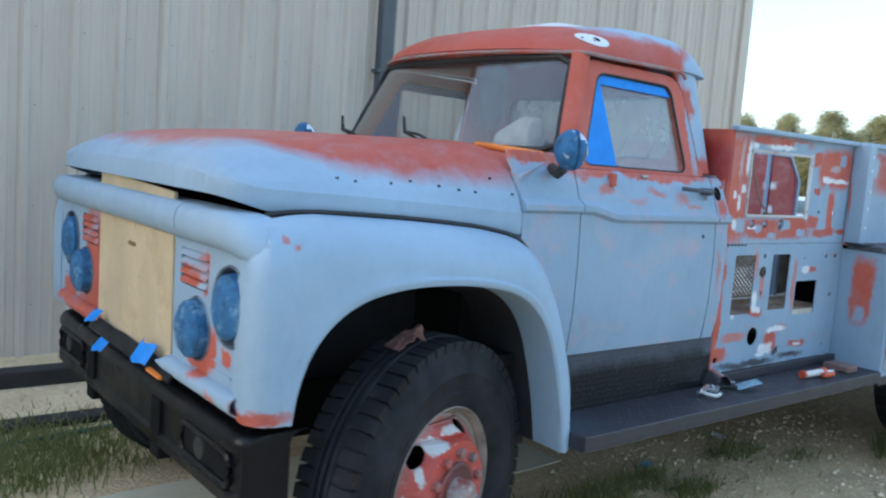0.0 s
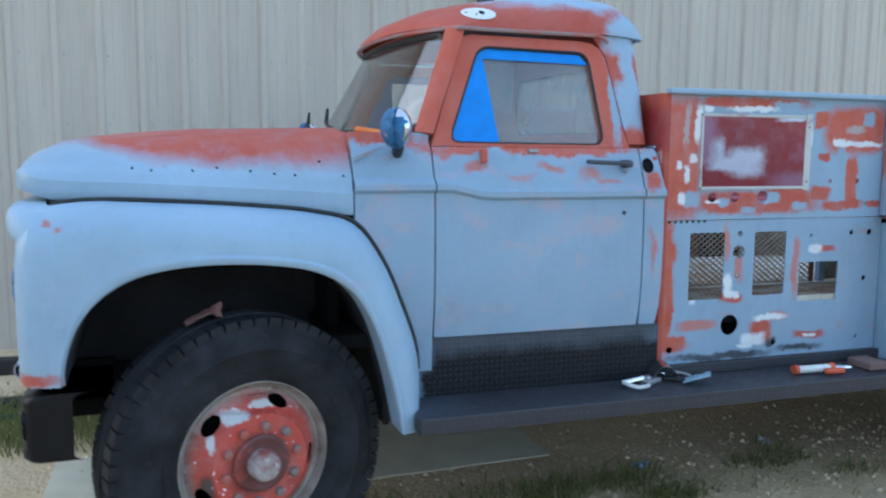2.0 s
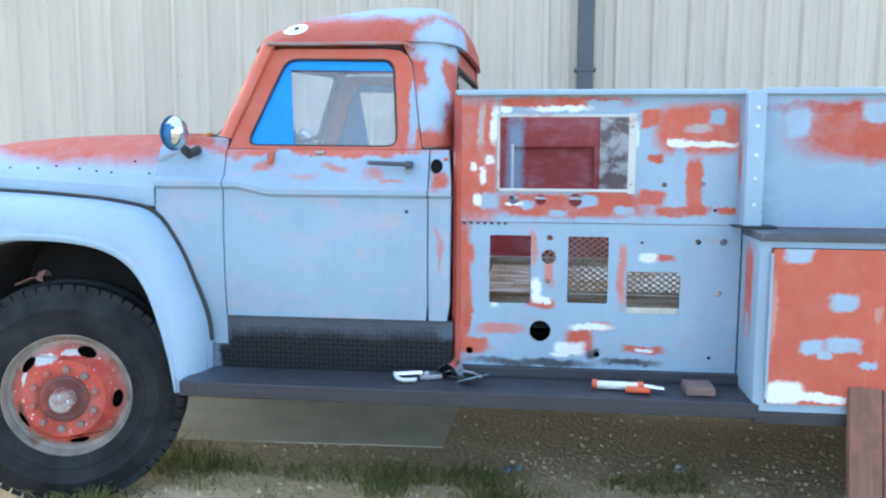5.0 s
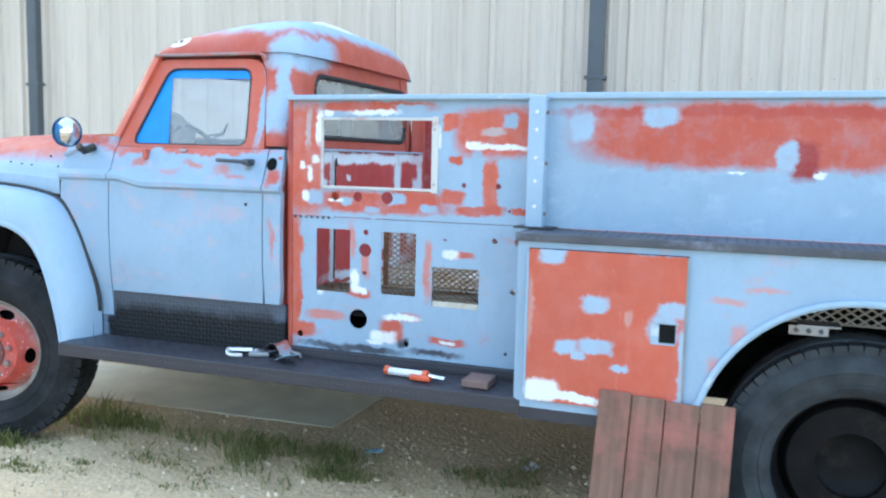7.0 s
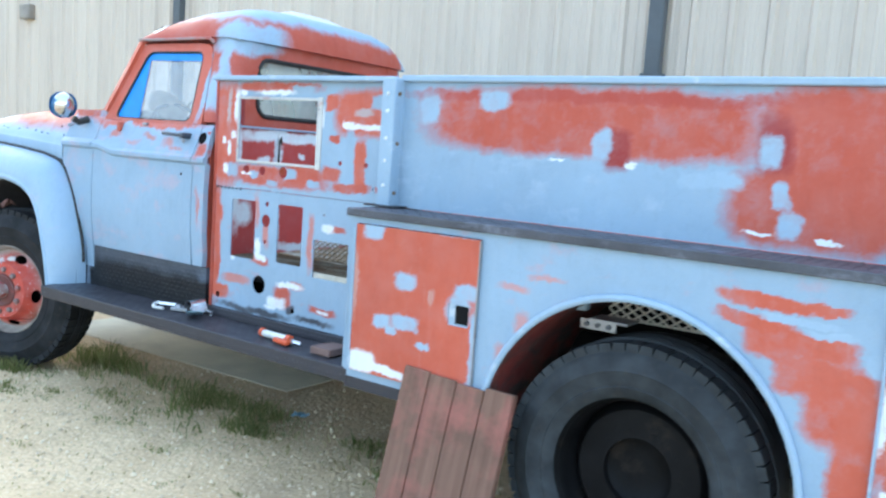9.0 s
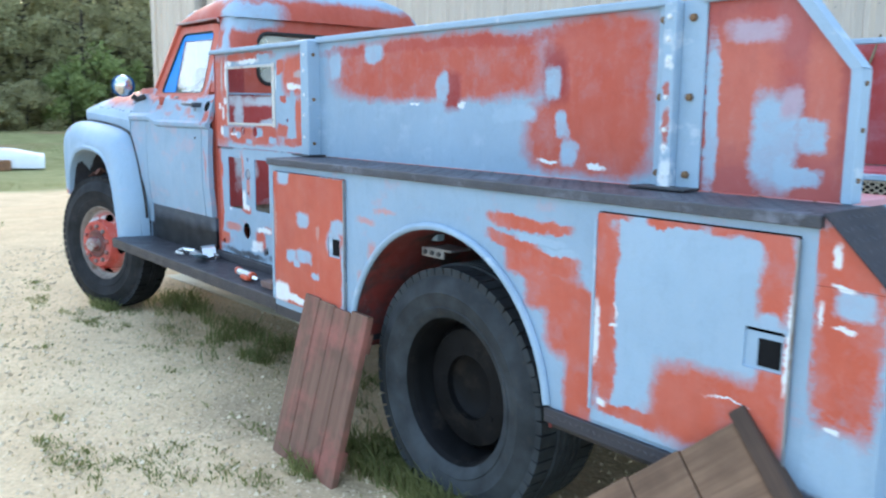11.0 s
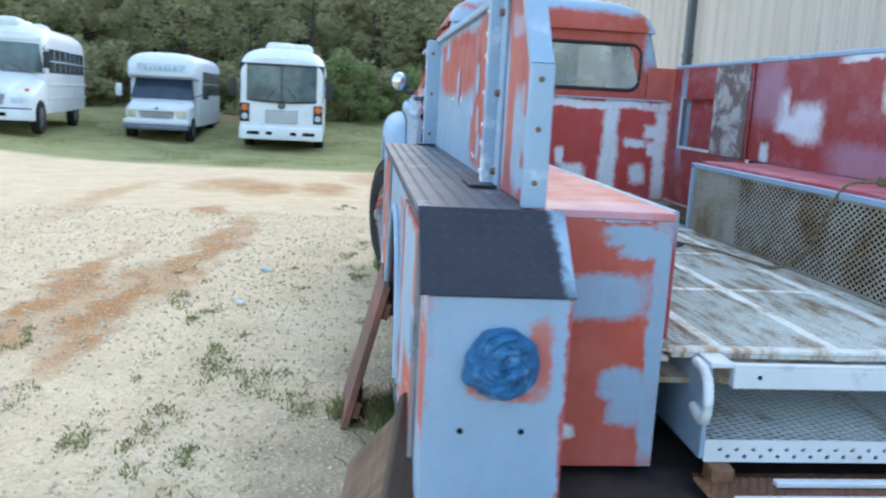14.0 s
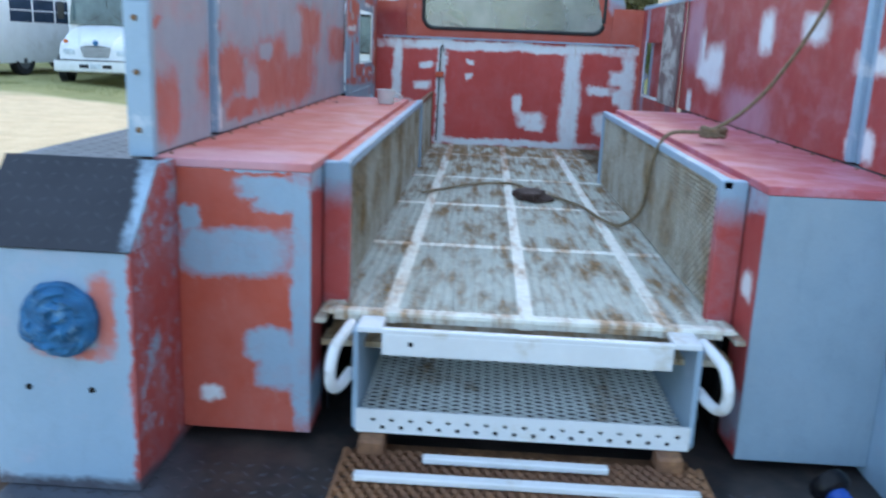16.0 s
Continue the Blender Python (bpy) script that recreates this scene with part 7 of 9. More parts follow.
def board_panel(name, m, width, height, boards, thick, material, label):
    """A small panel of planks with two battens behind, standing in its own x-z plane, foot at the origin."""
    panel = new(name)
    panel.empty_display_size = 0.1
    panel.matrix_basis = m
    tagged(panel, label, "wooden panel")
    w = width / boards
    for k in range(boards):
        bm = boxed(k * w + 0.002, (k + 1) * w - 0.002, 0, thick, 0.004 * (k % 2), height - 0.006 * ((k * 7) % 3), 0.004)
        plank = part("plank", bm, material)
        plank.parent = panel
    if boards == 3:
        cleat = part("cleat", boxed(width, width + 0.045, -0.012, thick + 0.03, -0.01, height + 0.01, 0.005), M_cleat, None, "dark end cleat")
        cleat.parent = panel
    for z in (height * 0.16, height * 0.84):
        batten = part("batten", boxed(0.02, width - 0.02, thick, thick + 0.03, z - 0.04, z + 0.04, 0.003), material)
        batten.parent = panel
    return panel


board_panel("plank_panel", pose(4.775, 1.695, 0.0, -14, 0, 0) @ pose(0, 0, 0, 0, 1.5, 0), 0.48, 0.70, 4, 0.032, M_wood, "reddish brown plank panel leaning on the locker")
# the second one stands on a corner: a runs up its top edge, b down its side
a = Vector((0.36, 0.128, 0.32)).normalized()
n = Vector((0.12, -0.93, 0.33))
n = (n - a * n.dot(a)).normalized()
b = a.cross(n)
b = b if b.z < 0 else -b
m = Matrix((a, -n, -b)).transposed().to_4x4()
m.translation = Vector((6.47, 1.735, 0.408)) + b * 0.565
board_panel("plank_panel", m, 0.50, 0.565, 3, 0.045, M_wood_b, "brown plank panel standing on its corner against the rear locker")

# cardboard under the truck
bm = bmesh.new()
rows = [[(0.85 + 2.33 * t + 0.02 * v, 2.86 + 0.72 * v - 0.10 * (1 - t), 0.012 + 0.008 * noise.noise((t * 5, v * 3, 1))) for v in np.linspace(0, 1, 6)] for t in np.linspace(0, 1, 14)]
alone("cardboard_sheet", skin(rows, 0.005), M_card, "flattened brown cardboard sheet lying under the truck", "cardboard")

# rag on the front tyre
bm = bmesh.new()
rows = []
for t in np.linspace(0, 1, 17):
    # it drapes over the crown of the tyre and hangs forward in folds
    e = math.radians(96 + 14 * t)
    row = []
    for v in np.linspace(0, 1, 9):
        up = 0.489 + 0.012 * abs(noise.noise((t * 6, v * 4, 5))) + 0.020 * abs(math.sin(3 * t + 4 * v)) * (1 - t) + (0.03 * math.sin(math.pi * v) if t < 0.25 else 0.012)
        row.append((1.622 + up * math.cos(e) + 0.012 * noise.noise((t * 4, v * 5, 2)), 2.01 + 0.075 * v - 0.02 * t + 0.014 * noise.noise((t * 5, v * 2, 9)), 0.482 + up * math.sin(e)))
    rows.append(row)
alone("rag", skin(rows, 0.004), simple("brown_rag", (0.17, 0.08, 0.065), 0.95, vary=0.3, scale=20), "crumpled reddish brown rag lying on the front tyre", "rag", smooth=True)

# hand tools on the running board
M_tool_white = simple("white_plastic", (0.7, 0.7, 0.68), 0.4)
M_tool_red = simple("orange_red_plastic", (0.62, 0.10, 0.04), 0.4)
M_tool_blue = simple("pale_blue_plastic", (0.30, 0.48, 0.60), 0.25)
top = 0.600


def flat_tool(name, x, y, turn, label, category, build):
    t = thing(name, (0, 0, 0), label, category)
    build(t)
    t.matrix_basis = pose(x, y, top, 0, 0, turn) @ Matrix.Scale(0.85, 4)
    return t


def pistol(t):
    part("barrel", tube(bmesh.new(), [(-0.07, 0, 0.024), (0.06, 0.01, 0.026)], 0.016, 12), M_chrome, t)
    bm = tube(bmesh.new(), curve_pts([(-0.07, -0.005, 0.03), (-0.062, -0.05, 0.022), (-0.03, -0.075, 0.016), (0.03, -0.07, 0.016)], 4), [0.0095] * 13, 10)
    part("grip", bm, M_tool_white, t, "white grip")
    part("nozzle", lathe(bmesh.new(), [(0.014, 0), (0.018, 0.02), (0.008, 0.03), (0, 0.03)], (0.07, 0, 0.022), "x", 12), M_steel, t)


def scraper(t):
    part("handle", boxed(-0.10, 0.0, -0.012, 0.012, 0.002, 0.020, 0.006), M_trim, t, "dark handle")
    part("blade", skin([[(-0.01 + 0.12 * k, v, 0.010 + 0.045 * k) for v in (-0.045, 0, 0.045)] for k in (0, 0.5, 1)], 0.003), M_tool_blue, t, "pale blue blade")


def gauge(t):
    part("case", boxed(-0.055, 0.055, -0.04, 0.04, 0.0, 0.024, 0.006), M_steel, t)
    part("handle", tube(bmesh.new(), [(0.05, 0, 0.015), (0.11, 0.03, 0.02), (0.16, 0.02, 0.012)], 0.009, 8), M_chrome, t)


def caulk(t):
    part("tube", tube(bmesh.new(), [(-0.15, 0, 0.022), (0.04, 0, 0.022)], 0.019, 14), M_tool_white, t, "white tube")
    part("end_cap", tube(bmesh.new(), [(-0.17, 0, 0.024), (-0.148, 0, 0.024)], 0.023, 14), M_tool_red, t)
    part("collar", tube(bmesh.new(), [(0.035, 0, 0.024), (0.06, 0, 0.024)], 0.023, 12), M_tool_red, t)
    bm = boxed(-0.02, 0.09, -0.055, -0.025, 0.004, 0.03, 0.008)
    part("trigger", bm, M_tool_red, t)
    part("rod", tube(bmesh.new(), [(0.06, 0, 0.024), (0.11, -0.02, 0.024), (0.15, -0.01, 0.018)], 0.012, 8), M_chrome, t)


def plate_tool(t):
    # a bent sheet of bright metal with its bracket
    rows = [[(-0.07 + 0.14 * k, -0.045 + 0.09 * v, 0.004 + 0.075 * math.sin(math.pi * k) ** 0.7 + 0.012 * v) for v in (0, 0.5, 1)] for k in np.linspace(0, 1, 7)]
    part("sheet", skin(rows, 0.002), M_chrome, t, "bright bent sheet", True)
    part("handle", tube(bmesh.new(), [(0.06, 0.03, 0.03), (0.11, 0.05, 0.018), (0.15, 0.02, 0.012)], 0.008, 8), M_steel, t)


flat_tool("spray_gun", 3.14, 2.035, 12, "grey and white spray gun lying on the running board", "spray gun", pistol)
flat_tool("scraper", 3.37, 2.02, -38, "scraper with a pale blue blade on the running board", "scraper", scraper)
flat_tool("staple_gun", 3.22, 2.06, 24, "bare metal staple gun on the running board", "staple gun", gauge)
flat_tool("metal_bracket", 3.30, 2.08, -12, "bright bent metal bracket on the running board", "bracket", plate_tool)
flat_tool("caulking_gun", 4.02, 1.985, -3, "white and orange caulking gun on the running board", "caulking gun", caulk)
alone("wood_block", boxed(4.23, 4.34, 1.94, 2.07, 0.60, 0.632, 0.005, pose(0, 0, 0)), simple("dark_red_block", (0.19, 0.12, 0.105), 0.85), "dark reddish wood block on the running board", "wood block")

# cup and red clip in the hose bed
cup = thing("plastic_cup", (4.98, 2.42, 1.238), "small white plastic cup on the locker top", "cup")
part("wall", lathe(bmesh.new(), [(0.034, 0.0), (0.040, 0.055), (0.043, 0.057), (0.043, 0.061), (0.037, 0.06), (0.031, 0.004), (0.0, 0.004)], (4.98, 2.42, 1.238), "z", 20), M_tool_white, cup, "", True)
part("cup_handle", tube(bmesh.new(), curve_pts([(4.98, 2.46, 1.285), (4.98, 2.49, 1.275), (4.98, 2.48, 1.255), (4.98, 2.455, 1.25)], 4), 0.004, 6), M_tool_white, cup)
wire = thing("hanging_hook", (3.34, 2.56, 0.92), "thin black rod with a red clip hanging on the bulkhead", "hook")
part("rod", tube(bmesh.new(), [(3.335, 2.555, 0.90), (3.335, 2.56, 1.2), (3.335, 2.565, 1.48), (3.335, 2.575, 1.50), (3.335, 2.58, 1.46)], 0.005, 6), M_trim, wire)
part("clip", boxed(3.32, 3.36, 2.535, 2.59, 1.30, 1.335, 0.006), M_tool_red, wire, "red clip")
part("clamp", boxed(5.03, 5.05, 2.2, 2.22, 1.238, 1.24), M_trim, wire)

# rope from the deck up over the far side
M_rope = simple("tan_rope", (0.24, 0.18, 0.11), 0.9, vary=0.35, scale=60, bump=0.6)
line = curve_pts([(5.30, 2.62, 0.905), (5.05, 2.80, 0.905), (4.95, 2.98, 0.905), (5.16, 3.10, 0.905), (5.30, 3.19, 0.905), (5.45, 3.26, 0.905), (5.66, 3.30, 0.905), (5.80, 3.35, 0.91), (5.89, 3.40, 0.98), (5.96, 3.404, 1.09), (6.02, 3.406, 1.19), (6.05, 3.44, 1.262), (6.09, 3.56, 1.285), (6.14, 3.68, 1.40), (6.20, 3.79, 1.62), (6.24, 3.83, 1.79)], 8)
rope = thing("rope", (5.4, 3.0, 0.9), "tan rope lying on the bed floor and over the side", "rope")
part("strand", tube(bmesh.new(), line, 0.006, 8), M_rope, rope, "", True)
bm = bmesh.new()
for k in range(5):
    a = k * 1.3
    tube(bm, [(6.09 + 0.03 * math.cos(a + t), 3.56 + 0.035 * math.sin(a + t), 1.275 + 0.012 * math.sin(2 * t + k)) for t in np.linspace(0, 5.2, 14)], 0.007, 6)
part("knot", bm, M_rope, rope, "", True)
bm = boxed(5.22, 5.36, 3.02, 3.13, 0.893, 0.935, 0.012, segments=2)
bmesh.ops.subdivide_edges(bm, edges=bm.edges[:], cuts=2, use_grid_fill=True)
for v in bm.verts:
    v.co += Vector((1, 1, 0.6)) * 0.022 * noise.noise(v.co * 22)
    v.co.z = max(v.co.z, 0.893)
bmesh.ops.transform(bm, matrix=Matrix.Translation((5.29, 3.08, 0.9)) @ Matrix.Rotation(0.5, 4, "Z") @ Matrix.Translation((-5.29, -3.08, -0.9)), verts=bm.verts)
alone("leather_scrap", bm, simple("dark_brown_rubber", (0.05, 0.025, 0.02), 0.7), "dark brown crumpled leather scrap on the bed floor", "scrap")

# sander on the rear step
M_sander_blue = simple("blue_plastic", (0.02, 0.08, 0.38), 0.35)
sander = thing("disc_sander", (7.16, 3.64, 0.574), "small blue and black disc sander lying on the rear step", "sander")
bm = lathe(bmesh.new(), [(0.0, -0.014), (0.036, -0.014), (0.042, 0.0), (0.040, 0.018), (0.028, 0.028), (0.0, 0.028)], (0, 0, 0), "x", 24)
bmesh.ops.transform(bm, matrix=pose(7.075, 3.618, 0.640, 0, 30, 25), verts=bm.verts)
part("head", bm, M_black, sander, "dark round head", True)
part("body", tube(bmesh.new(), [(7.09, 3.622, 0.635), (7.16, 3.635, 0.612), (7.26, 3.64, 0.604)], [0.022, 0.029, 0.027], 12), M_sander_blue, sander, "blue body", True)
part("sticker", boxed(7.15, 7.18, 3.603, 3.607, 0.598, 0.626), M_tool_white, sander)
part("grip", tube(bmesh.new(), [(7.12, 3.655, 0.62), (7.20, 3.70, 0.608), (7.34, 3.73, 0.604)], [0.018, 0.03, 0.028], 12), simple("brown_grip", (0.20, 0.09, 0.07), 0.7), sander, "brown grip", True)

# sheepskin mitt and a pouch on the dashboard
bm = bmesh.new()
rows = []
for t in np.linspace(0, 1, 12):
    r = 0.075 * (0.75 + 0.35 * math.sin(math.pi * min(1, t * 1.25))) * (1 if 0 < t < 1 else 0.3)
    c = Vector((2.40, 2.42 + 0.26 * t, 1.66 - 0.05 * t))
    rows.append([c + Vector((r * 0.8 * math.cos(a), 0, r * math.sin(a))) * (1 + 0.15 * noise.noise((t * 6, a * 2, 2))) for a in np.linspace(0, 2 * math.pi, 16)[:-1]])
vs = grid(bm, rows, closed=True)
bm.faces.new(vs[0]), bm.faces.new(vs[-1])
alone("polishing_mitt", bm, simple("cream_fleece", (0.52, 0.48, 0.42), 0.95, vary=0.25, scale=25, bump=0.8), "cream fleece polishing mitt on the dashboard", "mitt", smooth=True)
alone("tool_pouch", boxed(2.24, 2.42, 2.36, 2.62, 1.562, 1.605, 0.014), M_seat, "dark pouch lying on the dashboard", "pouch")
alone("orange_handle", tube(bmesh.new(), [(2.13, 2.50, 1.600), (2.20, 2.20, 1.575)], 0.012, 8), M_orange_tape, "orange wooden handle lying on the cowl", "handle")

# litter along the wall: old timbers, a hose, scraps on the ground
M_tie = simple("tarred_timber", (0.035, 0.030, 0.028), 0.9, vary=0.4, scale=8, bump=0.4)
for x0, x1, y, z in ((-2.6, 2.4, 5.35, 0.10), (-3.0, 1.9, 4.55, 0.04)):
    bm = boxed(x0, x1, y - 0.07, y + 0.07, 0.0, z, 0.01)
    alone("timber", bm, M_tie, "old tarred timber lying by the shed wall", "timber", "timbers by the wall")
hose_line = curve_pts([(-2.5, 4.2, 0.02), (-1.2, 4.32, 0.02), (0.2, 4.25, 0.02), (1.4, 4.35, 0.02), (2.6, 4.6, 0.02), (4.0, 4.9, 0.02)], 8)
alone("garden_hose", tube(bmesh.new(), hose_line, 0.014, 8), simple("green_hose", (0.02, 0.11, 0.10), 0.5), "green garden hose lying on the ground", "hose", smooth=True)
for x, y, turn, m in ((3.55, 2.60, 20, M_tool_blue), (1.95, 1.0, 40, M_tool_blue), (4.35, 2.7, 75, M_tool_white), (3.05, 0.95, 10, M_tool_white)):
    rows = [[(0.09 * (t - 0.5), 0.06 * (v - 0.5), 0.02 + 0.02 * noise.noise((t * 4 + x, v * 4, 3))) for v in np.linspace(0, 1, 5)] for t in np.linspace(0, 1, 6)]
    bm = skin(rows, 0.002)
    bmesh.ops.transform(bm, matrix=pose(x, y, 0, 0, 0, turn), verts=bm.verts)
    alone("plastic_scrap", bm, m, "crumpled scrap of plastic on the gravel", "litter", "scraps on the ground")

# ---- parked buses ----
M_buswhite = simple("white_bus_paint", (0.72, 0.74, 0.76), 0.4, vary=0.08, scale=2, second=(0.62, 0.63, 0.63))
M_busglass = simple("dark_bus_glass", (0.035, 0.052, 0.085), 0.10, vary=0.3, scale=2)
M_screen = simple("bus_windscreen", (0.10, 0.145, 0.155), 0.06, vary=0.6, scale=1.6)
M_amber = simple("amber_lamp", (0.7, 0.16, 0.02), 0.3)
M_lamp = simple("clear_lamp", (0.55, 0.62, 0.68), 0.15)
M_grille = simple("grey_grille", (0.11, 0.12, 0.135), 0.4, 0.3)


def bus_shell(x0, x1, half, z0, z1, crown):
    """A bus body along x: straight sides, a round roof, its ends drawn in a little."""
    rows = []
    ends = (0.0, 0.03, 0.08, 0.16, 0.28, 0.45, 0.7)
    for x in [x0 + e for e in ends] + list(np.linspace(x0 + 1.2, x1 - 1.2, 5)) + [x1 - e for e in ends[::-1]]:
        e = max(0.0, 1 - min(x - x0, x1 - x) / 0.7)
        w, dip = half * (1 - 0.035 * e ** 3), 0.55 * crown * e ** 2.2
        arc = [(-w * math.copysign(abs(math.cos(a)) ** 0.62, math.cos(a)), z1 - dip - crown + crown * math.sin(a) ** 0.85) for a in np.linspace(0, math.pi, 17)]
        rows.append([(x, y, z) for y, z in [(-w * 0.985, z0), (-w, z0 + 0.12), *arc, (w, z0 + 0.12), (w * 0.985, z0)]])
    bm = bmesh.new()
    vs = grid(bm, rows, closed=True)
    bm.faces.new(vs[0]), bm.faces.new(vs[-1])
    return bm


def bus_wheel(parent, x, y, r):
    s = 1 if y > 0 else -1
    tyre = part("wheel", lathe(bmesh.new(), [(r * 0.55, 0.0), (r * 0.62, 0.02), (r * 0.95, 0.02), (r, -0.03), (r, -0.22), (r * 0.6, -0.25)], (0, 0, 0), "y", 24), M_rubber, None, "", True)
    tyre.parent = parent
    tyre.matrix_basis = pose(x, y, r) @ Matrix.Diagonal((1, s, 1, 1))
    rim = part("rim", lathe(bmesh.new(), [(r * 0.56, 0.01), (r * 0.5, -0.03), (r * 0.2, -0.02), (r * 0.18, 0.03), (0, 0.03)], (0, 0, 0), "y", 20), M_grille, None, "", True)
    rim.parent = tyre


def sub(parent, name, bm, material, label="", smooth=False):
    ob = part(name, bm, material, None, label, smooth)
    ob.parent = parent
    return ob


def side_windows(parent, x0, x1, n, z0, z1, half, gap=0.08):
    w = (x1 - x0) / n
    for k in range(n):
        for s in (-1, 1):
            a, b = sorted((s * (half - 0.02), s * (half + 0.006)))
            win = sub(parent, "window", boxed(x0 + k * w + gap / 2, x0 + (k + 1) * w - gap / 2, a, b, z0, z1, 0.006), M_busglass)
            a, b = sorted((s * (half + 0.004), s * (half + 0.012)))
            sub(win, "sash", boxed(x0 + k * w + gap / 2, x0 + (k + 1) * w - gap / 2, a, b, (z0 + z1) / 2 - 0.015, (z0 + z1) / 2 + 0.015), M_buswhite)


def mirrors(parent, x, half, z, out=0.32):
    for s in (-1, 1):
        arm = sub(parent, "mirror_arm", tube(bmesh.new(), [(x, s * half, z + 0.3), (x + 0.12, s * (half + out), z + 0.25), (x + 0.12, s * (half + out), z - 0.2)], 0.02, 6), M_trim)
        a, b = sorted((s * (half + out - 0.1), s * (half + out + 0.1)))
        sub(arm, "mirror", boxed(x + 0.08, x + 0.16, a, b, z - 0.25, z + 0.22, 0.03), M_trim, "", True)


def place_of(x, y, turn):
    return pose(x, y, ground_z(x, y), 0, 0, turn)


def school_bus(m):
    bus = tagged(new("bus"), "white conventional school bus parked on the grass", "bus", "parked buses")
    bus.empty_display_size = 0.3
    half, L = 1.20, 7.8
    sub(bus, "body", bus_shell(-L, -1.35, half, 0.55, 3.12, 0.52), M_buswhite, "", True)
    rows = []
    for x, w, z, n in ((0.02, 0.90, 1.16, 0.44), (-0.04, 0.99, 1.24, 0.46), (-0.15, 1.06, 1.32, 0.48), (-0.4, 1.12, 1.42, 0.54), (-0.8, 1.15, 1.54, 0.64), (-1.15, 1.17, 1.66, 0.80), (-1.5, 1.19, 1.76, 0.95)):
        # the bonnet stands between the fenders
        sec = [(-w, 0.62), (-w, z - 0.34), (-w * 0.97, z - 0.24), (-w * 0.88, z - 0.18), (-n * 1.08, z - 0.14), (-n * 0.98, z - 0.04), (-n * 0.7, z), (0, z + 0.03)]
        rows.append([(x, y, v) for y, v in sec + [(-y, v) for y, v in sec[-2::-1]]])
    bm = bmesh.new()
    vs = grid(bm, rows, closed=True)
    bm.faces.new(vs[0]), bm.faces.new(vs[-1])
    hood = sub(bus, "hood", bm, M_buswhite, "", True)
    for y0, y1 in ((-0.9, -0.55), (0.55, 0.9)):
        sub(hood, "headlamp", boxed(-0.04, 0.03, y0, y1, 0.84, 1.02, 0.05, segments=3), M_lamp, "", True)
        ya = y0 - 0.06 if y0 < 0 else y1 - 0.04
        sub(hood, "indicator", boxed(-0.34, -0.22, ya, ya + 0.10, 1.18, 1.27, 0.02), M_amber, "amber side lamp")
    grille = sub(hood, "grille", plate(lambda u, v, w: (0.012 + w, u, v), [(-0.34, 0.80), (0.34, 0.80), (0.42, 1.08), (0.14, 1.13), (-0.14, 1.13), (-0.42, 1.08)], (), 0.03), M_grille)
    for k in range(5):
        wide = 0.34 + 0.014 * k
        sub(grille, "bar", boxed(0.04, 0.052, -wide, wide, 0.835 + 0.055 * k, 0.852 + 0.055 * k), M_buswhite)
    sub(grille, "badge", lathe(bmesh.new(), [(0.08, 0.02), (0.07, 0.04), (0, 0.045)], (0, 0, 1.2), "x", 16), M_tape2)
    bumper = sub(bus, "bumper", boxed(-0.1, 0.12, -1.16, 1.16, 0.38, 0.72, 0.05, segments=3), M_buswhite, "", True)
    sub(bumper, "trim", boxed(0.10, 0.128, -1.1, 1.1, 0.70, 0.73), M_trim)
    for y in (-0.32, 0.32):
        sub(bumper, "vent", boxed(0.11, 0.13, y - 0.13, y + 0.13, 0.50, 0.60, 0.01), M_dark)
    sub(bumper, "number_plate", boxed(0.118, 0.13, -0.15, 0.15, 0.48, 0.62), M_lamp)
    rows = [[(-1.225 - 0.05 * t - 0.16 * abs(v) ** 4, v * 1.165, 1.72 + 0.82 * t - 0.03 * abs(v) ** 3) for v in np.linspace(-1, 1, 17)] for t in (0, 0.5, 1)]
    screen = sub(bus, "windscreen", skin(rows, 0.02), M_screen, "", True)
    sub(screen, "divider", boxed(-1.275, -1.235, -0.01, 0.01, 1.76, 2.55), M_trim)
    for s in (-1, 1):
        sub(bus, "wiper", tube(bmesh.new(), [(-1.215, s * 0.6, 1.74), (-1.225, s * 0.2, 2.0)], 0.012, 6), M_trim)
    sub(bus, "brow", boxed(-1.40, -1.32, -1.1, 1.1, 2.60, 2.72, 0.02), M_buswhite)
    for k, y in enumerate((0.05, -0.05, 0.1)):
        sub(bus, "roof_hatch", boxed(-2.5 - 1.6 * k, -1.55 - 1.5 * k, y - 0.40, y + 0.40, 2.98, 3.26, 0.13, segments=4), M_buswhite, "", True)
    side_windows(bus, -L + 0.4, -1.7, 7, 1.72, 2.42, half)
    for z in (0.95, 1.35):
        for s in (-1, 1):
            a, b = sorted((s * half, s * (half + 0.02)))
            sub(bus, "rub_rail", boxed(-L, -1.4, a, b, z, z + 0.07, 0.01), M_buswhite)
    for x in (-0.75, -5.9):
        for y in (-1.17, 1.17):
            bus_wheel(bus, x, y, 0.48)
    mirrors(bus, -1.2, 1.15, 2.1, 0.12)
    bus.matrix_basis = m
    return bus


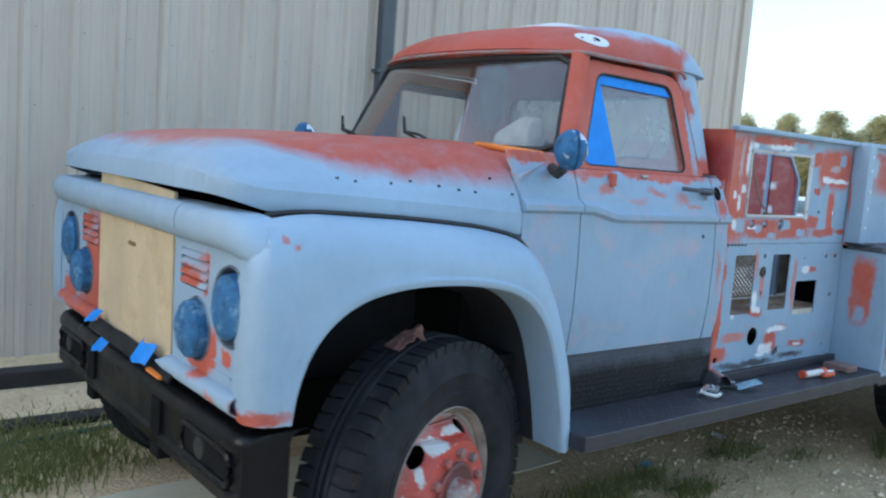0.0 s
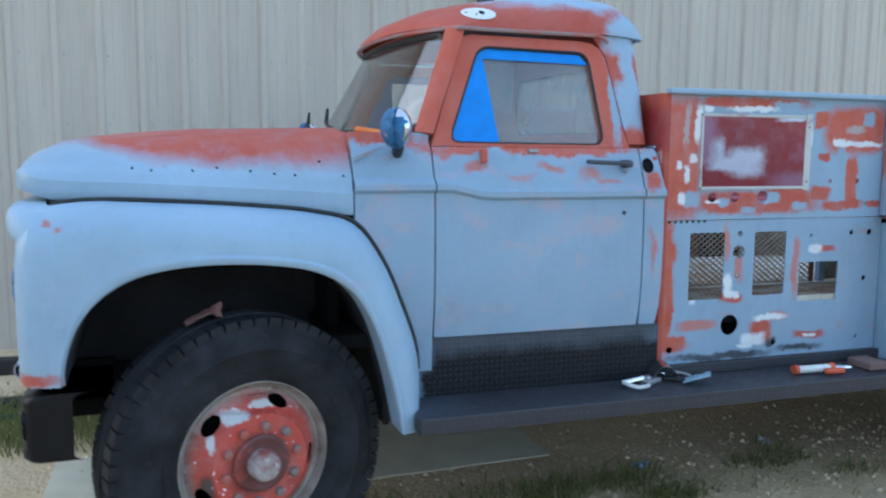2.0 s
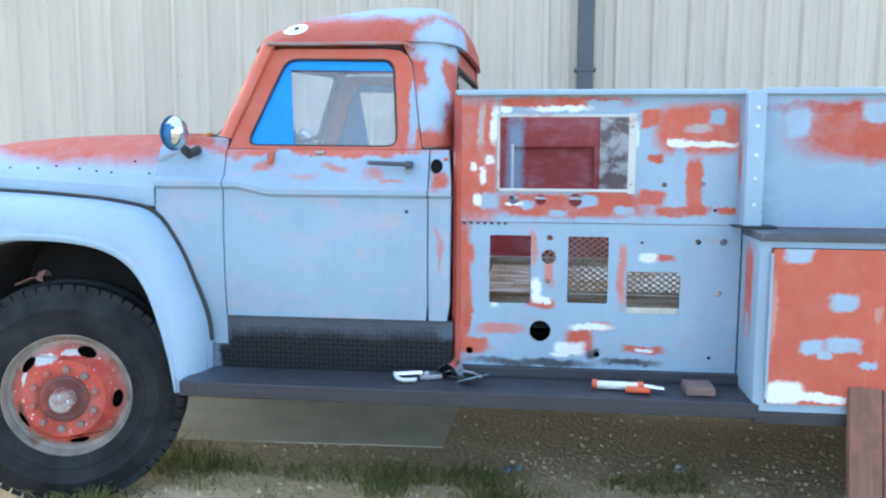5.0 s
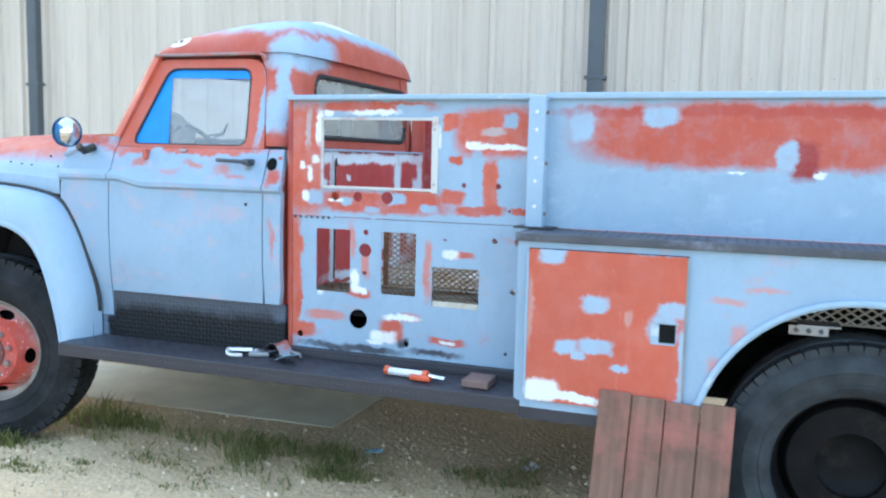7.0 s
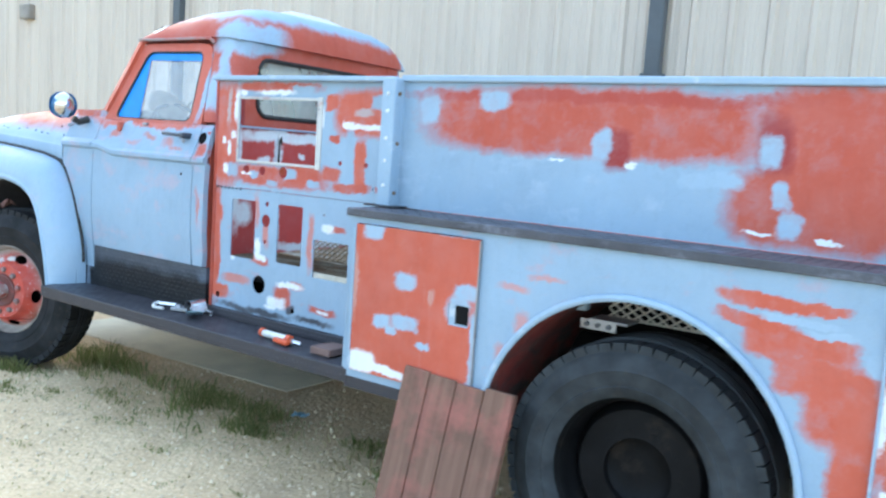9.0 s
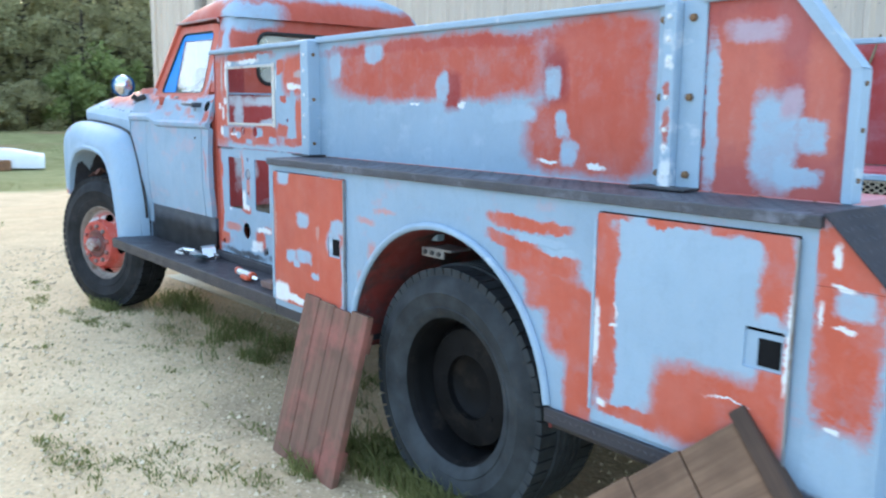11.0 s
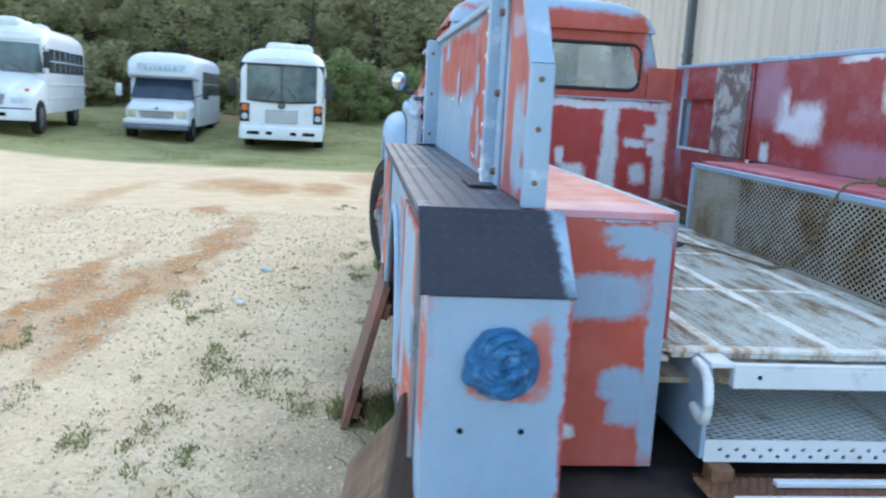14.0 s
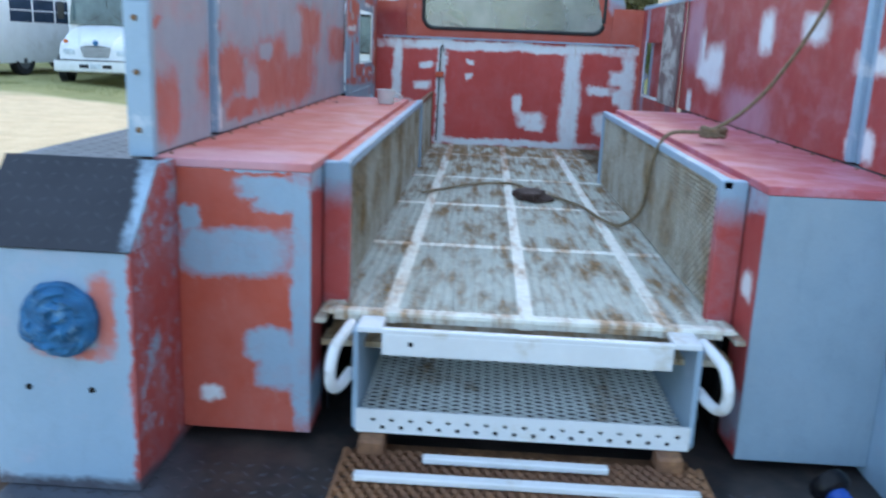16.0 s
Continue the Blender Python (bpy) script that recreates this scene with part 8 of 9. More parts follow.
def transit_bus(m):
    bus = tagged(new("bus"), "white flat-fronted bus with a wide windscreen parked on grass", "bus", "parked buses")
    bus.empty_display_size = 0.3
    half, L = 1.22, 9.0
    sub(bus, "body", bus_shell(-L, 0.0, half, 0.38, 3.02, 0.55), M_buswhite, "", True)
    rows = [[(0.050 - 0.10 * abs(v) ** 4, v * 1.205, 1.43 + 1.12 * t + (0.06 * v * v if not t else 0)) for v in np.linspace(-1, 1, 17)] for t in (0, 0.5, 1)]
    sub(bus, "screen_surround", skin(rows, 0.02), M_trim, "black windscreen surround", True)
    rows = [[(0.064 - 0.10 * abs(v) ** 4, v * 1.12, 1.48 + 1.00 * t + (0.06 * v * v if not t else 0)) for v in np.linspace(-1, 1, 17)] for t in (0, 0.5, 1)]
    screen = sub(bus, "windscreen", skin(rows, 0.02), M_screen, "", True)
    sub(screen, "divider", boxed(0.05, 0.078, -0.014, 0.014, 1.49, 2.47), M_trim)
    for y0, y1 in ((-1.19, -0.92), (0.92, 1.19)):
        lamp = sub(bus, "lamp_cluster", boxed(-0.06, 0.035, y0, y1, 0.86, 1.40, 0.02), M_trim)
        sub(lamp, "indicator", lathe(bmesh.new(), [(0.10, 0), (0.09, 0.02), (0, 0.03)], (0.035, (y0 + y1) / 2, 1.27), "x", 16), M_amber, "orange lamp")
        sub(lamp, "headlamp", lathe(bmesh.new(), [(0.09, 0), (0.08, 0.02), (0, 0.03)], (0.035, (y0 + y1) / 2, 1.02), "x", 16), M_lamp)
    grille = sub(bus, "grille", boxed(0.0, 0.03, -0.46, 0.46, 0.84, 1.22, 0.01), M_grille)
    for k in range(8):
        sub(grille, "bar", boxed(0.025, 0.04, -0.45, 0.45, 0.855 + 0.045 * k, 0.88 + 0.045 * k), M_buswhite)
    sub(bus, "badge", lathe(bmesh.new(), [(0.11, 0.0), (0.10, 0.02), (0, 0.025)], (0.02, 0, 1.36), "x", 16), M_grille)
    bumper = sub(bus, "bumper", boxed(-0.1, 0.10, -1.21, 1.21, 0.36, 0.74, 0.04, segments=3), M_buswhite, "", True)
    for y, w in ((-0.8, 0.18), (-0.35, 0.09), (0.35, 0.09), (0.8, 0.18)):
        sub(bumper, "vent", boxed(0.09, 0.108, y - w, y + w, 0.50, 0.60, 0.01), M_dark)
    for k, (x, y) in enumerate(((-0.7, -0.12), (-1.1, 0.42), (-2.6, 0.0), (-4.4, 0.1))):
        sub(bus, "roof_hatch", boxed(x - 0.8, x, y - 0.42, y + 0.42, 2.84, 3.20, 0.16, segments=4), M_buswhite, "", True)
    side_windows(bus, -L + 0.3, -1.3, 7, 1.60, 2.30, half)
    for x in (-1.9, -6.6):
        for y in (-1.19, 1.19):
            bus_wheel(bus, x, y, 0.46)
    for s in (-1, 1):
        sub(bus, "wiper", tube(bmesh.new(), [(0.06, s * 0.5, 1.46), (0.07, s * 0.15, 1.85)], 0.012, 6), M_trim)
    mirrors(bus, 0.0, half, 1.85, 0.16)
    bus.matrix_basis = m
    return bus


M_signgrey = simple("faded_sign_paint", (0.36, 0.44, 0.48), 0.5)
M_bumpergrey = simple("grey_bumper", (0.16, 0.18, 0.24), 0.45, 0.3)
M_yellowlamp = simple("yellowed_lamp", (0.60, 0.56, 0.40), 0.2)


def shuttle_bus(m):
    bus = tagged(new("shuttle_bus"), "white cutaway shuttle bus parked on the grass", "bus", "parked buses")
    bus.empty_display_size = 0.3
    half, L = 1.12, 6.6
    sub(bus, "body", bus_shell(-L, -1.45, half, 0.45, 2.80, 0.42), M_buswhite, "", True)
    # rounded cap over the cab with a lettered board
    rows = []
    for x, z0, z1, w in ((-1.5, 1.95, 2.79, 1.115), (-1.25, 1.95, 2.775, 1.11), (-1.05, 1.97, 2.73, 1.09), (-0.92, 2.0, 2.66, 1.06), (-0.84, 2.02, 2.57, 1.02), (-0.80, 2.04, 2.46, 0.97), (-0.79, 2.06, 2.40, 0.92)):
        c = min(0.42, z1 - z0 - 0.05)
        arc = [(-w * math.copysign(abs(math.cos(a)) ** 0.62, math.cos(a)), z1 - c + c * math.sin(a) ** 0.85) for a in np.linspace(0, math.pi, 17)]
        rows.append([(x, y, z) for y, z in [(-w * 0.99, z0), *arc, (w * 0.99, z0)]])
    bm = bmesh.new()
    vs = grid(bm, rows, closed=True)
    bm.faces.new(vs[0]), bm.faces.new(vs[-1])
    cap = sub(bus, "cap", bm, M_buswhite, "", True)
    panel = sub(cap, "sign_board", boxed(-0.82, -0.78, -0.75, 0.75, 2.14, 2.40, 0.05), simple("pale_blue_board", (0.56, 0.66, 0.70), 0.4))
    for k, w in enumerate((0.11, 0.08, 0.06, 0.09, 0.08, 0.07, 0.09)):
        y = 0.42 - 0.15 * k
        sub(cap, "sign_bar", boxed(-0.775, -0.768, y - w / 2, y + w / 2, 2.20, 2.34 - 0.04 * (k % 3 > 0)), M_signgrey)
    rows = []
    for x, w, z in ((0.0, 0.86, 1.02), (-0.12, 0.95, 1.14), (-0.55, 0.99, 1.24), (-0.95, 1.0, 1.32)):
        rows.append([(x, -w, 0.50), (x, -w, z - 0.16), (x, -w * 0.88, z - 0.03), (x, 0, z), (x, w * 0.88, z - 0.03), (x, w, z - 0.16), (x, w, 0.50)])
    bm = bmesh.new()
    vs = grid(bm, rows, closed=True)
    bm.faces.new(vs[0]), bm.faces.new(vs[-1])
    hood = sub(bus, "hood", bm, M_buswhite, "", True)
    rows = [[(-0.92 - 0.33 * t - 0.08 * abs(v) ** 3, v * (0.98 - 0.10 * t), 1.31 + 0.68 * t) for v in np.linspace(-1, 1, 9)] for t in (0, 0.5, 1)]
    sub(bus, "windscreen", skin(rows, 0.02), M_busglass, "", True)
    sub(bus, "cab_sides", boxed(-1.6, -1.34, -1.0, 1.0, 0.5, 2.0, 0.03), M_buswhite)
    grille = sub(hood, "grille", plate(lambda u, v, w: (0.012 + w, u, v), soften([(-0.46, 0.72), (0.46, 0.72), (0.54, 0.94), (-0.54, 0.94)], 0.05, 4), (), 0.03), M_grille)
    sub(grille, "rim", tube(bmesh.new(), [(0.036, u, v) for u, v in soften([(-0.46, 0.72), (0.46, 0.72), (0.54, 0.94), (-0.54, 0.94)], 0.05, 4)], 0.016, 6, True), M_chrome, "", True)
    for k in range(2):
        sub(grille, "bar", boxed(0.036, 0.05, -0.47, 0.47, 0.785 + 0.07 * k, 0.80 + 0.07 * k), M_chrome)
    sub(hood, "badge", lathe(bmesh.new(), [(0.05, 0.0), (0.045, 0.015), (0, 0.02)], (0.0, 0, 1.02), "x", 14), M_grille)
    for s in (-1, 1):
        a, b = sorted((s * 0.60, s * 0.88))
        sub(hood, "headlamp", boxed(-0.06, 0.03, a, b, 0.72, 0.98, 0.05, segments=3), M_yellowlamp, "yellowed headlamp", True)
    sub(bus, "bumper_cover", boxed(-0.10, 0.12, -1.0, 1.0, 0.52, 0.68, 0.05, segments=3), M_buswhite, "", True)
    sub(bus, "bumper", boxed(-0.08, 0.14, -0.98, 0.98, 0.36, 0.52, 0.04, segments=3), M_bumpergrey, "dull grey bumper", True)
    side_windows(bus, -L + 0.3, -1.9, 4, 1.45, 2.25, half, 0.06)
    for y in (-1.03, 1.03):
        bus_wheel(bus, -0.75, y * 0.97, 0.38)
        bus_wheel(bus, -4.9, y * 1.05, 0.38)
    for s in (-1, 1):
        a, b = sorted((s * 1.25, s * 1.45))
        sub(bus, "mirror", boxed(-1.0, -0.92, a, b, 1.35, 1.75, 0.03), M_buswhite if s < 0 else M_trim, "", True)
        sub(bus, "mirror_arm", tube(bmesh.new(), [(-1.0, s * 0.98, 1.4), (-0.96, s * 1.3, 1.5)], 0.015, 6), M_trim)
    bus.matrix_basis = m
    return bus


transit_bus(place_of(-18.4, -0.75, 2) @ Matrix.Scale(1.08, 4))
shuttle_bus(place_of(-19.5, -4.85, 2) @ Matrix.Scale(1.04, 4))
school_bus(place_of(-15.3, -8.3, 8))
transit_bus(place_of(-16.3, -13.45, -9) @ Matrix.Scale(1.04, 4))

# small white boat hull on the grass
hull = thing("boat_hull", (-19.8, 5.0, ground_z(-19.8, 5.0)), "white boat hull with a rusty patch lying on the grass", "boat")
bm = bmesh.new()
rows = []
for t in np.linspace(0, 1, 16):
    w = 0.62 * (math.sin(math.pi * min(0.5, 0.06 + 0.75 * t)) ** 0.8)
    h = 0.62 - 0.16 * t + 0.06 * math.cos(9 * t)
    c = (-20.1 + 0.5 * t, 3.75 + 3.2 * t)
    rows.append([(c[0] + w * math.cos(a), c[1] - 0.25 * w * math.cos(a), ground_z(*c) + 0.04 + h * math.sin(a) ** 0.6) for a in np.linspace(0, math.pi, 11)])
vs = grid(bm, rows)
bm.faces.new(vs[0]), bm.faces.new(vs[-1][::-1])
part("shell", bm, M_buswhite, hull, "", True)
z = ground_z(-20, 4.2)
part("motor_cover", boxed(-20.2, -19.9, 4.0, 4.35, z + 0.55, z + 0.92, 0.08, segments=3), M_buswhite, hull, "", True)
part("bow_fitting", boxed(-20.2, -20.0, 3.45, 3.8, z + 0.30, z + 0.52, 0.05), M_buswhite, hull)
part("rusty_patch", boxed(-19.2, -19.02, 4.7, 5.9, z - 0.05, z + 0.28, 0.05), M_rust, hull, "rusty patch")


# ---- trees ----
def leaf_material(name, a, b, through=0.62):
    """Leaves that let part of the light through."""
    n = Nodes(name)
    isl = n.node("ShaderNodeNewGeometry").outputs["Random Per Island"]
    rnd = n.node("ShaderNodeObjectInfo").outputs["Random"]
    c = n.mix(isl, a, b)
    c = n.mix(n.math("MULTIPLY", rnd, 0.45), c, tuple(v * 0.7 for v in a))
    n.set(c, 0.85, 0, 0.1)
    thin, both = n.node("ShaderNodeBsdfTranslucent"), n.node("ShaderNodeMixShader")
    n.put(thin.inputs["Color"], c)
    both.inputs[0].default_value = through
    n.t.links.new(n.bsdf.outputs[0], both.inputs[1])
    n.t.links.new(thin.outputs[0], both.inputs[2])
    n.t.links.new(both.outputs[0], n.t.nodes["Material Output"].inputs["Surface"])
    return n.mat


M_bark = simple("grey_brown_bark", (0.07, 0.055, 0.042), 0.95, vary=0.4, scale=5, bump=0.5)
# woodland leaf colours raised well above real foliage, standing in for haze
LEAVES = [leaf_material("dark_leaves", (0.385, 0.365, 0.20), (0.53, 0.50, 0.285)), leaf_material("olive_leaves", (0.41, 0.38, 0.21), (0.55, 0.51, 0.295)), leaf_material("light_leaves", (0.26, 0.31, 0.12), (0.40, 0.45, 0.19))]


def make_tree(name, height, spread, base, seed, leaves, count, material, label):
    """A tapered trunk with limbs; leaves in clumps round the limb ends."""
    rng = random.Random(seed)
    tree = thing(name, (0, 0, 0), label, "tree", "trees at the edge of the woods")
    bm = bmesh.new()
    lean = (rng.uniform(-0.3, 0.3), rng.uniform(-0.3, 0.3))
    trunk = [(lean[0] * t * t, lean[1] * t * t, height * 0.92 * t - 0.3) for t in np.linspace(0, 1, 7)]
    tube(bm, trunk, [max(0.02, height * 0.018 * (1 - 0.85 * t)) for t in np.linspace(0, 1, 7)], 7)
    clumps = []
    for k in range(count):
        t = base + (1 - base) * (k + rng.random()) / count
        a = rng.random() * 6.28
        reach = spread * (0.35 + 0.65 * math.sin(math.pi * min(1, 0.15 + 0.9 * (t - base) / (1 - base)))) * rng.uniform(0.5, 1.1)
        p = Vector((lean[0] * t * t, lean[1] * t * t, height * 0.92 * t - 0.3))
        q = p + Vector((reach * math.cos(a), reach * math.sin(a), rng.uniform(0.0, 0.35) * reach + 0.1))
        if k % 2 == 0:
            tube(bm, [p, (p + q) / 2 + Vector((0, 0, 0.05 * reach)), q], [height * 0.006, height * 0.004, 0.01], 5)
        clumps.append((q, rng.uniform(0.45, 0.95) * spread * 0.42))
    part("trunk", bm, M_bark, tree)
    verts, faces = [], []
    for q, r in clumps:
        for _ in range(leaves):
            d = Vector((rng.gauss(0, 1), rng.gauss(0, 1), rng.gauss(0, 0.75)))
            d = d.normalized() * r * rng.random() ** 0.45
            c = q + d
            s = rng.uniform(0.07, 0.15)
            u = Vector((rng.uniform(-1, 1), rng.uniform(-1, 1), rng.uniform(-0.6, 0.6))).normalized()
            v = u.cross(Vector((rng.uniform(-1, 1), rng.uniform(-1, 1), rng.uniform(-1, 1)))).normalized()
            i = len(verts)
            verts += [c - u * s, c + v * s * 0.55, c + u * s, c - v * s * 0.55]
            faces.append((i, i + 1, i + 2, i + 3))
    me = bpy.data.meshes.new("crown")
    me.from_pydata([tuple(v) for v in verts], [], faces)
    me.materials.append(material)
    crown = new("crown", me)
    crown.parent = tree
    return tree


KINDS = [
    make_tree("tree", 9.0, 2.3, 0.18, 3, 130, 36, LEAVES[0], "tall dark green tree at the edge of the woods"),
    make_tree("tree", 10.5, 1.9, 0.30, 5, 120, 34, LEAVES[1], "tall thin olive green tree in the woods"),
    make_tree("tree", 7.0, 2.2, 0.08, 9, 130, 36, LEAVES[0], "bushy dark tree at the edge of the woods"),
    make_tree("shrub", 3.2, 1.6, 0.02, 13, 130, 22, LEAVES[2], "light green young tree before the woods"),
    make_tree("shrub", 2.4, 1.7, 0.0, 17, 130, 22, LEAVES[1], "olive undergrowth shrub at the edge of the woods"),
]
rng = random.Random(21)
spots = []
for row, (x, step) in enumerate(((-33.5, 2.7), (-37, 2.9), (-42, 3.2))):
    y = -25.0
    while y < 34:
        spots.append((x + rng.uniform(-1.2, 1.2), y + rng.uniform(-0.8, 0.8), rng.choice((0, 0, 1, 2, 2)), rng.uniform(0.85, 1.15) * (1 + 0.07 * row)))
        y += step
y = -25.0
while y < 30:
    spots.append((-31.0 + rng.uniform(-0.9, 0.9), y, 4 if rng.random() < 0.75 else 3, rng.uniform(0.7, 1.3)))
    y += 1.9
spots += [(-28.5, 1.2, 3, 1.0), (-29.5, 4.2, 3, 0.8), (-28.5, -14, 4, 1.0)]
for x, step in ((-39.5, 2.5),):
    y = -26.0
    while y < 36:
        spots.append((x + rng.uniform(-0.8, 0.8), y, 2, rng.uniform(0.95, 1.15)))
        y += step
for k in range(64):
    t = (k % 32) / 31
    spots.append((66 - 10 * t + rng.uniform(-3, 3) + 5 * (k > 31), 8 + 52 * t + rng.uniform(-1, 1), rng.choice((0, 2, 2, 2, 0)), rng.uniform(0.68, 0.92)))
for k in range(40):
    t = k / 39
    spots.append((60 + rng.uniform(-6, 8), 22 + 26 * t, rng.choice((0, 2, 2)), rng.uniform(0.62, 0.85)))
for k, (x, y, kind, size) in enumerate(spots):
    src = KINDS[kind]
    m = pose(x, y, ground_z(x, y) - 0.1, 0, 0, rng.uniform(0, 360))
    src.scale = (size, size, size)
    copy_thing(src, m)
for k, src in enumerate(KINDS):
    src.scale = (1, 1, 1)
    src.matrix_basis = pose(-48.5 - k, -20 + 9 * k, ground_z(-49, 0) - 0.1)

# thick undergrowth deep in the woods
def undergrowth():
    rng = random.Random(71)
    verts, faces = [], []
    for _ in range(42000):
        y = rng.uniform(-34, 42)
        top = 6.4 + 2.2 * noise.noise((y * 0.16, 3.0, 0.0)) + 1.2 * noise.noise((y * 0.6, 1.0, 0.0))
        c = Vector((-45.5 + rng.uniform(-2.5, 2.5) + 2.0 * noise.noise((y * 0.3, 5.0, 0.0)), y, 0.8 + max(0.4, top) * rng.random() ** 0.85))
        s = rng.uniform(0.16, 0.34)
        u = Vector((rng.uniform(-0.4, 0.4), rng.uniform(-1, 1), rng.uniform(-1, 1))).normalized()
        v = u.cross(Vector((1, rng.uniform(-0.7, 0.7), rng.uniform(-0.7, 0.7)))).normalized()
        i = len(verts)
        verts += [tuple(c - u * s), tuple(c + v * s * 0.6), tuple(c + u * s), tuple(c - v * s * 0.6)]
        faces.append((i, i + 1, i + 2, i + 3))
    me = bpy.data.meshes.new("undergrowth")
    me.from_pydata(verts, [], faces)
    me.materials.append(LEAVES[1])
    return tagged(new("undergrowth", me), "thick olive undergrowth deep in the woods", "undergrowth", kind="stuff")


undergrowth()

# ---- grass and gravel near the truck ----
def blades(name, label, patches, seed, colour_a, colour_b):
    rng = random.Random(seed)
    verts, faces = [], []
    for cx, cy, rx, ry, n, h in patches:
        for _ in range(n):
            a, r = rng.random() * 6.283, math.sqrt(rng.random()) * (0.6 + 0.5 * rng.random())
            x, y = cx + rx * r * math.cos(a), cy + ry * r * math.sin(a)
            z = ground_z(x, y)
            t, hh, w = rng.random() * 6.283, h * rng.uniform(0.35, 1.15), rng.uniform(0.0025, 0.0055)
            lean = Vector((rng.gauss(0, 0.55), rng.gauss(0, 0.55), 0)) * hh
            u = Vector((math.cos(t), math.sin(t), 0)) * w
            p = Vector((x, y, z - 0.01))
            mid, tip = p + lean * 0.35 + Vector((0, 0, hh * 0.6)), p + lean + Vector((0, 0, hh * rng.uniform(0.75, 1.0)))
            i = len(verts)
            verts += [p - u, p + u, mid + u * 0.8, mid - u * 0.8, tip]
            faces += [(i, i + 1, i + 2, i + 3), (i + 3, i + 2, i + 4)]
    me = bpy.data.meshes.new(name)
    me.from_pydata([tuple(v) for v in verts], [], faces)
    me.materials.append(leaf_material(name + "_blades", colour_a, colour_b))
    return tagged(new(name, me), label, "grass", kind="stuff")


TUFTS = [(0.75, 4.1, 0.8, 0.55, 2800, 0.12), (1.95, 2.46, 0.30, 0.16, 230, 0.15), (2.2, 2.45, 0.22, 0.12, 110, 0.12), (2.62, 2.45, 0.26, 0.12, 110, 0.09), (3.02, 2.44, 0.24, 0.12, 170, 0.13), (3.35, 2.48, 0.26, 0.12, 170, 0.11), (1.68, 1.98, 0.22, 0.08, 260, 0.12), (3.5, 2.27, 0.18, 0.10, 200, 0.08),
         (5.25, 1.98, 0.35, 0.16, 900, 0.15), (5.75, 1.93, 0.30, 0.14, 750, 0.17), (5.05, 1.72, 0.14, 0.10, 200, 0.10), (6.5, 2.0, 0.55, 0.22, 600, 0.14), (4.2, 2.5, 0.3, 0.12, 200, 0.07), (-4.0, 2.2, 0.9, 0.30, 350, 0.05)]
# low tufts scattered over the gravel, each a clump with its own outline
LOW = ((4.36, 0.98), (4.74, 1.25), (4.50, 1.28), (4.10, 1.0), (5.23, 0.87), (5.55, 1.06), (3.9, -0.14), (4.9, 0.14), (3.38, 0.77), (2.9, 0.53), (0.69, 1.75), (1.2, 1.66), (2.58, 1.94), (-2.1, 1.6), (4.85, 1.5), (4.6, 1.7), (2.0, 1.75), (5.39, 0.62))
rng = random.Random(33)
for x, y in LOW:
    for k in range(9):
        TUFTS.append((x + rng.gauss(0, 0.20), y + rng.gauss(0, 0.06), rng.uniform(0.05, 0.16), rng.uniform(0.03, 0.07), rng.randint(14, 50), rng.uniform(0.018, 0.042)))
for k in range(40):
    # clumps in an uneven line below the running board
    TUFTS.append((rng.uniform(1.5, 4.6), rng.gauss(2.25, 0.16), rng.uniform(0.12, 0.30), rng.uniform(0.06, 0.14), rng.randint(14, 44), 0.03 + 0.08 * rng.random() ** 2))
for k in range(46):
    # thin weeds, fewer away from the truck
    off = rng.random() ** 1.6
    TUFTS.append((rng.uniform(1.0, 6.8), 1.9 - 1.6 * off, rng.uniform(0.04, 0.12), rng.uniform(0.03, 0.07), rng.randint(12, 40), rng.uniform(0.02, 0.04)))
blades("grass", "patchy green grass and weeds round the truck", TUFTS, 4, (0.20, 0.225, 0.085), (0.38, 0.385, 0.18))
DRY = [(3.3, 2.3, 2.2, 0.5, 700, 0.05), (4.5, 1.2, 2.4, 0.7, 700, 0.03), (2.0, 1.4, 1.5, 0.6, 500, 0.03), (0.5, 4.6, 1.5, 0.5, 400, 0.07)]
blades("dry_grass", "thin straw-coloured dry grass on the gravel", DRY, 6, (0.32, 0.25, 0.12), (0.58, 0.49, 0.28))


def field_grass():
    patches = []
    rng = random.Random(8)
    for _ in range(150):
        patches.append((rng.uniform(-27, -11.2), rng.uniform(-15, 9), 0.9, 0.7, 90, 0.12))
    return patches


blades("field_grass", "mown green field grass round the buses", field_grass(), 12, (0.25, 0.25, 0.095), (0.40, 0.385, 0.18))


def gravel():
    rng = random.Random(2)
    verts, faces = [], []
    for k in range(26000):
        x, y = rng.uniform(-1.5, 8.2), rng.uniform(-2.2, 2.9) if rng.random() < 0.85 else rng.uniform(2.9, 6.0)
        s = 0.004 + 0.013 * rng.random() ** 3
        c = Vector((x, y, ground_z(x, y) + s * 0.25))
        i = len(verts)
        verts += [tuple(c + Vector(d) * s * rng.uniform(0.6, 1.3)) for d in ((1, 0, 0), (-1, 0.2, 0), (0, 1, 0), (0.1, -1, 0), (0, 0, 0.8), (0, 0, -0.8))]
        for a, b in ((0, 2), (2, 1), (1, 3), (3, 0)):
            faces += [(i + a, i + b, i + 4), (i + b, i + a, i + 5)]
    me = bpy.data.meshes.new("gravel")
    me.from_pydata(verts, [], faces)
    n = Nodes("pebbles")
    isl = n.node("ShaderNodeNewGeometry").outputs["Random Per Island"]
    me.materials.append(n.set(n.mix(isl, (0.50, 0.38, 0.25), (0.82, 0.68, 0.48)), 0.9))
    return tagged(new("gravel", me), "loose pale pebbles strewn over the sandy yard", "gravel", kind="stuff")


gravel()


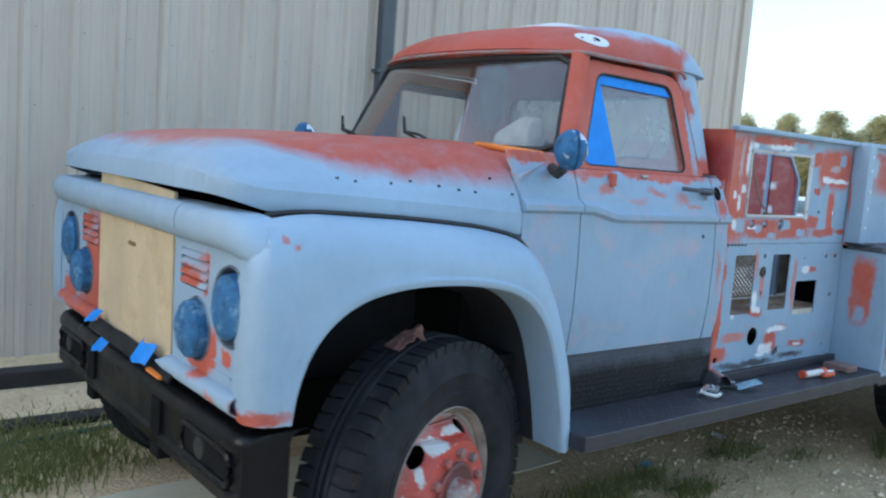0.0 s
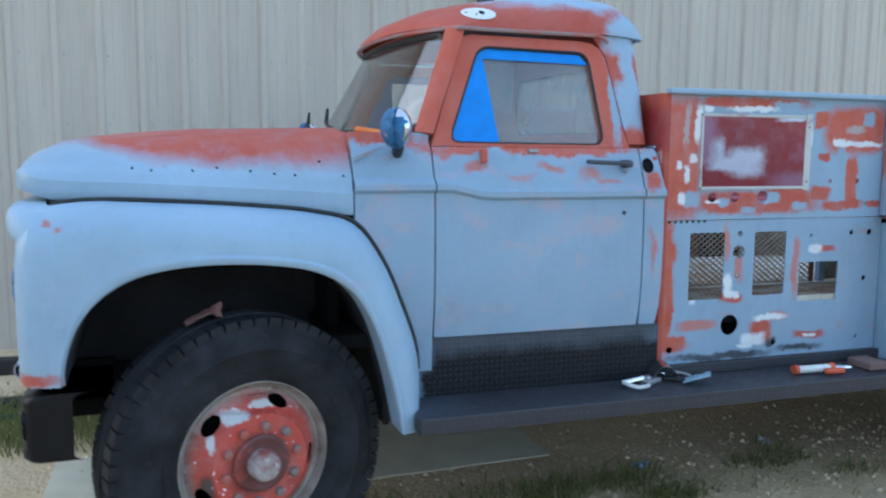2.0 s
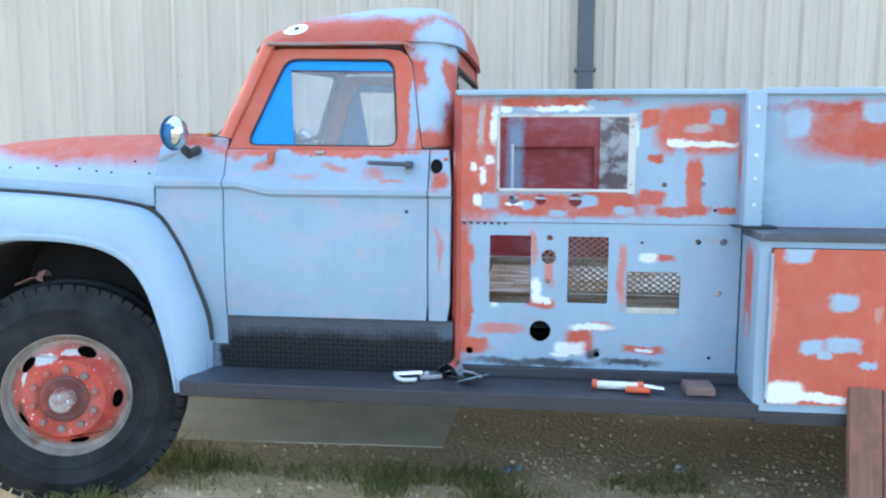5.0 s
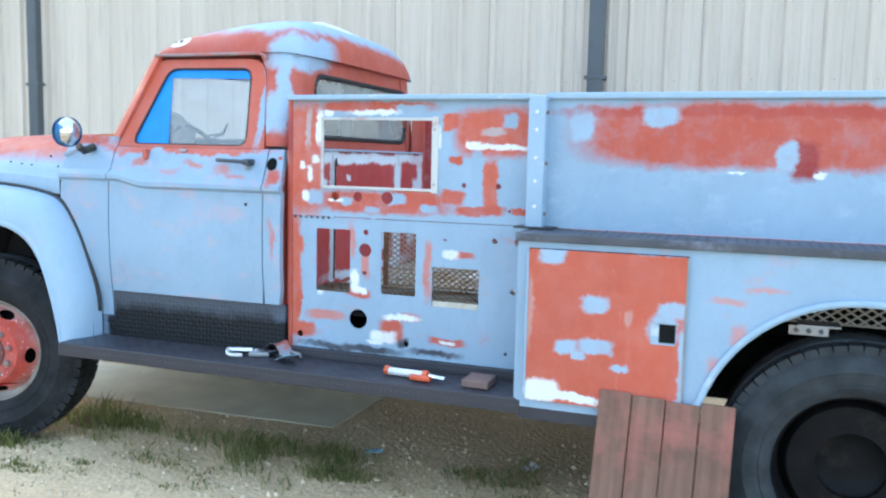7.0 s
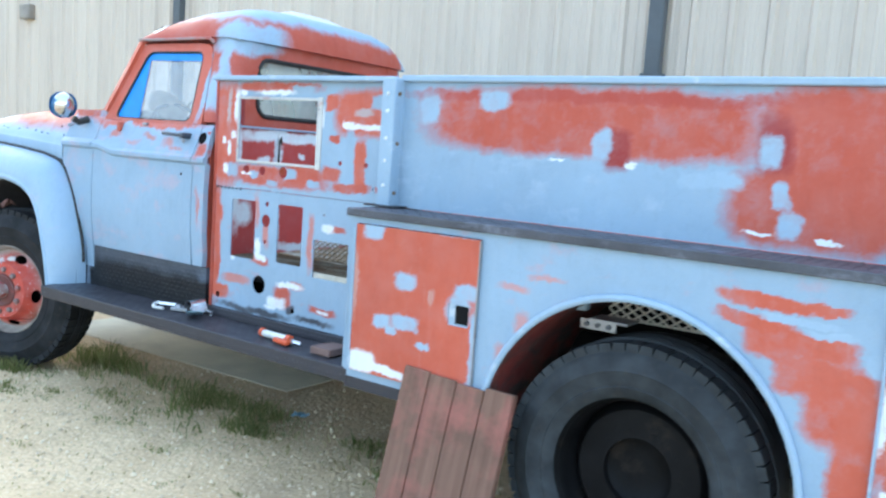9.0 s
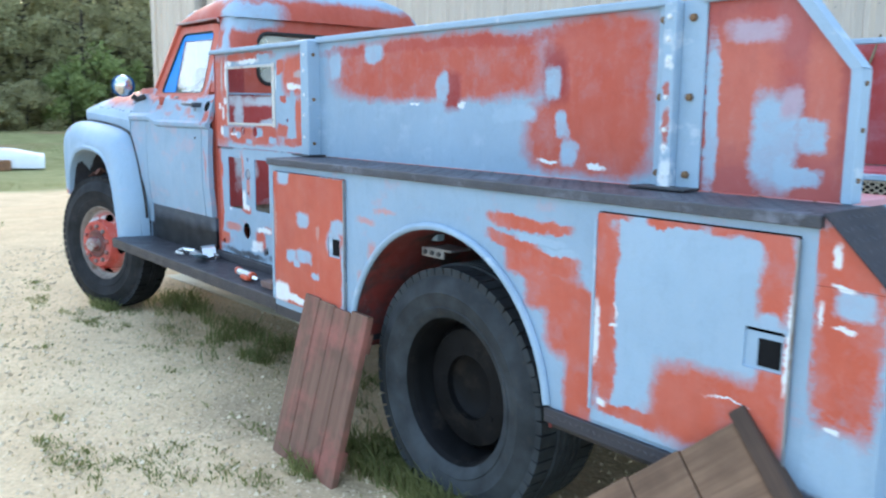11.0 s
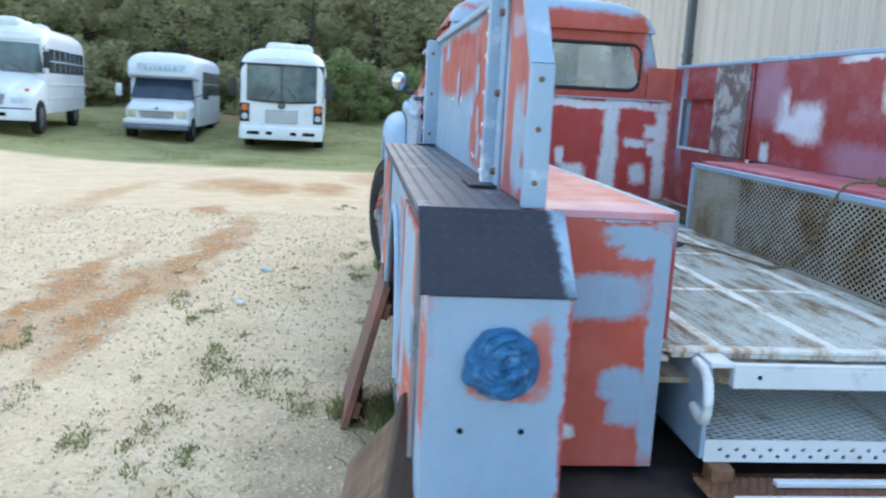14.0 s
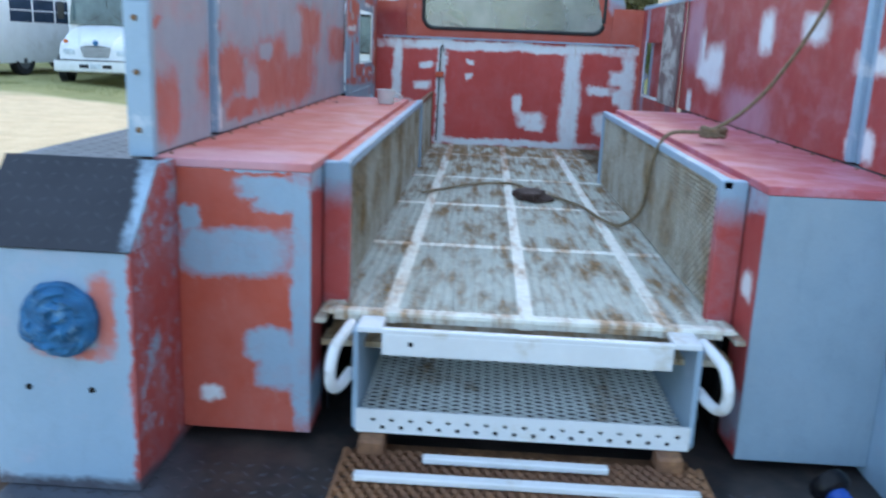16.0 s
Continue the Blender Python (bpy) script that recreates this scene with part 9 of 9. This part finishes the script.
# white car parked far behind the building
def parked_car(m):
    car = thing("parked_car", (0, 0, 0), "small white car parked on the far side of the yard", "car")
    half, floor_z = 0.86, 0.28
    side = [(-2.1, 0.45), (-2.12, 0.68), (-1.95, 0.80), (-1.0, 0.92), (1.25, 0.94), (2.0, 0.88), (2.1, 0.65), (2.05, 0.42)]
    rows = [[(x, y, z - 0.05 * (abs(y) / half) ** 3 if z > 0.5 else z) for x, z in side] for y in np.linspace(-half, half, 7)]
    bm = bmesh.new()
    vs = grid(bm, rows)
    bm.faces.new(vs[0]), bm.faces.new(vs[-1])
    under = [(x, y, floor_z) for x, y in ((-2.0, -0.8), (2.0, -0.8), (2.0, 0.8), (-2.0, 0.8))]
    bm.faces.new([bm.verts.new(p) for p in under])
    body = part("body", bm, M_buswhite, car, "white body", True)
    roof = [[(x, y * w, z) for x, z, w in ((-0.95, 0.90, 1.0), (-0.35, 1.36, 0.82), (0.2, 1.42, 0.80), (0.9, 1.36, 0.80), (1.6, 0.92, 0.98))] for y in np.linspace(-0.8, 0.8, 5)]
    part("cabin", skin(roof, 0.02), M_buswhite, car, "", True)
    part("windscreen", plate(lambda u, v, w: (-0.975 + 0.6 * v - w, u * (1 - 0.16 * v), 0.93 + 0.42 * v), [(-0.68, 0.05), (0.68, 0.05), (0.68, 0.9), (-0.68, 0.9)], (), 0.015), M_screen, car, "dark windscreen")
    for s in (-1, 1):
        part("side_window", plate(lambda u, v, w: (u, s * (0.795 - 0.30 * (v - 0.93) + w), v), [(-0.7, 0.96), (1.3, 0.96), (0.85, 1.30), (-0.3, 1.30)], (), 0.012), M_screen, car)
        part("headlamp", boxed(-2.11, -2.0, *sorted((s * 0.5, s * 0.8)), 0.60, 0.72, 0.02), M_lamp, car)
        for x in (-1.3, 1.3):
            wheel = part("wheel", lathe(bmesh.new(), [(0.19, 0.0), (0.30, 0.0), (0.32, 0.03), (0.32, 0.17), (0.28, 0.2), (0.0, 0.2)], (x, s * 0.88 - (0.2 if s > 0 else 0), 0.32), "y", 20), M_rubber, car)
            part("rim", lathe(bmesh.new(), [(0.19, 0.0), (0.17, 0.03), (0.0, 0.05)], (x, s * 0.88 - (0.2 if s > 0 else 0), 0.32), "y", 16), M_grille, wheel)
    car.matrix_basis = m


parked_car(pose(25.0, 13.2, ground_z(25, 13.2), 0, 0, 20))
